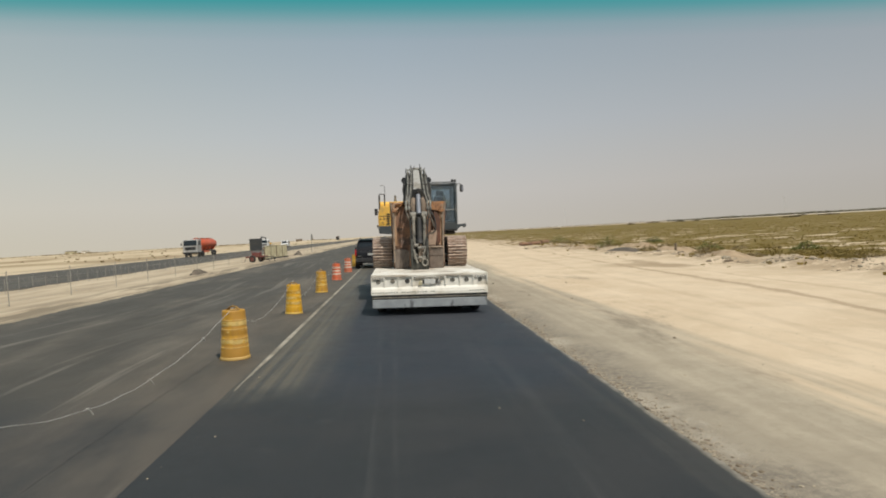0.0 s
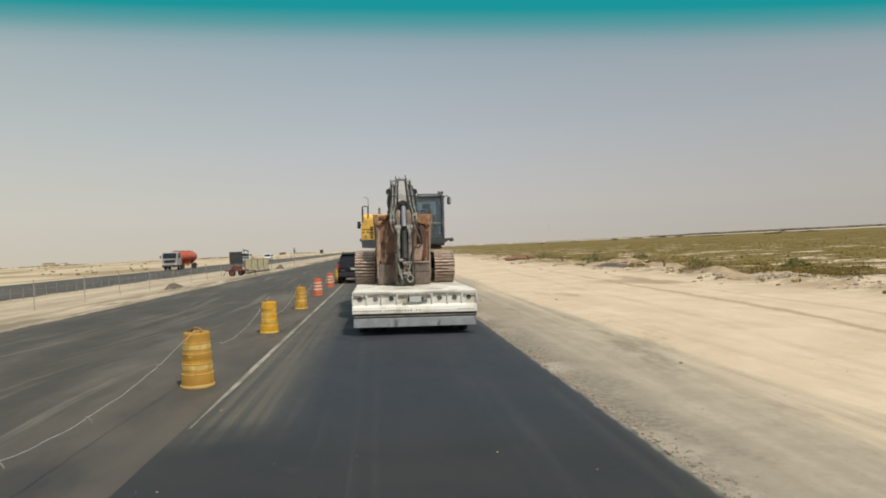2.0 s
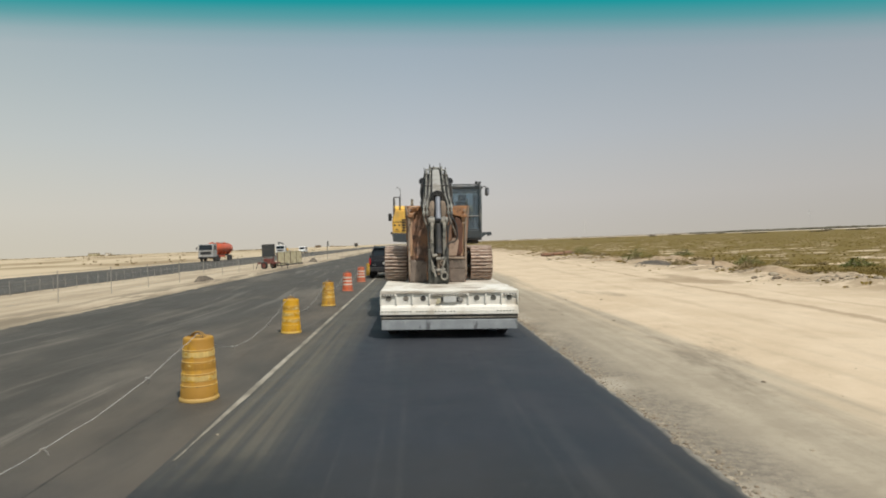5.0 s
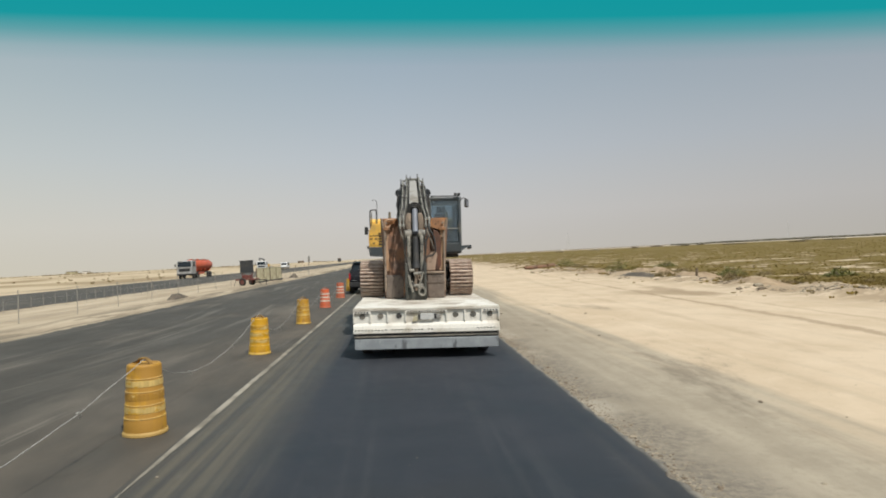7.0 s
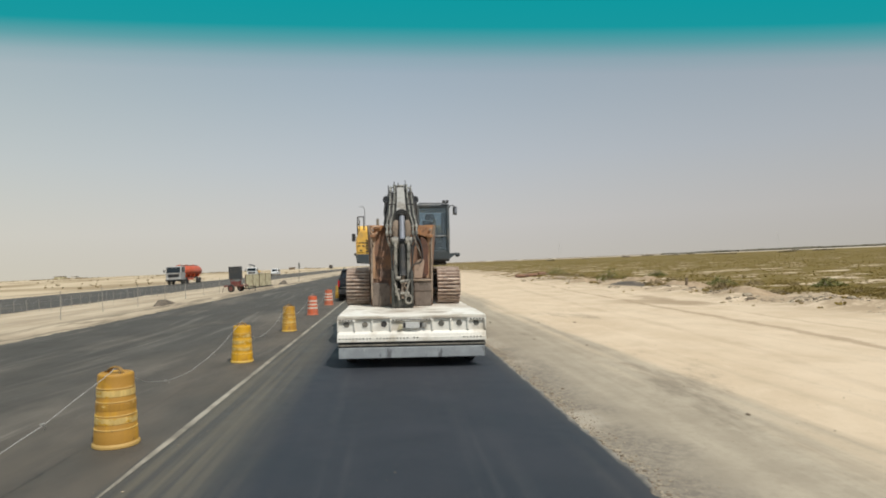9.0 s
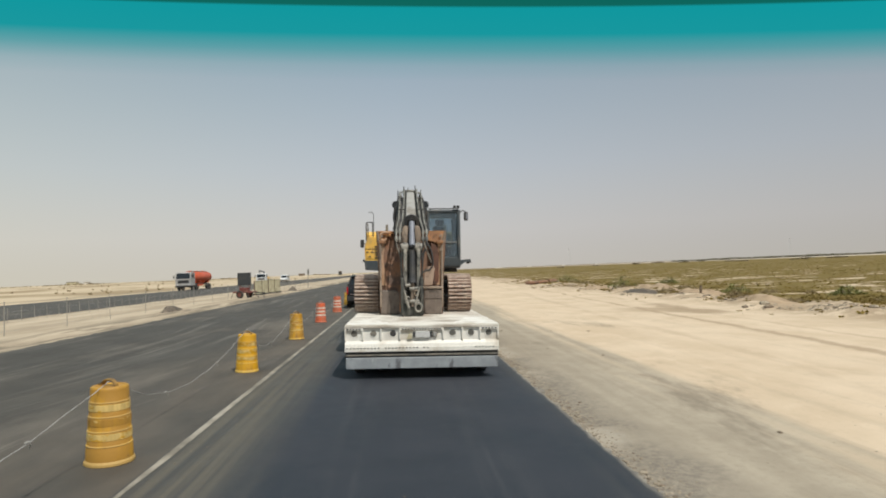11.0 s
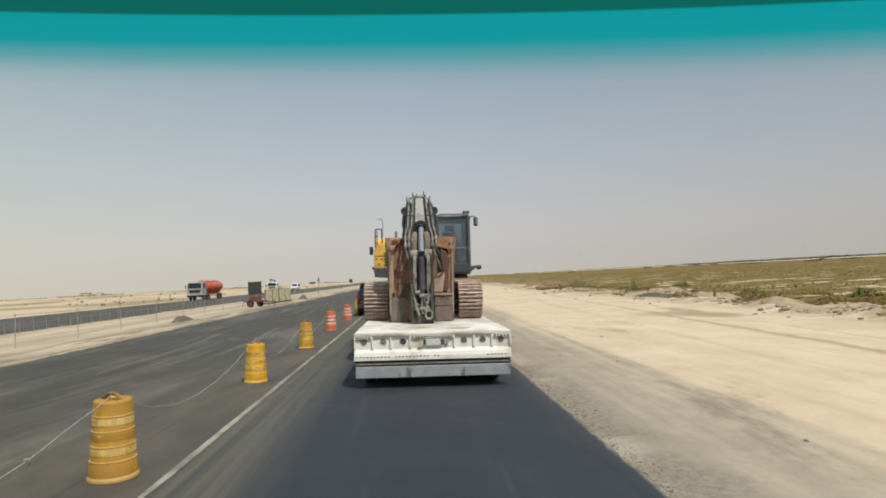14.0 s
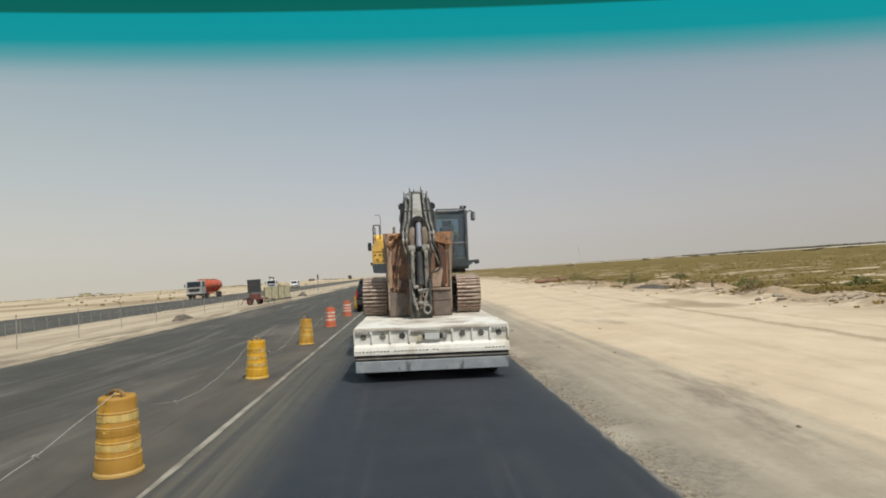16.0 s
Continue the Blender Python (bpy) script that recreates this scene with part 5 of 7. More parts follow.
    part("headrest", bm, M["trim"], seat)
    # pale strip added at the seat to imitate a bright reflection in the glass
    bm = bmesh.new()
    box(bm, X0 + 0.55, X0 + 0.64, 0.318, 0.352, 1.95, 2.50, 0.012)
    part("pane_streak", bm, M["panel_cream"], seat, "pale strip added for the bright streak in the pane")
    bm = bmesh.new()
    box(bm, X0 + 0.03, X0 + 0.16, Y0 + 0.1, 0.1, 1.70, 2.05, 0.02)
    part("console", bm, M["trim"], cab)
    bm = bmesh.new()
    tube(bm, [(X0 + 0.05, Y0 + 0.02, Z1 + 0.05), (X1 - 0.05, Y0 + 0.02, Z1 + 0.05)], 0.018, 7)
    tube(bm, [(X0 + 0.1, Y0 + 0.02, Z1 + 0.05), (X0 + 0.1, Y0 + 0.14, Z1 - 0.01)], 0.012, 6)
    tube(bm, [(X1 - 0.1, Y0 + 0.02, Z1 + 0.05), (X1 - 0.1, Y0 + 0.14, Z1 - 0.01)], 0.012, 6)
    part("roof_rail", bm, M["slate"], cab)
    for x in (X1 - 0.16, X1 - 0.06):
        bm = bmesh.new()
        box(bm, x - 0.04, x + 0.04, Y0, Y0 + 0.08, Z1 + 0.06, Z1 + 0.14, 0.012)
        part("roof_lamp", bm, M["black"], cab)
    bm = bmesh.new()
    tube(bm, bend([(X1 - 0.02, Y0 + 0.05, Z1 - 0.10), (X1 + 0.02, Y0 - 0.05, Z1 - 0.04), (X1 + 0.07, Y0 - 0.08, Z1 - 0.02), (X1 + 0.15, Y0 - 0.09, Z1 - 0.06)], 5), 0.014, 7)
    arm = part("mirror_arm", bm, M["dark"], cab)
    bm = bmesh.new()
    box(bm, X1 + 0.09, X1 + 0.215, Y0 - 0.13, Y0 - 0.06, Z1 - 0.31, Z1 - 0.06, 0.045)
    part("mirror", bm, M["dark"], cab)
    bm = bmesh.new()
    box(bm, X1 + 0.15, X1 + 0.205, Y0 - 0.137, Y0 - 0.132, Z1 - 0.27, Z1 - 0.10)
    part("mirror_glass", bm, M["chrome"], cab)
    bm = bmesh.new()
    prism(bm, [(X1 + 0.002, 1.40), (X1 + 0.31, 1.42), (X1 + 0.33, 1.33), (X1 + 0.30, 1.30), (X1 + 0.27, 1.35), (X1 + 0.16, 1.34), (X1 + 0.002, 1.23)], "y", -0.6, 0.35)
    part("side_step", bm, M["slate"], e)
    bm = bmesh.new()
    tube(bm, [(X0 + 0.30, Y0 - 0.045, Z0 + 0.14), (X0 + 0.30, Y0 - 0.005, Z0 + 0.14)], 0.05, 14)
    part("cab_badge", bm, M["dark"], cab)

    excavator_front(e)


excavator()


# ---- traffic drums and the rope between them ----
DRUM_X = -3.82


def drum(at, plastic, band, rim, strap, label):
    d = thing("traffic_drum", at, label, "traffic drum", "row of traffic drums along the lane joint")
    n = 28
    # stepped barrel: each tier is a little narrower than the one below
    tiers = ((0.055, 0.268, 0.240, 0.258), (0.240, 0.252, 0.415, 0.246), (0.415, 0.240, 0.590, 0.235), (0.590, 0.229, 0.765, 0.225), (0.765, 0.219, 0.915, 0.215))
    outline = []
    for z0, r0, z1, r1 in tiers:
        outline += [(r0, z0 + 0.006), (r1, z1 - 0.006)]
    bm = bmesh.new()
    lathe(bm, outline + [(0.211, 0.930), (0.200, 0.941), (0.168, 0.944), (0.160, 0.936), (0.09, 0.934), (0.02, 0.938)], n)
    part("body", bm, plastic, d, smooth=True)
    for z0, r0, z1, r1 in tiers[1:4]:
        lo, hi = z0 + 0.066, z1 - 0.022
        f, g = (lo - z0) / (z1 - z0), (hi - z0) / (z1 - z0)
        ra, rb = r0 + (r1 - r0) * f + 0.0035, r0 + (r1 - r0) * g + 0.0035
        bm = bmesh.new()
        lathe(bm, [(ra - 0.012, lo), (ra, lo + 0.004), (rb, hi - 0.004), (rb - 0.012, hi)], n)
        part("reflective_band", bm, band, d)
    for (z0, r0, z1, r1), above in zip(tiers, tiers[1:]):
        bm = bmesh.new()
        lathe(bm, [(r1 - 0.004, z1 - 0.012), (r1 + 0.004, z1 - 0.007), (r1 + 0.003, z1 + 0.002), (above[1] - 0.004, z1 + 0.010)], n)
        part("rib", bm, rim, d, smooth=True)
    bm = bmesh.new()
    lathe(bm, [(0.19, 0.0), (0.280, 0.0), (0.287, 0.010), (0.284, 0.036), (0.274, 0.052), (0.266, 0.064)], n)
    part("base_ring", bm, rim, d)
    # arched strap handle with a lump of knotted rope at one end
    bm = bmesh.new()
    arc = bend([(-0.125, 0.0, 0.932), (-0.105, 0.0, 0.985), (-0.03, 0.0, 1.012), (0.05, 0.0, 1.010), (0.105, 0.0, 0.978), (0.125, 0.0, 0.932)], 4)
    for off in (-0.016, 0.0, 0.016):
        tube(bm, [(p[0], p[1] + off, p[2] - 0.25 * abs(off)) for p in arc], 0.013, 7)
    part("handle", bm, strap, d, smooth=True)
    bm = bmesh.new()
    tube(bm, bend([(-0.15, -0.03, 0.95), (-0.12, 0.03, 0.975), (-0.09, -0.02, 0.985), (-0.13, -0.035, 0.96), (-0.19, -0.02, 0.945), (-0.222, 0.0, 0.90), (-0.232, 0.01, 0.80)], 4), 0.009, 6)
    part("rope_knot", bm, M["knot"], d, "grubby rope knotted round the handle")
    return d


def drum_pose(y, i):
    rng = random.Random(i * 7 + 3)
    x = DRUM_X + rng.uniform(-0.03, 0.05)
    return pose(x, y, fall(x) + 0.002, rng.uniform(-0.8, 0.8), 1.8 + rng.uniform(-1.0, 1.0), rng.uniform(-50, 50)) @ Matrix.Diagonal((0.94, 0.94, 0.93, 1))


YELLOW_DRUM = "faded yellow plastic traffic drum with worn pale bands"
ORANGE_DRUM = "orange plastic traffic drum with three white bands"
DRUM_Y = [-12.1, -5.0, 1.5, 8.0, 14.7, 21.3, 28.2, 34.8, 41.5, 48.2, 54.8, 61.4, 68.1, 74.8, 81.5]
yellow = orange = None
drum_tops = []
for i, y in enumerate(DRUM_Y):
    is_orange = i in (0, 4, 5)
    m = drum_pose(y, i)
    source = orange if is_orange else yellow
    if source is None:
        if is_orange:
            made = drum(m, M["drum_orange"], M["band"], M["rib_orange"], M["strap_orange"], ORANGE_DRUM)
        else:
            made = drum(m, M["drum_yellow"], M["band_yellow"], M["rib_yellow"], M["strap_yellow"], YELLOW_DRUM)
        if is_orange:
            orange = made
        else:
            yellow = made
    else:
        made = copy_thing(source, m)
    drum_tops.append(m @ Vector((0, 0, 1.0)))


def rope_span(a, b, sag, i):
    rng = random.Random(40 + i)
    pts = []
    n = 26
    for k in range(n + 1):
        t = k / n
        p = a.lerp(b, t)
        p.z -= sag * 4 * t * (1 - t)
        p.x -= (0.22 + 0.1 * rng.random() * 0.2) * 4 * t * (1 - t)
        p.z = max(p.z, fall(p.x) + 0.035)
        pts.append(p)
    r = thing("barrier_rope", Matrix.Identity(4), "white plastic rope with tied strips hanging between drums", "rope", "ropes between the traffic drums")
    bm = bmesh.new()
    tube(bm, [p + Vector((0.006 * math.sin(7 * k), 0.0, 0.006 * math.sin(11 * k + i))) for k, p in enumerate(pts)], 0.0046, 6)
    part("cord", bm, M["rope"], r)
    for k in (9, 19) if i % 2 else (8, 14, 21):
        p = pts[k]
        bm = bmesh.new()
        tube(bm, [p + Vector((0, -0.03, 0.012)), p + Vector((0, 0.03, 0.006))], 0.011, 6)
        tube(bm, bend([p, p + Vector((0.015, 0.03, -0.02)), p + Vector((rng.uniform(-0.02, 0.04), 0.05, -0.05 - 0.05 * rng.random()))], 4), 0.006, 5)
        part("tied_strip", bm, M["post"], r)


for i in range(9):
    rope_span(drum_tops[i], drum_tops[i + 1], (0.55, 0.62, 0.70, 0.6, 0.75, 0.55, 0.65, 0.6, 0.7)[i], i)
# the rope runs on to a drum behind the viewer
behind = drum_pose(-18.7, 31)
copy_thing(yellow, behind)
rope_span(behind @ Vector((0, 0, 1.0)), drum_tops[0], 0.6, 11)


# ---- vehicles ----
def loft(bm, sections):
    """Sections of equal vertex count along y, closed at both ends."""
    rings = [[bm.verts.new(p) for p in s] for s in sections]
    n = len(rings[0])
    for a, b in zip(rings, rings[1:]):
        for j in range(n):
            bm.faces.new((a[j], a[(j + 1) % n], b[(j + 1) % n], b[j]))
    bm.faces.new(rings[0][::-1])
    bm.faces.new(rings[-1])
    return bm


def body_ring(y, w, z0, z1, round_lo=0.08, round_hi=0.10, tuck=0.0):
    """A rounded closed ring of a car's body at y."""
    return [(-w + round_lo, y, z0), (w - round_lo, y, z0), (w, y, z0 + round_lo), (w + 0.0, y, (z0 + z1) / 2), (w - tuck, y, z1 - round_hi), (w - tuck - round_hi, y, z1),
            (-w + tuck + round_hi, y, z1), (-w + tuck, y, z1 - round_hi), (-w, y, (z0 + z1) / 2), (-w, y, z0 + round_lo)]


def quad_panel(bm, corners, depth):
    """A thin pane through four corners, with thickness along its normal."""
    c = [Vector(p) for p in corners]
    n = (c[1] - c[0]).cross(c[2] - c[0]).normalized() * depth
    vs = [bm.verts.new(p) for p in c] + [bm.verts.new(p + n) for p in c]
    for q in ((3, 2, 1, 0), (4, 5, 6, 7), (0, 1, 5, 4), (1, 2, 6, 5), (2, 3, 7, 6), (3, 0, 4, 7)):
        bm.faces.new([vs[i] for i in q])
    return bm


def suv(at):
    c = thing("suv", at, "black full-size suv with dark glass driving beside the trailer", "car")
    bm = bmesh.new()
    loft(bm, [body_ring(0.06, 0.93, 0.46, 1.06), body_ring(0.12, 0.99, 0.40, 1.12), body_ring(0.5, 1.0, 0.34, 1.15), body_ring(3.5, 1.0, 0.32, 1.14),
              body_ring(4.6, 0.98, 0.34, 1.10), body_ring(5.0, 0.92, 0.42, 1.02), body_ring(5.1, 0.84, 0.5, 0.92)])
    body = part("body", bm, M["car_black"], c, smooth=True)
    bm = bmesh.new()
    loft(bm, [[(-0.92, 0.14, 1.10), (0.92, 0.14, 1.10), (0.80, 0.34, 1.80), (0.70, 0.36, 1.86), (-0.70, 0.36, 1.86), (-0.80, 0.34, 1.80)],
              [(-0.95, 0.8, 1.10), (0.95, 0.8, 1.10), (0.81, 0.8, 1.83), (0.70, 0.8, 1.90), (-0.70, 0.8, 1.90), (-0.81, 0.8, 1.83)],
              [(-0.95, 2.6, 1.10), (0.95, 2.6, 1.10), (0.80, 2.5, 1.84), (0.68, 2.45, 1.91), (-0.68, 2.45, 1.91), (-0.80, 2.5, 1.84)],
              [(-0.94, 3.75, 1.08), (0.94, 3.75, 1.08), (0.76, 3.05, 1.74), (0.66, 2.95, 1.80), (-0.66, 2.95, 1.80), (-0.76, 3.05, 1.74)]])
    part("greenhouse", bm, M["car_black"], c)
    bm = bmesh.new()
    quad_panel(bm, [(-0.76, 0.185, 1.20), (-0.70, 0.322, 1.71), (0.70, 0.322, 1.71), (0.76, 0.185, 1.20)], -0.012)
    part("rear_window", bm, M["dark_glass"], c)
    for s in (-1, 1):
        for y0, y1 in ((0.55, 1.35), (1.45, 2.3), (2.4, 3.2)):
            bm = bmesh.new()
            top = min(y1, 2.95) - 0.05
            pts = [(s * 0.945, y0, 1.18), (s * 0.84, y0 + 0.05, 1.72), (s * 0.84, top, 1.72), (s * 0.945, y1, 1.18)]
            quad_panel(bm, pts, 0.01 if s < 0 else -0.01)
            part("side_window", bm, M["dark_glass"], c)
        bm = bmesh.new()
        box(bm, s * 0.95 - 0.06, s * 0.95 + 0.045, 0.05, 0.24, 0.84, 1.24, 0.025)
        part("tail_lamp", bm, M["tail"], c, "tall red tail lamp")
        bm = bmesh.new()
        tube(bm, bend([(s * 0.70, 0.55, 1.90), (s * 0.70, 0.65, 1.96), (s * 0.70, 2.3, 1.97), (s * 0.70, 2.45, 1.91)], 4), 0.018, 7)
        part("roof_rail", bm, M["trim"], c)
        bm = bmesh.new()
        box(bm, s * 1.10 - 0.11, s * 1.10 + 0.11, 3.12, 3.24, 1.16, 1.36, 0.035)
        part("wing_mirror", bm, M["trim"], c)
        for y in (0.98, 4.05):
            wheel(c, s * 0.87, y, 0.40, 0.40, 0.27, outside=s)
            bm = bmesh.new()
            tube(bm, [(s * 1.003 - 0.004, y, 0.42), (s * 1.003 + 0.004, y, 0.42)], 0.465, 22)
            part("wheel_arch", bm, M["trim"], c)
    bm = bmesh.new()
    box(bm, -0.96, 0.96, -0.06, 0.16, 0.42, 0.70, 0.04)
    part("rear_bumper", bm, M["trim"], c)
    bm = bmesh.new()
    box(bm, -0.17, 0.17, 0.035, 0.055, 0.86, 1.00, 0.005)
    plate = part("number_plate", bm, M["plate"], c, "white number plate")
    for x in (-0.09, 0.0, 0.09):
        bm = bmesh.new()
        box(bm, x - 0.032, x + 0.032, 0.030, 0.034, 0.90, 0.96)
        part("plate_bar", bm, M["barrel_grey"], plate)
    for x0, x1 in ((-0.82, -0.55), (0.60, 0.78)):
        bm = bmesh.new()
        box(bm, x0, x1, 0.040, 0.058, 0.80, 0.83)
        part("badge", bm, M["alloy"], c)
    bm = bmesh.new()
    box(bm, -0.30, 0.30, 0.030, 0.062, 1.04, 1.085, 0.008)
    part("garnish", bm, M["trim"], c)
    bm = bmesh.new()
    prism(bm, [(0.20, 1.83), (0.17, 1.86), (0.50, 1.925), (0.60, 1.90)], "x", -0.72, 0.72, 0.01)
    part("spoiler", bm, M["car_black"], c)
    bm = bmesh.new()
    tube(bm, bend([(0.05, 0.16, 1.17), (-0.15, 0.19, 1.25), (-0.35, 0.20, 1.26)], 4), 0.010, 6)
    part("wiper", bm, M["trim"], c)
    return c


suv(pose(-2.55, 24.2, fall(-2.50) + 0.022, 0, 1.83, 0))


def lorry_cab(v, w, y0, y1, z0, z1, paint):
    """A flat-fronted cab that looks towards -y."""
    bm = bmesh.new()
    prism(bm, [(y0, z0), (y0, z0 + (z1 - z0) * 0.5), (y0 + 0.16, z1 - 0.12), (y0 + 0.28, z1), (y1, z1), (y1, z0)], "x", -w / 2, w / 2, 0.05)
    cab = part("cab", bm, paint, v)
    bm = bmesh.new()
    h = z0 + (z1 - z0) * 0.53
    quad_panel(bm, [(-w * 0.44, y0 - 0.002, h), (w * 0.44, y0 - 0.002, h), (w * 0.42, y0 + 0.145, z1 - 0.16), (-w * 0.42, y0 + 0.145, z1 - 0.16)], 0.015)
    part("windscreen", bm, M["dark_glass"], cab)
    for s in (-1, 1):
        bm = bmesh.new()
        box(bm, s * w / 2 - 0.008, s * w / 2 + 0.008, y0 + 0.35, y1 - 0.35, h + 0.02, z1 - 0.22)
        part("side_window", bm, M["dark_glass"], cab)
        bm = bmesh.new()
        box(bm, s * (w / 2 + 0.22) - 0.09, s * (w / 2 + 0.22) + 0.09, y0 - 0.05, y0 + 0.02, h + 0.05, h + 0.5, 0.02)
        tube(bm, [(s * w / 2, y0 + 0.2, h + 0.5), (s * (w / 2 + 0.22), y0, h + 0.48)], 0.02, 6)
        part("mirror", bm, M["trim"], cab)
        bm = bmesh.new()
        box(bm, s * w * 0.38 - 0.13, s * w * 0.38 + 0.13, y0 - 0.03, y0 + 0.02, z0 + 0.12, z0 + 0.30, 0.02)
        part("headlamp", bm, M["plate"], cab)
    bm = bmesh.new()
    box(bm, -w * 0.36, w * 0.36, y0 - 0.015, y0 + 0.02, z0 + 0.42, z0 + (z1 - z0) * 0.42, 0.01)
    part("grille", bm, M["trim"], cab)
    bm = bmesh.new()
    box(bm, -w / 2, w / 2, y0 - 0.12, y0 + 0.1, z0 - 0.22, z0 + 0.06, 0.03)
    part("front_bumper", bm, M["trim"], cab)
    return cab


def tanker(at):
    v = thing("tanker_lorry", at, "tanker lorry with orange-red tank and pale grey cab", "lorry")
    lorry_cab(v, 2.45, 0.0, 2.1, 0.75, 2.95, M["cab_grey"])
    bm = bmesh.new()
    n = 24
    rings = []
    for y, k in ((2.45, 0.80), (2.52, 0.94), (2.7, 1.0), (11.2, 1.0), (11.38, 0.94), (11.45, 0.80)):
        rings.append([(1.24 * k * math.cos(2 * math.pi * j / n), y, 2.12 + 0.98 * k * math.sin(2 * math.pi * j / n)) for j in range(n)])
    loft(bm, rings)
    tank = part("tank", bm, M["tank"], v, "dusty orange-red tank", smooth=True)
    for y in (3.4, 6.6, 10.0):
        bm = bmesh.new()
        lathe(bm, [(0.30, 3.06), (0.30, 3.18), (0.22, 3.22)], 14, (0, y))
        part("hatch", bm, M["tank"], tank)
    bm = bmesh.new()
    box(bm, -0.45, 0.45, 2.6, 11.3, 3.10, 3.13)
    part("catwalk", bm, M["steel"], tank)
    bm = bmesh.new()
    box(bm, -0.45, -0.30, 1.2, 11.2, 0.82, 1.12)
    box(bm, 0.30, 0.45, 1.2, 11.2, 0.82, 1.12)
    part("chassis", bm, M["dark"], v)
    for y in (3.0, 5.0, 7.2, 9.8):
        bm = bmesh.new()
        prism(bm, [(-1.1, 1.12), (1.1, 1.12), (1.15, 1.75), (-1.15, 1.75)], "y", y, y + 0.12)
        part("saddle", bm, M["tank"], v)
    for s in (-1, 1):
        bm = bmesh.new()
        box(bm, s * 1.2 - 0.03, s * 1.2 + 0.03, 3.3, 6.4, 0.62, 0.98, 0.02)
        part("side_guard", bm, M["tank"], v)
        for y in (1.15, 3.0, 8.9, 10.2):
            wheel(v, s * 1.05, y, 0.50, 0.50, 0.32, outside=s, rim_mat=M["dark"])
    return v


tanker(pose(-35.4, 91.0, 0.445, 0, 0, 0))


def crane_lorry(at):
    v = thing("crane_lorry", at, "white flatbed lorry with grey-green loading crane", "lorry")
    lorry_cab(v, 2.1, 0.0, 1.7, 0.65, 2.45, M["car_white"])
    bm = bmesh.new()
    box(bm, -1.1, 1.1, 2.5, 7.2, 0.98, 1.12, 0.02)
    part("flatbed", bm, M["steel"], v)
    bm = bmesh.new()
    box(bm, -0.4, 0.4, 1.5, 7.0, 0.68, 0.98)
    part("chassis", bm, M["dark"], v)
    bm = bmesh.new()
    box(bm, -0.95, 0.95, 1.85, 2.4, 0.9, 1.5, 0.05)
    tube(bm, [(0.2, 2.1, 1.5), (0.2, 2.1, 2.9)], 0.16, 10)
    tube(bm, [(0.2, 2.1, 2.85), (-0.9, 2.2, 3.15)], 0.13, 8)
    tube(bm, [(-0.9, 2.2, 3.15), (-0.5, 2.1, 2.0)], 0.10, 8)
    part("crane", bm, M["slate"], v, "folded grey-green crane")
    bm = bmesh.new()
    box(bm, -0.8, 0.8, 3.3, 5.4, 1.125, 1.75, 0.08)
    part("load", bm, M["yellow"], v, "yellow load on the flatbed")
    for s in (-1, 1):
        for y in (0.95, 5.6):
            wheel(v, s * 0.9, y, 0.44, 0.44, 0.28, outside=s, rim_mat=M["dark"])


crane_lorry(pose(-31.5, 130.0, 0.445, 0, 0, 0))


def minibus(at):
    v = thing("minibus", at, "white minibus with dark windows on far carriageway", "van")
    bm = bmesh.new()
    prism(bm, [(0.0, 0.40), (-0.02, 0.85), (0.30, 1.15), (0.95, 1.85), (1.3, 2.0), (4.6, 2.0), (4.75, 1.8), (4.8, 0.42)], "x", -0.9, 0.9, 0.06)
    part("body", bm, M["car_white"], v)
    bm = bmesh.new()
    quad_panel(bm, [(-0.78, 0.32, 1.19), (0.78, 0.32, 1.19), (0.72, 0.90, 1.80), (-0.72, 0.90, 1.80)], 0.02)
    part("windscreen", bm, M["dark_glass"], v)
    for s in (-1, 1):
        for y0, y1 in ((0.95, 1.7), (1.8, 3.0), (3.1, 4.4)):
            bm = bmesh.new()
            box(bm, s * 0.905 - 0.008, s * 0.905 + 0.008, y0, y1, 1.22, 1.72)
            part("side_window", bm, M["dark_glass"], v)
        for y in (0.85, 3.85):
            wheel(v, s * 0.80, y, 0.33, 0.33, 0.22, outside=s)
        bm = bmesh.new()
        box(bm, s * 0.66 - 0.14, s * 0.66 + 0.14, -0.045, 0.04, 0.68, 0.84, 0.02)
        part("headlamp", bm, M["plate"], v)
    bm = bmesh.new()
    box(bm, -0.88, 0.88, -0.07, 0.06, 0.36, 0.60, 0.03)
    part("front_bumper", bm, M["trim"], v)


minibus(pose(-33.5, 168.0, 0.445, 0, 0, 0))


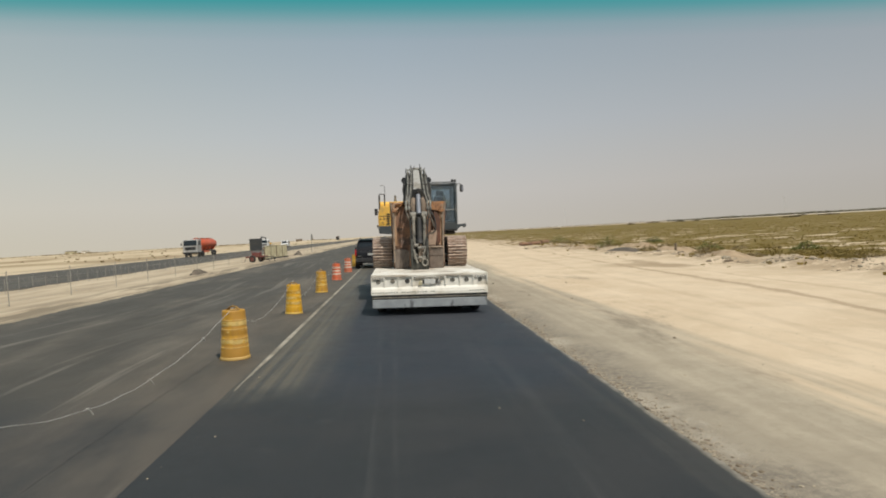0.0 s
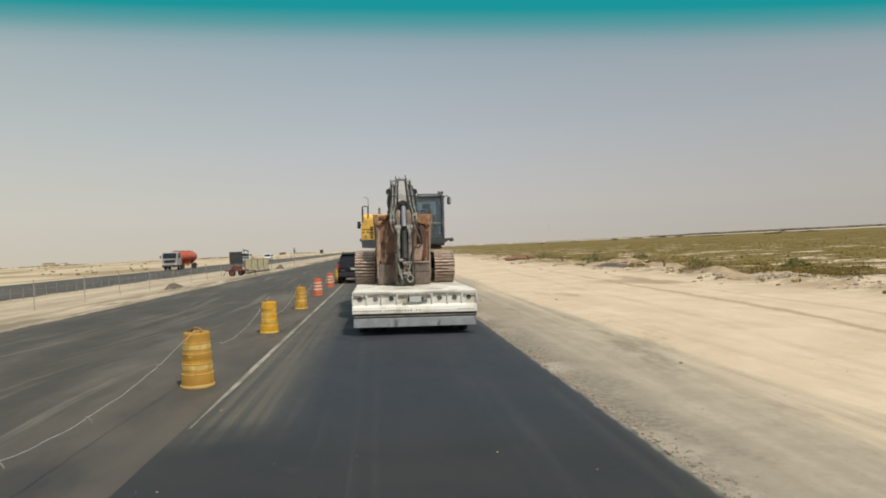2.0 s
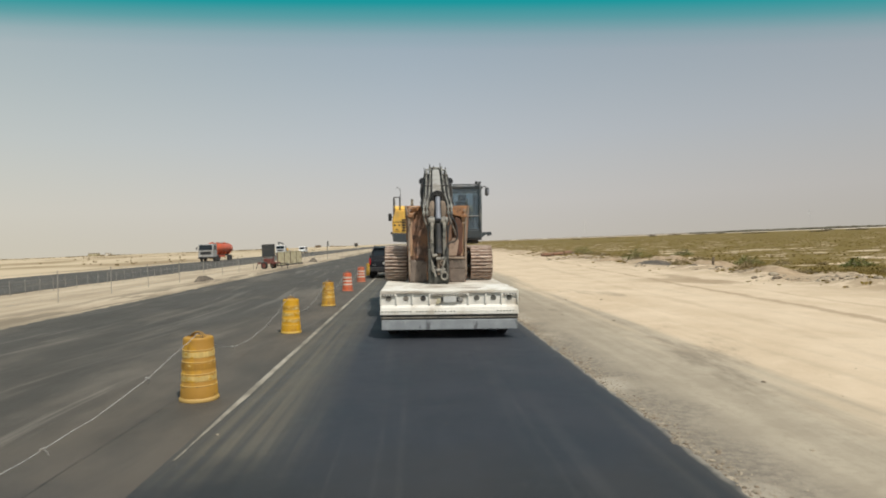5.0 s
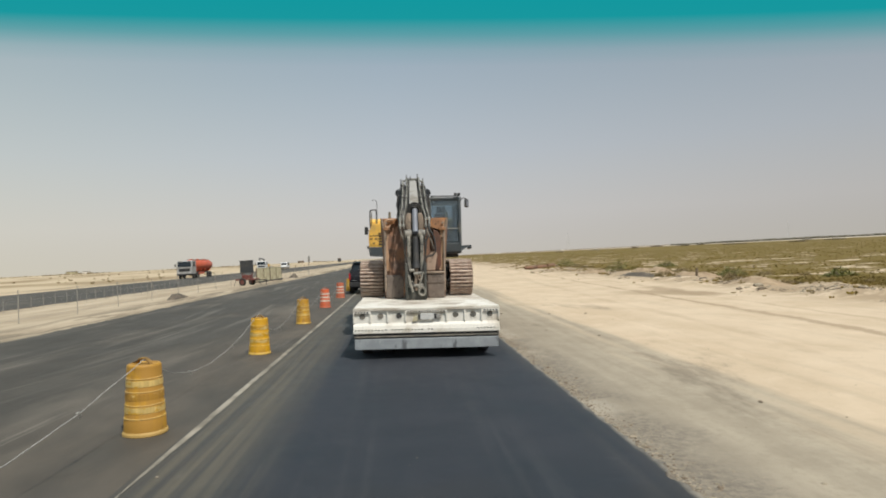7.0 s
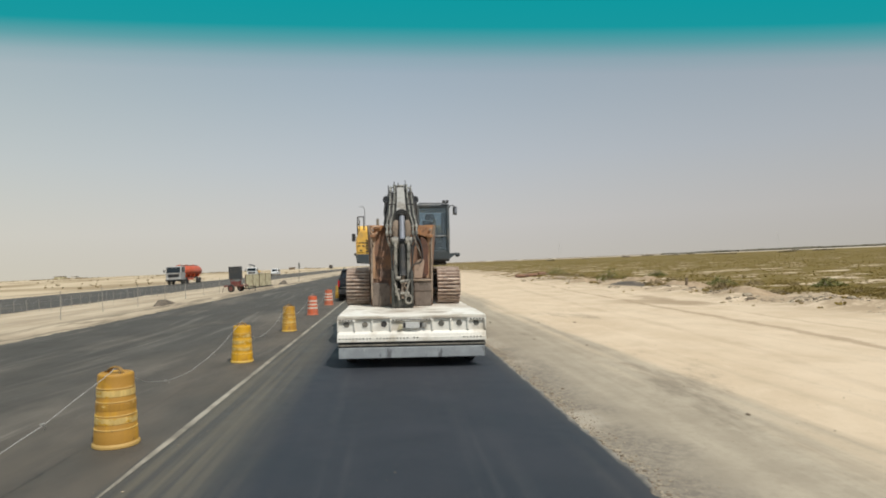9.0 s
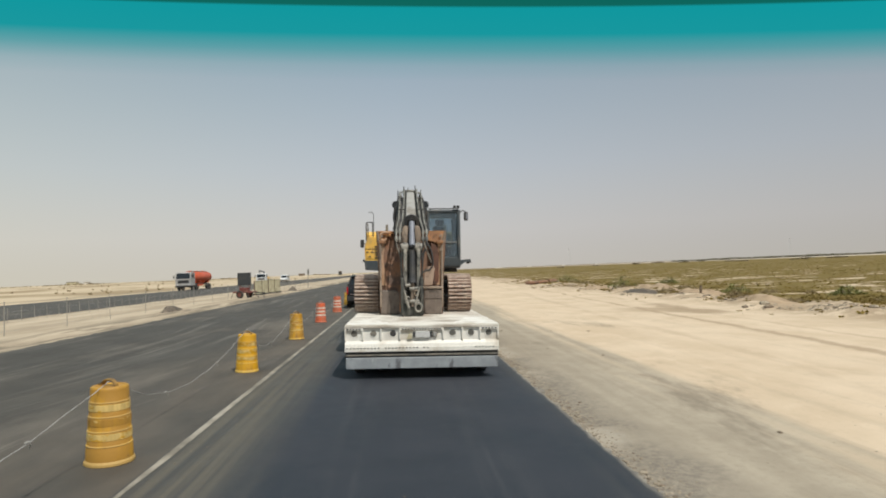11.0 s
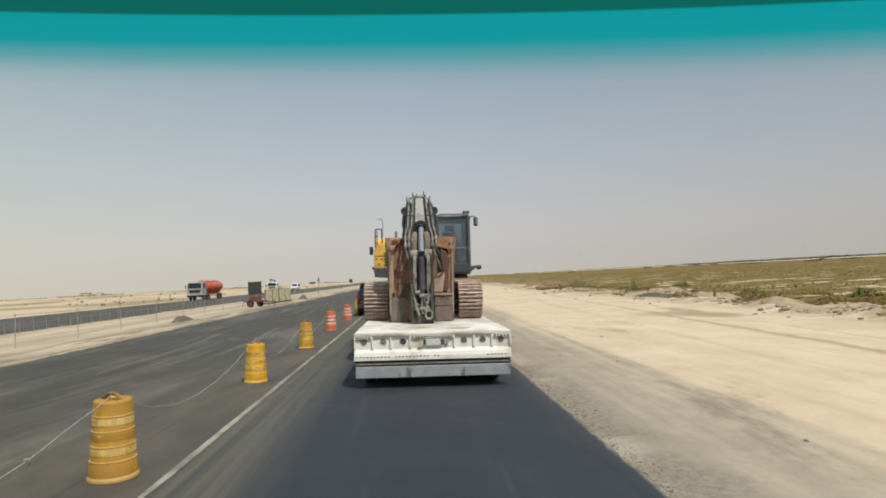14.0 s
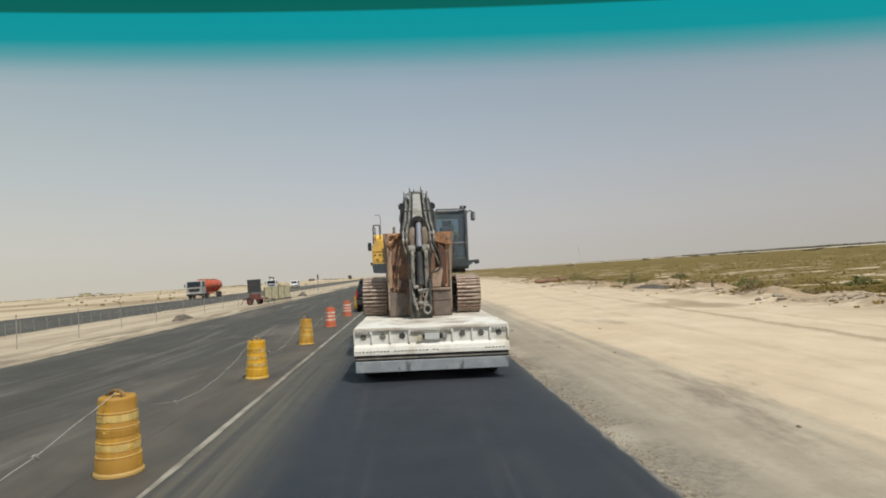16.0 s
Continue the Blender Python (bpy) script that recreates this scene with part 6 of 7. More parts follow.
# ---- roadside: sign trailer, site panels, fence ----
def sign_trailer(at):
    t = thing("sign_trailer", at, "dark arrow board on small red wheeled trailer", "sign trailer")
    bm = bmesh.new()
    box(bm, -0.06, 0.06, -0.64, 0.66, 1.12, 2.16, 0.015)
    board = part("board", bm, M["sign_back"], t, "dark grey sign board")
    for z in (1.10, 2.14):
        bm = bmesh.new()
        box(bm, -0.07, 0.07, -0.66, 0.68, z, z + 0.04)
        part("board_rail", bm, M["dark"], board)
    for y in (-0.5, 0.5):
        bm = bmesh.new()
        tube(bm, [(0, y, 0.55), (0, y, 1.2)], 0.035, 8)
        part("mast", bm, M["red"], t)
    bm = bmesh.new()
    tube(bm, [(0, -0.5, 0.62), (0, 0.5, 1.1)], 0.025, 8)
    part("brace", bm, M["red"], t)
    bm = bmesh.new()
    box(bm, -0.6, 0.6, -0.8, 0.8, 0.46, 0.58, 0.02)
    box(bm, -0.25, 0.25, -0.35, 0.35, 0.585, 0.90, 0.04)
    part("chassis", bm, M["red"], t, "faded red chassis")
    bm = bmesh.new()
    tube(bm, bend([(0, -0.8, 0.50), (0, -1.5, 0.45), (0, -2.0, 0.42)], 3), 0.035, 8)
    tube(bm, [(0, -1.9, 0.42), (0, -1.9, 0.02)], 0.03, 8)
    part("drawbar", bm, M["dark"], t)
    for s in (-1, 1):
        wheel(t, s * 0.68, 0.0, 0.33, 0.33, 0.18, outside=s, rim_mat=M["red"])
        for y in (-0.75, 0.75):
            bm = bmesh.new()
            tube(bm, [(s * 0.55, y, 0.50), (s * 0.75, y * 1.15, 0.02)], 0.022, 6)
            part("stabiliser", bm, M["dark"], t)


sign_trailer(pose(-13.7, 42.0, 0.40, 0, 0, 68))


def site_panel(at):
    p = thing("site_panel", at, "dusty cream site barrier panel in dark frame", "barrier panel", "row of cream barrier panels")
    bm = bmesh.new()
    box(bm, -0.05, 0.05, 0.05, 2.05, 0.14, 1.36, 0.01)
    part("sheet", bm, M["panel_cream"], p)
    for y in (0.02, 2.08):
        bm = bmesh.new()
        box(bm, -0.06, 0.06, y - 0.03, y + 0.03, 0.0, 1.42, 0.006)
        part("post", bm, M["wood"], p)
    bm = bmesh.new()
    box(bm, -0.07, 0.07, 0.052, 2.048, 1.362, 1.42)
    part("top_rail", bm, M["panel_cream"], p)
    bm = bmesh.new()
    box(bm, -0.28, 0.28, 0.3, 1.8, 0.0, 0.135, 0.02)
    part("foot_block", bm, M["dark"], p)
    return p


first_panel = site_panel(pose(-14.15, 47.6, 0.40, 0, 0, -5))
for i in range(1, 4):
    copy_thing(first_panel, pose(-14.15 + 0.19 * i, 47.6 + 2.16 * i, 0.40 + 0.005 * i, 0, 0, -5 + (i % 2)))


def fence_post(at):
    p = thing("fence_post", at, "thin galvanised fence post standing in median sand", "fence post", "posts of the median fence")
    bm = bmesh.new()
    tube(bm, [(0, 0, -0.15), (0, 0, 1.20)], 0.016, 8)
    part("pole", bm, M["stake"], p)
    bm = bmesh.new()
    lathe(bm, [(0.024, 1.20), (0.024, 1.225), (0.012, 1.24)], 8)
    part("cap", bm, M["stake"], p)
    return p


FENCE_X = -14.6
one_post = None
for i in range(42):
    y = -14.0 + 4.15 * i
    m = pose(FENCE_X + 0.05 * math.sin(i * 2.1), y, ground_height(FENCE_X, y), 1.5 * math.sin(i * 1.7), 1.6 * math.cos(i * 2.9), 0)
    if one_post is None:
        one_post = fence_post(m)
    else:
        copy_thing(one_post, m)


def fence_wires():
    bm = bmesh.new()
    for z in (0.15, 0.5, 0.85, 1.18):
        pts = [(FENCE_X + 0.05 * math.sin(i * 2.1), -14.0 + 4.15 * i, ground_height(FENCE_X, -14.0 + 4.15 * i) + z) for i in range(42)]
        tube(bm, pts, 0.0035, 4)
    # diagonal mesh wires
    for i in range(215):
        y = -14.0 + 0.76 * i
        z = 0.44
        tube(bm, [(FENCE_X, y, z + 0.13), (FENCE_X, y + 1.05, z + 1.16)], 0.0011, 3)
        tube(bm, [(FENCE_X, y + 1.05, z + 0.13), (FENCE_X, y, z + 1.16)], 0.0011, 3)
    tagged(part("fence_mesh", bm, M["steel"]), "thin wire mesh strung between fence posts", "fence", kind="structure")


fence_wires()


def marker_post(at):
    p = thing("marker_post", at, "short pale steel post beside the far carriageway", "marker post", "short posts beside the far carriageway")
    bm = bmesh.new()
    box(bm, -0.009, 0.009, -0.009, 0.009, -0.1, 0.70, 0.002)
    part("stake", bm, M["stake"], p)
    return p


stake = None
for i in range(150):
    y = 1.0 + 1.15 * i
    m = pose(-19.6, y, ground_height(-19.6, y), 0, 2.0 * math.sin(i * 1.3), 0)
    stake = marker_post(m) if stake is None else stake
    if i:
        copy_thing(stake, m)


# ---- heaps, clods, gravel ----
def heap(name, at, sx, sy, h, material, label, seed, tag="heap"):
    rng = random.Random(seed)
    off = rng.uniform(0, 50)
    bm = bmesh.new()
    n, rings = 72, 24
    rows = []
    for k in range(rings + 1):
        f = k / rings
        row = []
        for j in range(n):
            a = 2 * math.pi * j / n
            lobe = 1 + 0.28 * noise.noise((math.cos(a) * 1.4 + off, math.sin(a) * 1.4, 0)) + 0.12 * noise.noise((math.cos(a) * 4 + off, math.sin(a) * 4, 1))
            x, y = f * sx * lobe * math.cos(a), f * sy * lobe * math.sin(a)
            z = h * (0.5 + 0.5 * math.cos(math.pi * min(1, f))) * (1 + 0.6 * noise.noise((x * 0.9 + off, y * 0.7, 2))) - 0.10 * f
            z += h * (1 - 0.7 * f) * (0.34 * noise.noise((x * 2.1 + off, y * 1.6, 5)) + 0.20 * abs(noise.noise((x * 5 + off, y * 4, 7))) + 0.10 * noise.noise((x * 11 + off, y * 9, 8)))
            z += ground_height(at.translation.x + x, at.translation.y + y) - ground_height(at.translation.x, at.translation.y)
            row.append(bm.verts.new((x, y, z)))
        rows.append(row)
    for p, q in zip(rows[1:], rows[2:]):
        for j in range(n):
            bm.faces.new((p[j], p[(j + 1) % n], q[(j + 1) % n], q[j]))
    bm.faces.new(rows[1])
    bmesh.ops.delete(bm, geom=rows[0], context="VERTS")
    ob = part(name, bm, material, smooth=True)
    ob.matrix_basis = at
    return tagged(ob, label, tag)


GREY_HEAP = "low mound of sandy spoil strewn with rubble"
for x, y, sx, sy, h, s in ((20.2, 29.0, 2.6, 5.0, 0.34, 1), (21.8, 40.0, 2.2, 5.0, 0.42, 2), (18.6, 47.0, 2.0, 4.0, 0.32, 3), (18.9, 19.0, 1.9, 3.8, 0.22, 4)):
    tagged(heap("spoil_mound", pose(x, y, ground_height(x, y) - 0.04), sx, sy, h, M["earth"], GREY_HEAP, s), group="spoil heaps by the scrub")
heap("bitumen_heap", pose(19.0, 36.0, ground_height(19.0, 36.0) - 0.03), 2.0, 5.0, 0.24, M["bitumen"], "low dark heap of broken asphalt on sand", 9)
heap("median_heap", pose(-13.4, 24.0, ground_height(-13.4, 24.0) - 0.03), 0.55, 2.0, 0.34, M["bitumen"], "small heap of dark earth in the median", 11)
heap("median_heap", pose(-13.0, 62.0, ground_height(-13.0, 62.0) - 0.03), 0.6, 2.6, 0.45, M["bitumen"], "small heap of dark earth in the median", 12)


def stone_shape(rng, r):
    vs = []
    for k, (z, q) in enumerate(((-0.6, 0.75), (0.0, 1.0), (0.55, 0.62))):
        for j in range(6):
            a = 2 * math.pi * (j + 0.5 * (k % 2)) / 6
            m = rng.uniform(0.75, 1.2)
            vs.append((r * q * m * math.cos(a), r * q * m * math.sin(a), r * z * rng.uniform(0.6, 0.95)))
    return vs


STONE_FACES = [(0, 1, 7, 6), (1, 2, 8, 7), (2, 3, 9, 8), (3, 4, 10, 9), (4, 5, 11, 10), (5, 0, 6, 11), (6, 7, 13, 12), (7, 8, 14, 13), (8, 9, 15, 14), (9, 10, 16, 15), (10, 11, 17, 16), (11, 6, 12, 17),
               (5, 4, 3, 2, 1, 0), (12, 13, 14, 15, 16, 17)]
rng = random.Random(77)
clods = []
for k in range(4):
    me = bpy.data.meshes.new("clod")
    me.from_pydata([(x * 1.25, y * 1.5, z * 0.8) for x, y, z in stone_shape(rng, 0.10)], [], STONE_FACES)
    me.materials.append(M["clod"])
    clods.append(me)
for k in range(17):
    x = rng.choice((rng.gauss(4.1, 0.45), rng.gauss(5.3, 0.9), rng.uniform(3, 12)))
    x = max(2.9, x)
    y = rng.uniform(-11.5, 22) if k < 12 else rng.uniform(20, 48)
    ob = new("clod", clods[k % 4])
    s = 0.14 + 0.36 * rng.random() ** 2
    ob.matrix_basis = pose(x, y, ground_height(x, y) + 0.035 * s, 0, 0, rng.uniform(0, 360)) @ Matrix.Diagonal((s, s, s, 1))
    tagged(ob, "dark crumbled clod lying on the sandy shoulder", "clod", "clods along the shoulder")


def scatter(name, count, spot, size, material, label, flat=0.7, seed=1):
    """Many small stones in one mesh."""
    rng = random.Random(seed)
    verts, faces = [], []
    for _ in range(count):
        x, y = spot(rng)
        r = size * rng.lognormvariate(0, 0.5)
        z = ground_height(x, y) + r * 0.15 if x > 2.06 else fall(x) + 0.022 + r * 0.3
        base = len(verts)
        verts += [(x + a, y + b, z + c * flat) for a, b, c in stone_shape(rng, r)]
        faces += [tuple(base + i for i in f) for f in STONE_FACES]
    me = bpy.data.meshes.new(name)
    me.from_pydata(verts, [], faces)
    me.materials.append(material)
    return tagged(new(name, me), label, "gravel", kind="stuff")


scatter("edge_gravel", 6500, lambda r: (2.03 + abs(r.gauss(0, 0.22)), r.uniform(-12.5, 26)), 0.0075, M["stone"], "loose gravel along the asphalt edge", seed=3)
scatter("dark_gravel", 3200, lambda r: (2.04 + abs(r.gauss(0, 0.13)), r.uniform(-12.5, 30)), 0.0085, M["clod"], "grey asphalt crumbs along the road edge", seed=4)
def rubble_spot(r):
    while True:
        y = r.uniform(-12.3, 28)
        if noise.noise((3.0, y * 0.55, 8.0)) > r.uniform(-0.3, 0.5):
            return 2.10 + abs(r.gauss(0, 0.13)), y


scatter("edge_rubble", 380, rubble_spot, 0.013, M["stone"], "broken lumps of asphalt and stone along the edge", seed=9)
scatter("dark_edge_rubble", 520, rubble_spot, 0.015, M["clod"], "dark broken asphalt lumps along the edge", seed=19)
scatter("shoulder_gravel", 260, lambda r: (r.uniform(2.3, 7.5), r.uniform(-12, 20)), 0.008, M["stone"], "scattered pebbles on the packed shoulder", seed=5)
scatter("road_grit", 90, lambda r: (r.choice((r.uniform(-3.1, 1.9), r.gauss(-3.0, 0.25))), r.uniform(-11, 12)), 0.005, M["stone"], "pale grit specks on the asphalt", seed=6)


def bank_spot(r):
    """Rubble gathers in clusters along the bank below the scrub."""
    while True:
        x, y = r.gauss(19.2, 1.6), r.uniform(6, 75)
        if noise.noise((x * 0.35, y * 0.22, 14.0)) > r.uniform(0.02, 0.35):
            return x, y


scatter("bank_rubble", 1700, bank_spot, 0.042, M["stone"], "broken rubble strewn along the sandy bank", seed=12)
scatter("dark_rubble", 360, bank_spot, 0.055, M["clod"], "dark broken lumps strewn along the sandy bank", seed=13)


# ---- plants ----
M["olive_shrub"] = leaf_material("olive_shrub_leaves", (0.17, 0.125, 0.035), (0.27, 0.205, 0.075))
M["thicket"] = leaf_material("dark_thicket_leaves", (0.13, 0.105, 0.06), (0.20, 0.16, 0.10))
M["far_brown"] = leaf_material("far_brown_growth", (0.33, 0.27, 0.215), (0.40, 0.33, 0.265))
M["wild"] = leaf_material("brown_shrub_leaves", (0.19, 0.145, 0.075), (0.31, 0.24, 0.135))


def leaves(name, spots, material, label, category, kind, seed, blades=9, tall=1.0):
    """Clumps of small pointed leaves; spots give x, y, size."""
    rng = np.random.default_rng(seed)
    verts, faces = [], []
    for x, y, z, s in spots:
        for _ in range(blades):
            a = rng.uniform(0, 2 * math.pi)
            d = s * 0.55 * math.sqrt(rng.uniform(0, 1))
            cx, cy = x + d * math.cos(a), y + d * math.sin(a)
            h = tall * s * rng.uniform(0.35, 1.0) * (1 - 0.35 * d / s)
            w = s * rng.uniform(0.16, 0.34)
            b = rng.uniform(0, math.pi)
            lean = s * rng.uniform(-0.25, 0.25, 2)
            dx, dy = w * math.cos(b), w * math.sin(b)
            k = len(verts)
            verts += [(cx - dx * 0.4, cy - dy * 0.4, z - 0.02), (cx + dx * 0.4, cy + dy * 0.4, z - 0.02), (cx + dx + lean[0] * 0.6, cy + dy + lean[1] * 0.6, z + h * 0.62),
                      (cx + lean[0], cy + lean[1], z + h), (cx - dx + lean[0] * 0.6, cy - dy + lean[1] * 0.6, z + h * 0.55)]
            faces.append((k, k + 1, k + 2, k + 3, k + 4))
    me = bpy.data.meshes.new(name)
    me.from_pydata(verts, [], faces)
    me.materials.append(material)
    return tagged(new(name, me), label, category, kind=kind)


rng = random.Random(21)
spots = []
while len(spots) < 15000:
    d = 27 + 190 * rng.random() ** 1.9
    y = rng.uniform(-5, 40) + 230 * rng.random() ** 1.7
    x = 19.6 + (d - 27) + 2.6 * noise.noise((0.0, y * 0.06, 3.0))
    if noise.noise((x * 0.16, y * 0.30, 11.0)) < -0.12 - 0.25 * min(1, (x - 22) / 40):
        continue
    if x < 23 and rng.random() < 0.45:
        continue
    spots.append((x, y, ground_height(x, y), rng.uniform(0.11, 0.25)))
rng2 = random.Random(33)
for _ in range(900):
    x, y = rng2.gauss(19.4, 1.8), rng2.uniform(4, 90)
    if noise.noise((x * 0.30, y * 0.18, 21.0)) > 0.08:
        spots.append((x, y, ground_height(x, y), rng2.uniform(0.12, 0.34)))
leaves("scrub", spots, M["scrub"], "dry olive-yellow desert scrub with sandy gaps", "scrub", "stuff", 8, 8, 0.46)


def bush(x, y, w, h, seed):
    rng = random.Random(seed)
    z = ground_height(x, y)
    b = thing("bush", pose(x, y, z), "rounded green desert bush at the edge of the scrub", "bush", "green bushes at the scrub edge")
    bm = bmesh.new()
    for _ in range(9):
        a, l = rng.uniform(0, 2 * math.pi), rng.uniform(0.4, 0.85)
        tube(bm, bend([(0, 0, -0.05), (0.3 * w * l * math.cos(a), 0.3 * w * l * math.sin(a), 0.5 * h * l), (0.75 * w * l * math.cos(a), 0.75 * w * l * math.sin(a), h * l)], 3), 0.03, 5, 0.008)
    part("branches", bm, M["wood"], b)
    verts, faces = [], []
    for _ in range(900):
        a, q = rng.uniform(0, 2 * math.pi), rng.random() ** 0.5
        lump = 1 + 0.3 * math.sin(3 * a + seed) + 0.15 * math.sin(7 * a)
        r = q * w * lump
        top = h * (1 - (q * 0.95) ** 2) * (0.8 + 0.3 * math.sin(5 * a + 2 * q))
        cx, cy, cz = r * math.cos(a), r * math.sin(a), max(0.03, top * rng.random() ** 0.5)
        s = rng.uniform(0.05, 0.11)
        k = len(verts)
        for _ in range(3):
            verts.append((cx + rng.uniform(-s, s), cy + rng.uniform(-s, s), cz + rng.uniform(-s * 0.6, s)))
        faces.append((k, k + 1, k + 2))
    me = bpy.data.meshes.new("crown")
    me.from_pydata(verts, [], faces)
    me.materials.append(M["bush"])
    new("crown", me).parent = b


for x, y, w, h, s in ((20.6, 45.0, 1.3, 1.25, 1), (23.0, 29.5, 1.0, 0.8, 2), (22.0, 70.0, 1.4, 1.2, 3), (27.0, 24.0, 0.9, 0.6, 4), (30.0, 56.0, 1.1, 0.8, 5)):
    bush(x, y, w, h, s)


def dry_shrub_shape(seed):
    """A low rounded shrub: a mound of small leaves over short stems."""
    rng = random.Random(seed)
    verts, faces = [], []
    for _ in range(420):
        a, q = rng.uniform(0, 2 * math.pi), rng.random() ** 0.5
        lump = 1 + 0.25 * math.sin(2 * a + seed) + 0.15 * math.sin(5 * a + 2 * seed)
        top = 0.36 * (1 - (0.92 * q) ** 2) * (0.85 + 0.3 * math.sin(4 * a + 3 * q + seed))
        c = (0.55 * q * lump * math.cos(a), 0.55 * q * lump * math.sin(a), max(0.015, top * rng.random() ** 0.45))
        size = rng.uniform(0.035, 0.075)
        k = len(verts)
        verts += [(c[0] + rng.uniform(-size, size), c[1] + rng.uniform(-size, size), c[2] + rng.uniform(-size * 0.6, size)) for _ in range(3)]
        faces.append((k, k + 1, k + 2))
    return verts, [], faces


rng = random.Random(53)
shrubs = []
for k in range(5):
    me = bpy.data.meshes.new("dry_shrub")
    me.from_pydata(*dry_shrub_shape(k + 1))
    me.materials.append(M["wild"] if k < 2 else M["olive_shrub"])
    shrubs.append(me)
placed = 0
while placed < 84:
    y = rng.uniform(8, 34) if placed < 48 else rng.uniform(30, 85)
    x = 20.6 + abs(rng.gauss(0, 3.4)) if placed % 4 else rng.gauss(19.3, 0.8)
    if noise.noise((x * 0.20, y * 0.14, 31.0)) < -0.15:
        continue
    k = rng.randrange(5)
    ob = new("dry_shrub", shrubs[k])
    f = rng.uniform(0.55, 1.35)
    ob.matrix_basis = pose(x, y, ground_height(x, y) - 0.01, 0, 0, rng.uniform(0, 360)) @ Matrix.Diagonal((f * rng.uniform(0.9, 1.5), f, f * rng.uniform(0.7, 1.1), 1))
    tagged(ob, "dry brown rounded shrub on the sandy bank" if k < 2 else "dry olive rounded shrub on the sandy bank", "shrub", "dry shrubs along the bank")
    placed += 1


def dead_branches(x, y, seed):
    rng = random.Random(seed)
    d = thing("dead_branch", pose(x, y, ground_height(x, y)), "grey dead branches lying on the sand", "dead branch", "dead branches on the sand")
    bm = bmesh.new()
    for _ in range(6):
        a, l = rng.uniform(0, 2 * math.pi), rng.uniform(0.15, 0.5)
        tube(bm, bend([(0, 0, 0.02), (0.5 * l * math.cos(a), 0.5 * l * math.sin(a), 0.02 + 0.06 * rng.random()), (l * math.cos(a + 0.3), l * math.sin(a + 0.3), 0.02 + 0.08 * rng.random())], 3), 0.009, 5, 0.004)
    part("twigs", bm, M["wood"], d)


for i, (x, y) in enumerate(((17.5, 15.5), (19.0, 21.0), (16.8, 24.5))):
    dead_branches(x, y, i)


def stump(x, y):
    ob = thing("wooden_stake", pose(x, y, ground_height(x, y), 2, 3, 20), "short weathered wooden stake in the sand", "stake")
    bm = bmesh.new()
    prism(bm, [(-0.07, -0.06), (0.06, -0.07), (0.075, 0.05), (-0.05, 0.07)], "z", -0.1, 0.5, 0.012)
    part("post", bm, M["wood"], ob)


stump(19.0, 26.5)


# dark low shrubs dotted over the far desert
rng = random.Random(61)
spots = []
for _ in range(760):
    x = -44 - 420 * rng.random() ** 1.6
    y = rng.uniform(5, 90) + 800 * rng.random() ** 1.5
    if noise.noise((x * 0.02, y * 0.012, 2.0)) < 0.02:
        continue
    spots.append((x, y, ground_height(x, y), rng.uniform(0.18, 0.50)))
for _ in range(900):
    x = rng.uniform(-620, -70)
    y = 640 + 0.10 * x + rng.uniform(-30, 30)
    if noise.noise((x * 0.013, 0.0, 5.0)) > -0.25:
        spots.append((x, y, ground_height(x, y), rng.uniform(0.7, 1.5)))
leaves("desert_shrubs", spots, M["wild"], "dry brown shrubs dotted over the far desert", "shrubs", "stuff", 18, 12)


def road_sign(x, y):
    """A round sign seen from its side edge, on a thin pole."""
    r = thing("road_sign", pose(x, y, ground_height(x, y), 0, 1.5, 24), "grey road sign on a thin pole in the median", "road sign")
    bm = bmesh.new()
    tube(bm, [(0, 0, -0.2), (0, 0, 2.55)], 0.035, 8)
    part("pole", bm, M["steel"], r)
    bm = bmesh.new()
    tube(bm, [(0.035, 0, 2.15), (0.055, 0, 2.15)], 0.42, 24)
    part("sign_plate", bm, M["barrel_grey"], r, "plain grey sign back")
    for z in (1.95, 2.35):
        bm = bmesh.new()
        box(bm, -0.05, 0.034, -0.06, 0.06, z - 0.025, z + 0.025)
        part("clamp", bm, M["steel"], r)


road_sign(-12.7, 72.0)


def scrap(x, y):
    """Dark red-brown scrap lying beside the haul track."""
    s = thing("scrap_pile", pose(x, y, ground_height(x, y), 0, 0, 12), "dark red-brown scrap pipes lying beside the track", "scrap")
    for i, (dx, dy, l, r) in enumerate(((-1.3, 0.0, 2.4, 0.22), (-0.6, 0.5, 2.6, 0.20), (0.3, 0.1, 2.2, 0.24), (1.5, 0.3, 1.3, 0.30))):
        bm = bmesh.new()
        tube(bm, [(dx - l / 2, dy - 0.1 * i, r), (dx + l / 2, dy + 0.1 * i, r * 1.05)], r, 12)
        part("pipe", bm, M["rust"], s)


scrap(19.0, 71.0)


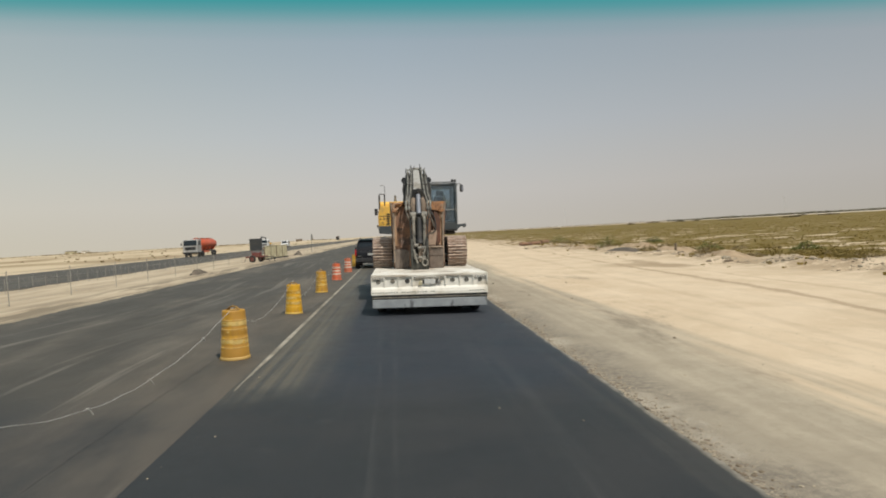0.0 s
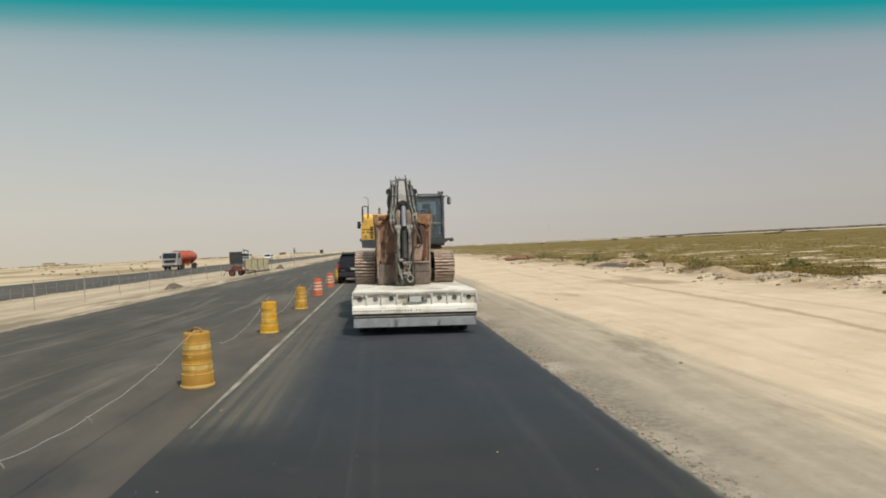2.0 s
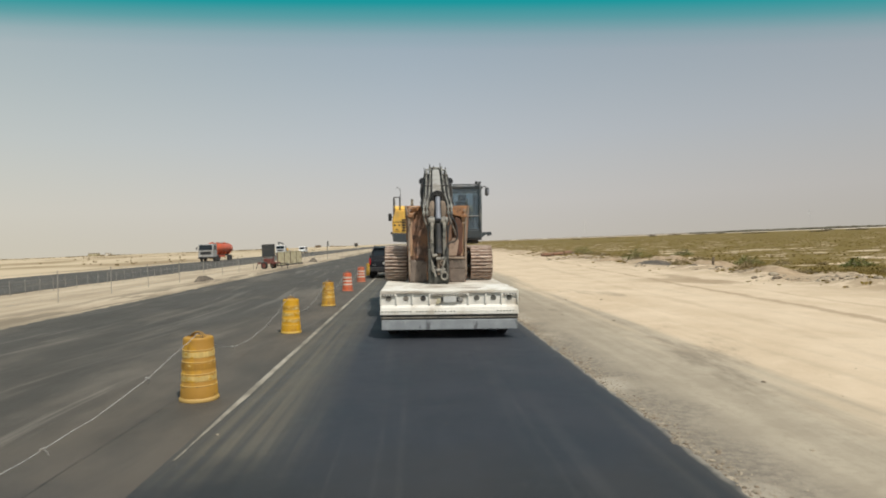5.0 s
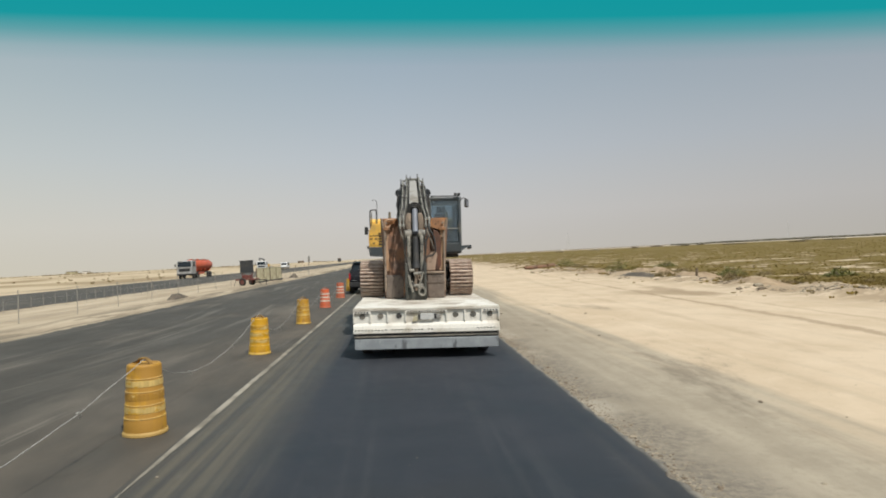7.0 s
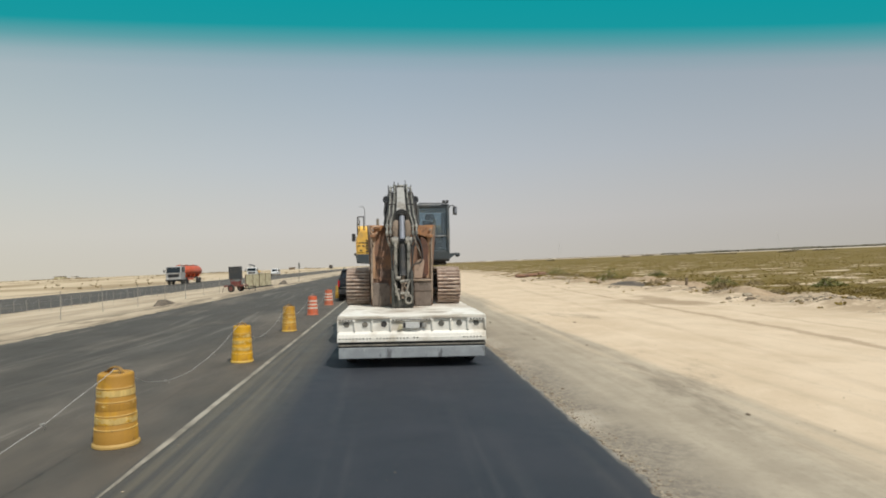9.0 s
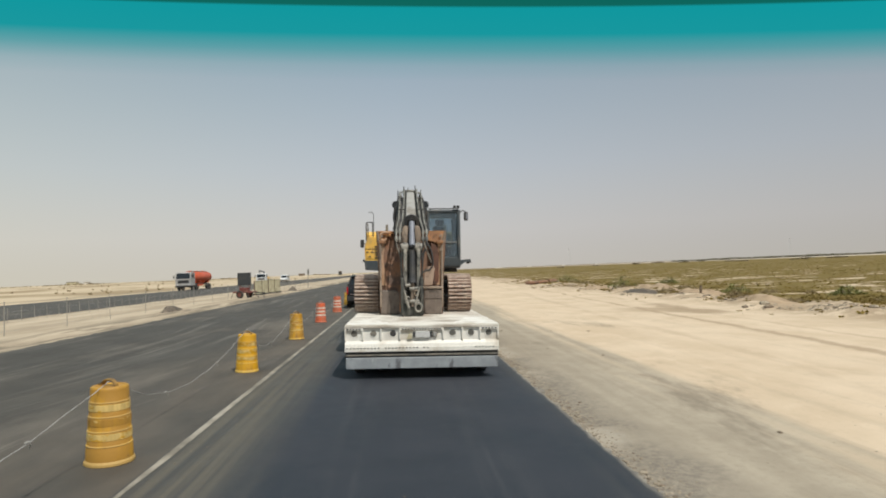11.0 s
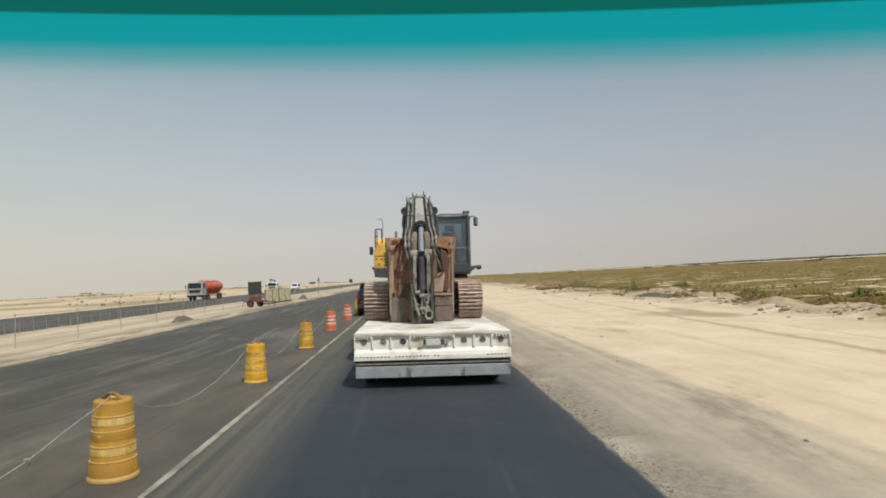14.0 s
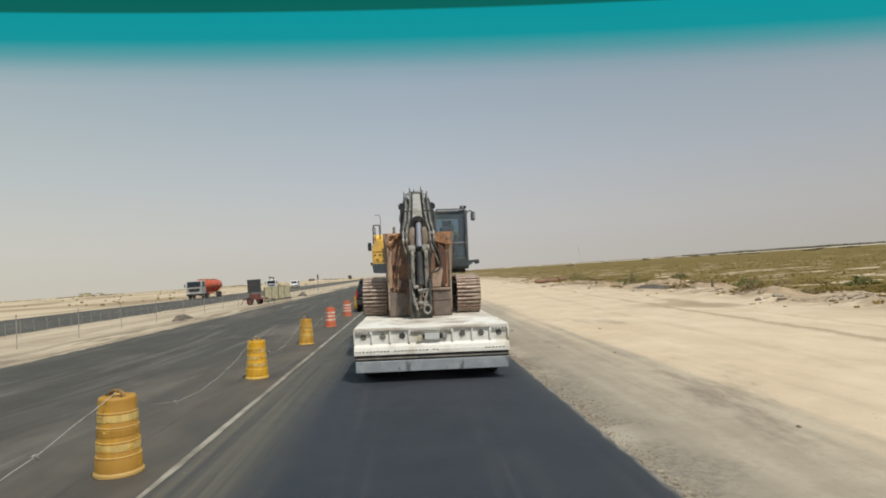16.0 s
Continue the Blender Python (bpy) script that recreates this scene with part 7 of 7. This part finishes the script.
# ---- the distance ----
def tree_line():
    """A low hedge of trees far across the scrub."""
    rng = random.Random(4)
    verts, faces = [], []
    for i in range(2600):
        t = 0.165 + 0.835 * rng.random()
        x = 300 + 900 * t
        y = 1050 - 480 * t + rng.uniform(-12, 12)
        if noise.noise((x * 0.012, 3.0, 0.0)) < -0.55:
            continue
        z = -0.4
        h = rng.uniform(1.4, 4.2) * (0.8 + 0.4 * noise.noise((x * 0.02, 1.0, 0.0)))
        w = rng.uniform(2.0, 4.5)
        k = len(verts)
        for j in range(6):
            a = j * math.pi / 3
            verts.append((x + w * math.cos(a) * rng.uniform(0.7, 1.1), y + w * math.sin(a), z + h * rng.uniform(0.35, 0.6)))
        verts += [(x, y, z - 0.3), (x + rng.uniform(-1, 1), y, z + h)]
        for j in range(6):
            faces += [(k + j, k + (j + 1) % 6, k + 7), (k + (j + 1) % 6, k + j, k + 6)]
    me = bpy.data.meshes.new("tree_line")
    me.from_pydata(verts, [], faces)
    me.materials.append(M["hedge"])
    tagged(new("tree_line", me), "low grey-green line of trees on the horizon", "trees", kind="stuff")


tree_line()

# a faint brown rim of growth further off, and dark thickets standing out of the scrub
rng = random.Random(91)
spots = []
for _ in range(1500):
    a = math.radians(rng.uniform(3.0, 24.5))
    d = rng.uniform(1350, 1450)
    if noise.noise((math.degrees(a) * 0.7, 2.0, 9.0)) > -0.25:
        spots.append((d * math.sin(a), d * math.cos(a), -0.5, rng.uniform(1.4, 2.6)))
leaves("far_growth", spots, M["far_brown"], "faint brown rim of growth on the horizon", "shrubs", "stuff", 28, 7)
spots = []
for x, y, w, h in ((270, 561, 6, 1.5), (235, 398, 5, 1.1), (300, 690, 8, 1.9), (307, 600, 5, 1.3), (281, 369, 7, 1.5), (225, 567, 4, 1.9), (241, 425, 6, 1.2), (234, 336, 6, 1.2), (200, 610, 5, 1.4), (330, 470, 6, 1.4), (140, 520, 4, 1.5)):
    for _ in range(26):
        a, q = rng.uniform(0, 2 * math.pi), rng.random() ** 0.5
        px, py = x + w * q * math.cos(a), y + 0.6 * w * q * math.sin(a)
        spots.append((px, py, ground_height(px, py), h * (1.1 - 0.5 * q)))
leaves("thickets", spots, M["thicket"], "dark brown-green thickets standing out of the far scrub", "thicket", "stuff", 38, 9)


def pylon(x, y, h):
    p = thing("pylon", pose(x, y, -0.5), "faint steel lattice power pylon on the horizon", "pylon", "power pylons on the horizon")
    bm = bmesh.new()
    b = h * 0.11
    tops = [(sx * b * 0.12, sy * b * 0.12, h) for sx in (-1, 1) for sy in (-1, 1)]
    feet = [(sx * b, sy * b, 0) for sx in (-1, 1) for sy in (-1, 1)]
    for f, t in zip(feet, tops):
        tube(bm, [f, t], 0.09, 4)
    for k in range(6):
        u, v = k / 6, (k + 1) / 6
        for i, j in ((0, 1), (1, 3), (3, 2), (2, 0)):
            tube(bm, [Vector(feet[i]).lerp(Vector(tops[i]), u), Vector(feet[j]).lerp(Vector(tops[j]), v)], 0.06, 3)
    part("tower", bm, M["hazy_steel"], p)
    for z in (0.72, 0.84, 0.96):
        bm = bmesh.new()
        tube(bm, [(-h * 0.14, 0, h * z), (h * 0.14, 0, h * z)], 0.1, 4)
        part("cross_arm", bm, M["hazy_steel"], p)


for x, y, h in ((420, 1500, 42), (880, 1330, 42)):
    pylon(x, y, h)


def far_hut(x, y, w, h, material, label):
    z = ground_height(x, y) - 0.2
    b = thing("distant_hut", pose(x, y, z), label, "hut", "small buildings on the horizon")
    bm = bmesh.new()
    box(bm, -w / 2, w / 2, -w / 3, w / 3, 0, h, 0.05)
    part("wall", bm, material, b)
    bm = bmesh.new()
    prism(bm, [(-w / 2 - 0.3, h + 0.002), (w / 2 + 0.3, h + 0.002), (w / 2, h + 0.35), (-w / 2, h + 0.35)], "y", -w / 3 - 0.3, w / 3 + 0.3)
    part("roof", bm, M["wood"], b)


far_hut(-330, 640, 9, 3.2, M["panel_cream"], "pale low hut far across the desert")
far_hut(-345, 700, 6, 2.8, M["white"], "small white hut far across the desert")
far_hut(-120, 760, 7, 3.0, M["wood"], "brown low hut far beside the road")
far_hut(-60, 620, 3.2, 3.4, M["dark"], "dark cabin far ahead beside the road")
